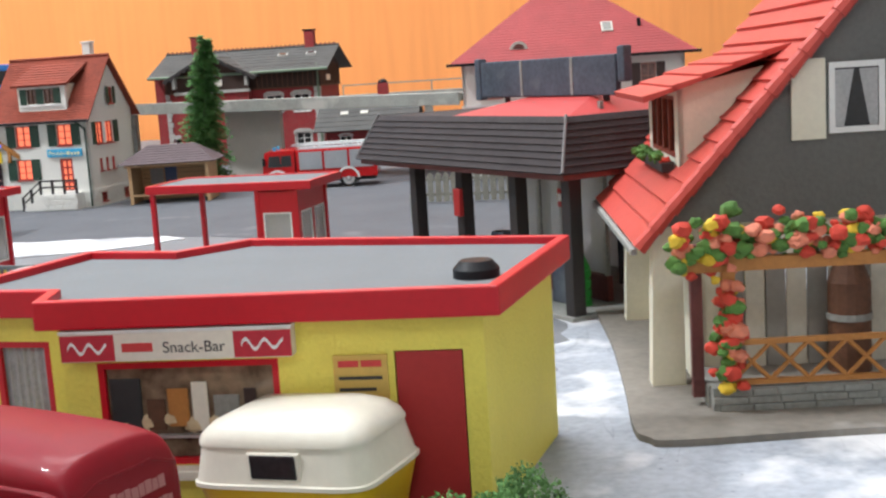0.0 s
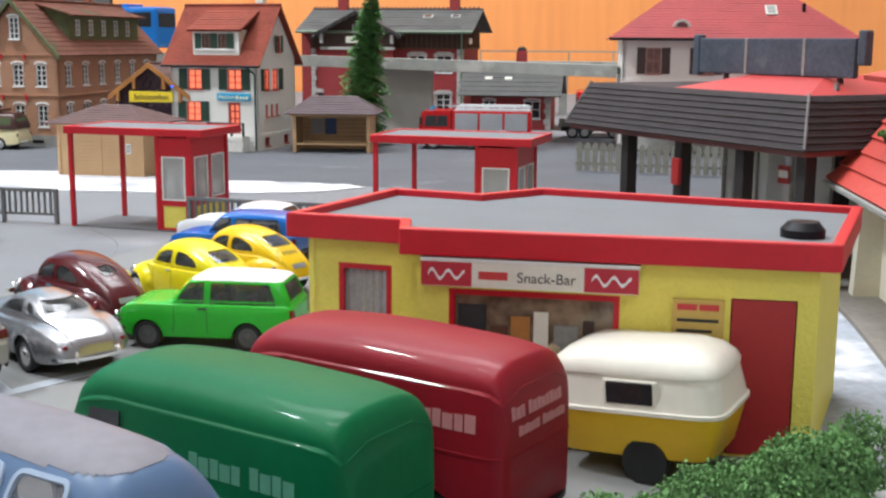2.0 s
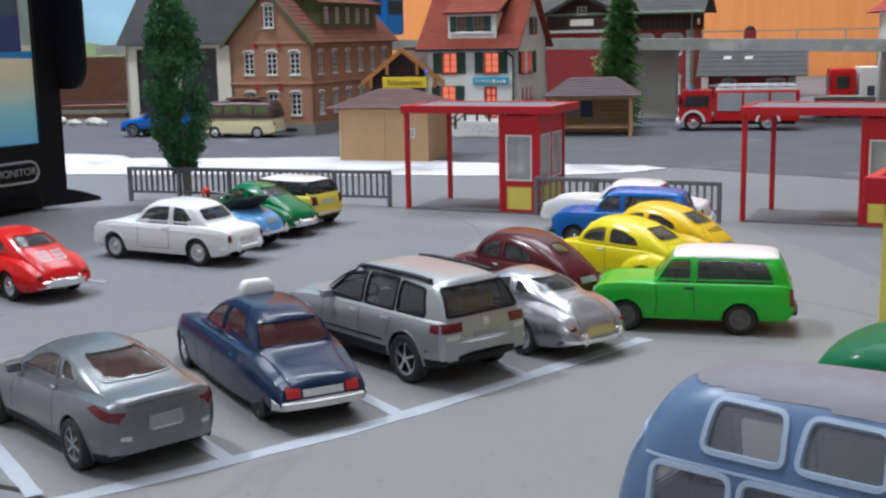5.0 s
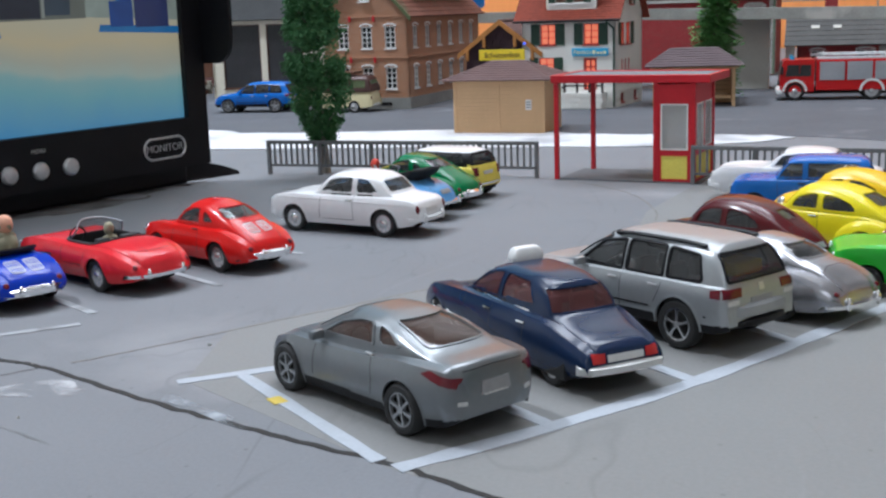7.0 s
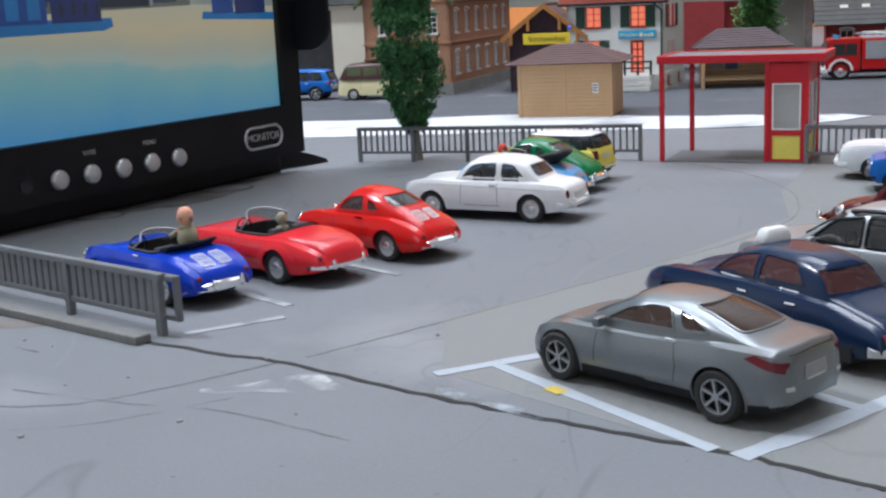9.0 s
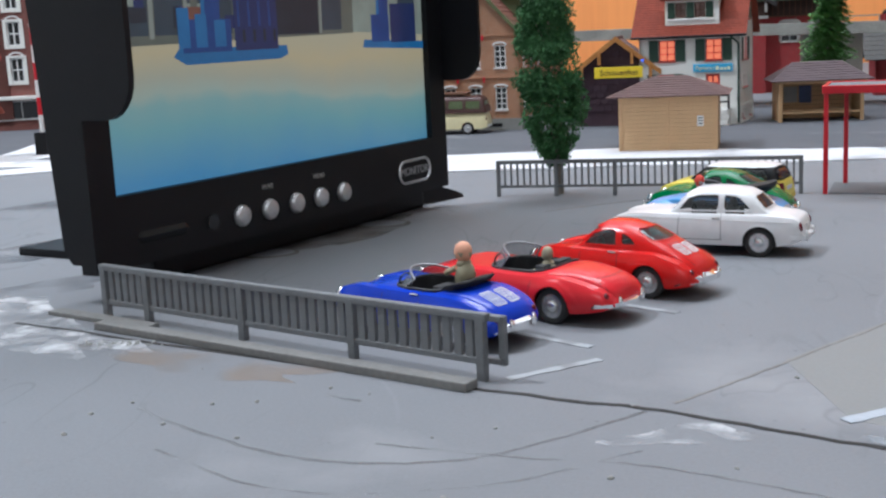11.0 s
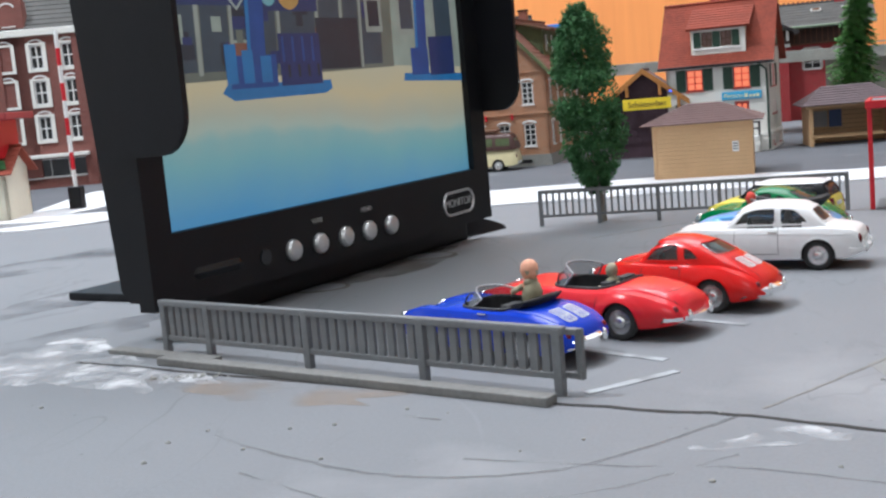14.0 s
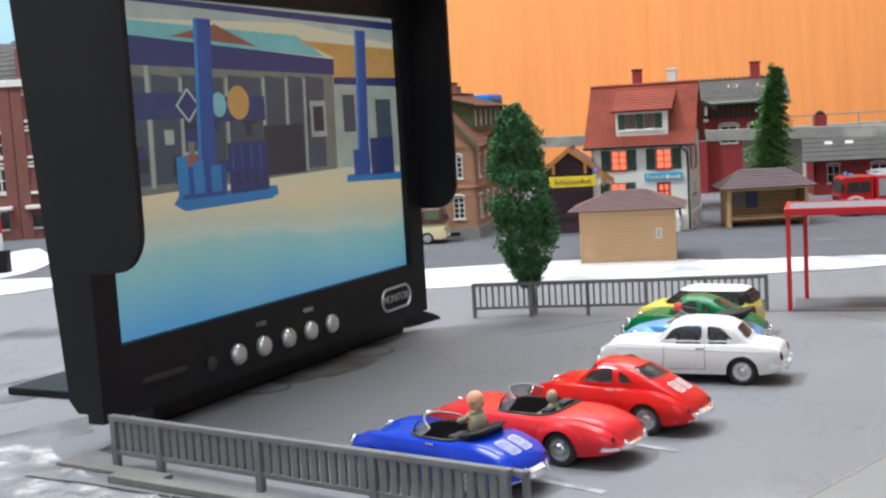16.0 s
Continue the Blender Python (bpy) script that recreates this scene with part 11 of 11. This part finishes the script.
M["shutter_grey"] = mat("silver_shutter", (0.45, 0.47, 0.5), 0.4, 0.4)
fire_engine()
BUS = dict(L=4.5, W=1.75, R=0.33, wb=(1.35, -1.2), sill=0.28, n=5.0, soft=0.1, tuck=0.04, arch=1.12,
           top=[(-2.25, 0.5), (-2.2, 1.15), (-2.1, 1.22), (2.0, 1.22), (2.2, 1.1), (2.25, 0.5)], plan=[(-2.25, 0.9), (-2.0, 0.98), (2.0, 0.98), (2.25, 0.84)], belt=1.2,
           cab=[(-2.2, 1.2), (-2.1, 1.8), (-1.9, 2.0), (0, 2.06), (1.6, 2.0), (1.85, 1.85), (2.15, 1.2)], cabw=[(-2.2, 0.92), (-1.9, 0.97), (1.8, 0.97), (2.15, 0.9)], cn=5.5, tumble=0.12,
           sides=[((-1.9 + k * 0.92, -1.88 + k * 0.92), (-1.1 + k * 0.92, -1.12 + k * 0.92)) for k in range(4)], wz=(0.12, 0.72), screen=(1.84, 2.08), rear=(-2.16, -2.06), rw=0.8, seams=(0.9,), bumper=0.42, bmat=M["white_frame"],
           tails=((-2.22, 0.72, 0.8, 0.08, 1.4),), heads=((2.2, 0.62, 0.8, 0.12, 1),), glass=mat("olive_bus_glass", (0.10, 0.13, 0.06), 0.1, vary=0.3))
cbus, _, _ = car("old_minibus", BUS, -38.2, 71.6, 175, P["cream"], "cream old minibus with a dark brown roof", mat("brown_bus_roof", (0.07, 0.03, 0.025), 0.4), "")
part("luggage_rack", box(B(), -1.4, 0.8, -0.7, 0.7, 2.4, 2.55, 0.04), M["brown"], cbus)


def coach():
    root = thing("coach", -38.5, 95.6, 5.92, 161, "blue touring coach standing on the viaduct", "model bus")
    part("body", box(B(), -6, 6, -1.4, 1.4, 0.35, 3.6, 0.3), P["bus_blue"], root)
    for fl in (1, -1):
        for k in range(6):
            part("side_window", box(B(), -5.5 + k * 1.85, -3.72 + k * 1.85, fl * 1.4 - 0.015, fl * 1.4 + 0.015, 2.0, 3.15, 0.01), M["glass_dark"], root)
        for x in (3.6, -3.0):
            wheel(root, x / K, fl * 1.2 / K, 0.48, 0.28, fl, M["steel"])
        for k, (x, w, key) in enumerate(((3.9, 1.2, "sign_yellow"), (1.2, 2.2, "white_ink"), (-1.4, 1.6, "white_ink"))):
            part("side_mark", box(B(), x - w / 2, x + w / 2, fl * 1.4 - 0.02, fl * 1.4 + 0.02, 0.9 + 0.12 * k, 1.35 + 0.12 * k, 0.01), M[key], root)
    part("rear_window", box(B(), -6.02, -5.99, -1.1, 1.1, 2.0, 3.1), M["glass_dark"], root)
    part("windscreen", box(B(), 5.99, 6.02, -1.2, 1.2, 1.6, 3.3), M["glass_dark"], root)
    part("roof_unit", box(B(), -3, -0.5, -1.0, 1.0, 3.58, 3.85, 0.08), P["bus_blue"], root)


coach()


def red_truck():
    root = thing("red_truck", 2.0, 88.4, 0, 0, "red lorry with a white picture panel behind the goods house", "model truck")
    part("cab", box(B(), -1.9, -0.1, -1.2, 1.2, 0.7, 3.35, 0.3), P["fire"], root)
    part("cargo_box", box(B(), 0.1, 5.5, -1.3, 1.3, 0.9, 3.4, 0.05), M["white_frame"], root)
    for x, z, w in ((0.6, 1.4, 0.5), (1.3, 1.9, 0.4), (2.0, 1.3, 0.6)):
        part("picture_bar", box(B(), x, x + w, -1.32, -1.301, z, z + 0.7), M["board_blue"], root)
    part("chassis", box(B(), -1.9, 5.5, -1.0, 1.0, 0.45, 0.85), M["under"], root)
    part("windscreen", box(B(), -1.93, -1.88, -1.0, 1.0, 1.9, 2.9), M["glass_dark"], root)
    part("side_window", box(B(), -1.5, -0.6, -1.22, -1.19, 1.9, 2.8, 0.01), M["glass_dark"], root)
    for x in (-1.1, 2.2, 4.0):
        for fl in (1, -1):
            wheel(root, x / K, fl * 1.05 / K, 0.45, 0.28, fl, M["steel"])


red_truck()
wagon = thing("flat_wagon", 1.5, 85.6, 0, 0, "low grey flat wagon with stake sides", "model wagon")
part("deck", box(B(), -2.8, 3.0, -1.1, 1.1, 0.85, 1.1, 0.03), M["stone"], wagon)
part("side_board", box(B(), -2.8, 3.0, -1.16, -1.101, 1.0, 1.45), M["stone"], wagon)
part("frame", box(B(), -2.6, 2.8, -0.7, 0.7, 0.5, 0.84), M["under"], wagon)
for x in (-1.8, -0.9, 1.2, 2.1):
    for fl in (1, -1):
        wheel(wagon, x / K, fl * 0.75 / K, 0.36, 0.14, fl, M["steel"])
part("load", box(B(), -1.9, 1.0, -0.8, 0.8, 1.1, 1.5, 0.15), M["concrete"], wagon, "grey tarpaulin load")


# ---- hedge ----
def hedge():
    root = thing("hedge", -2.0, 13.2, 0, 42, "low clipped hedge of green foam clumps", "hedge")
    rng = random.Random(11)
    part("core", box(B(), -1.5, 4.0, -0.28, 0.28, 0.0, 0.65, 0.15), M["leaf"], root)
    verts, faces = [], []
    for k in range(11000):
        u = rng.uniform(-1.8, 4.35)
        a = rng.uniform(-0.3, math.pi + 0.3)
        rr = rng.uniform(0.42, 0.66) * (1 + 0.18 * math.sin(u * 3.1) + 0.12 * math.sin(u * 7.7))
        c = Vector((u, rr * math.cos(a), max(0.06, 0.45 + rr * 1.05 * math.sin(a))))
        s = rng.uniform(0.018, 0.042)
        for _ in range(3):
            d = Vector((rng.gauss(0, 1), rng.gauss(0, 1), rng.gauss(0, 1))).normalized()
            e = d.orthogonal().normalized()
            f = d.cross(e)
            p = c + Vector((rng.gauss(0, s), rng.gauss(0, s), rng.gauss(0, s)))
            p.z = max(p.z, 0.04)
            b = len(verts)
            verts += [p - e * s, p + f * s * 0.8, p + e * s, p - f * s * 0.8 + d * s * 0.4]
            faces.append((b, b + 1, b + 2, b + 3))
    me = bpy.data.meshes.new("foliage")
    me.from_pydata([v * CM for v in verts], [], faces)
    me.materials.append(M["leaf_hedge"])
    ob = new("foliage", me)
    ob.parent = root


M["ballast"] = mat("dark_ballast", (0.075, 0.075, 0.078), 0.95, vary=0.45, grain=500, stain=60, bump=0.6)
M["leaf_hedge"] = mat("hedge_foam", (0.15, 0.29, 0.105), 0.95, vary=0.6, grain=500, stain=130, spec=0.1)
hedge()

# ---- town behind the monitor ----
def town_house(x, y, rz, w, cols, label, roof_h):
    root = thing("town_house", x, y, 0, rz, label, "model house", "red brick town houses")
    h = 12.6
    holes = []
    for r_ in range(3):
        for c in range(cols):
            a = w * (c + 0.5) / cols
            holes.append((a - 0.55, a + 0.55, 3.9 + r_ * 2.9, 5.9 + r_ * 2.9))
    holes.append((0.8, w - 0.8, 0.9, 2.4))
    part("wall", wall(B(), w, h, 0.3, holes), M["brick_town"], root)
    part("wall", turned(wall(B(), 8, h, 0.3, []), side(w, 0, 90)), M["brick_town"], root)
    part("wall", turned(wall(B(), 8, h, 0.3, []), side(0, 8, -90)), M["brick_town"], root)
    part("wall", turned(wall(B(), w, h, 0.3, []), side(w, 8, 180)), M["brick_town"], root)
    for o in holes[:-1]:
        wn = window(root, side(0, 0, 0), *o, M["glass_dark"], M["white_frame"], (1, 1), None, True, 0.35, 0.14)
        part("surround", turned(wall(B(), o[1] - o[0] + 0.5, o[3] - o[2] + 0.35, 0.1, [(o[0] + 0.02, o[1] - 0.02, o[2] + 0.02, o[3] - 0.02)], o[0] - 0.25, o[2] - 0.2), Matrix.Translation((0, -0.1, 0))), M["white_wall"], wn)
    window(root, side(0, 0, 0), *holes[-1], M["glass_dark"], M["white_frame"], (3, 0), None, True)
    part("awning", box(B(), 0.5, w - 0.5, -0.7, 0, 2.5, 2.8, 0.05), M["white_wall"], root)
    part("cornice", box(B(), -0.2, w + 0.2, -0.3, 0, h - 0.2, h + 0.35, 0.05), M["white_wall"], root)
    for q in (0.0, w - 0.9):
        part("pilaster", box(B(), q, q + 0.9, -0.14, -0.02, 0, h - 0.2), M["brick_town"], root)
    part("roof", roof_slope(B(), (-0.3, -0.2, h + 0.3), (w + 0.3, -0.2, h + 0.3), (w + 0.3, 4, h + roof_h), (-0.3, 4, h + roof_h), 8), M["slate"], root)
    part("roof", roof_slope(B(), (w + 0.3, 8.2, h + 0.3), (-0.3, 8.2, h + 0.3), (-0.3, 4, h + roof_h), (w + 0.3, 4, h + roof_h), 8), M["slate"], root)
    # small front gable with its own window
    gx = w * 0.25
    part("front_gable", wall(B(), 2.4, 2.4, 1.2, [(0.7, 1.7, 0.4, 1.9)], gx - 1.2, h + 0.3, 1.0), M["brick_town"], root)
    window(root, side(0, 0, 0), gx - 0.5, gx + 0.5, h + 0.7, h + 2.2, M["glass_dark"], M["white_frame"], (1, 1), None, True, 0.3, 0.14)
    chimney(root, w * 0.7, 4, h + roof_h - 0.8, h + roof_h + 1.2, 0.5, M["white_wall"])
    return root


town_house(-79.5, 89.0, 12, 7.6, 3, "red brick town house with white window surrounds and slate roof", 3.6)
town_house(-72.0, 90.6, 12, 7.4, 3, "dark red brick town house with a shop front", 3.8)
town_house(-87.3, 87.4, 12, 7.6, 3, "red brick town house with white window surrounds and slate roof", 3.4)

mast = thing("signal_mast", -62.5, 66.5, 0, 0, "red and white banded barrier mast on a dark foot", "signal mast")
for k in range(9):
    part("band", rod(B(), (0, 0, 1.4 + k * 1.05), (0, 0, 2.45 + k * 1.05), 0.13, 12), M["white_frame"] if k % 2 == 0 else M["red_plastic"], mast)
part("foot", box(B(), -0.4, 0.4, -0.35, 0.35, 0, 1.4, 0.06), M["black"], mast)

box_house = gable_house("signal_hut", -68.5, 61.0, 10, 4.2, 4, 3.0, 1.2, M["cream_wall"], M["roof_tile"], "cream hut with a red eaves and green base", 0.5, 6, [(2.6, 3.3, 1.0, 2.2)])
part("green_belt", box(B(), -0.1, 4.3, -0.1, 0, 3.0, 3.5), M["leaf"], box_house)
part("upper_floor", box(B(), 0.2, 4.0, 0.1, 3.8, 3.6, 5.8, 0.05), M["red_plastic"], box_house)
part("upper_roof", box(B(), -0.5, 4.9, -0.6, 4.4, 5.8, 6.2, 0.06), M["roof_red"], box_house)

bm = slab(B(), smooth_line([(-68, 80), (-66.3, 81), (-61, 69), (-62.5, 60.5), (-65, 64.5), (-68, 80)], 6, 0.15), -0.1, 0.06)
setting("snow_patch", bm, M["snow"], "white plaster patch by the far road", "verge")
bm = slab(B(), smooth_line([(-63, 56.5), (-57, 59.5), (-56, 57.5), (-60, 55), (-63, 56.5)], 6, 0.15), -0.1, 0.06)
setting("snow_patch", bm, M["snow"], "white plaster patch by the far road", "verge")

# ---- distance on the left ----
bm = B()
prism(bm, [(-150, -2)] + [(-150 + k * 3.0, 5.8 + 1.6 * math.sin(k * 0.5) + 0.8 * math.sin(k * 1.3 + 1)) for k in range(24)] + [(-82.2, -2)], 160.3, 160.6)
setting("backdrop_hills", bm, M["hill"], "painted green hills on the sky backdrop", "backdrop")
bm = slab(B(), [(-112, 98), (-74, 98), (-61, 88.5), (-53, 88), (-53, 115.9), (-112, 115.9)], -0.1, 0.03)
setting("track_bed", bm, M["ballast"], "dark grey ballast of the rail yard", "ground")
for y_ in (101.5, 107.5):
    track = thing("railway_track", -110, y_, 0.03, 0, "rusty model railway track on dark sleepers", "railway track", "yard tracks")
    for dy in (-0.82, 0.82):
        part("rail", box(B(), 0, 56, dy - 0.06, dy + 0.06, 0.14, 0.36), M["brown_red"], track)
    sleeper = part("sleeper", box(B(), -0.15, 0.15, -1.4, 1.4, 0, 0.14), M["black_wood"], track)
    for k in range(1, 70):
        ob = new("sleeper", sleeper.data)
        ob.parent = track
        ob.location = (0.8 * k * CM, 0, 0)
pile = thing("timber_pile", -60.5, 89.5, 0.03, 12, "stack of weathered grey-brown timber beams", "timber pile")
for k in range(9):
    part("beam", box(B(), 0.2 * (k % 3), 5.4 + 0.3 * (k % 2), 0.5 * (k % 3), 0.5 * (k % 3) + 0.42, 0.36 * (k // 3), 0.36 * (k // 3) + 0.34, 0.03), M["picket"] if k % 2 else M["brown"], pile)
for x_, y_, r_ in ((-57.4, 83.4, 0.55), (-55.6, 82.6, 0.4), (-54.2, 82.9, 0.5), (-53.2, 82.2, 0.35)):
    stone = thing("boulder", x_, y_, 0, 0, "small pale plaster boulder by the road", "rock", "pale boulders")
    part("boulder_body", ball(B(), 0, 0, r_ * 0.5, r_, 2, (1.3, 1, 0.7), 0.2), M["stone_pale"], stone)
wallb = thing("retaining_wall", -100, 116, 0, 0, "long brown retaining wall at the board edge", "wall")
part("wall", box(B(), 0, 40, 0, 1, 0, 4.7, 0.1), M["brown"], wallb)
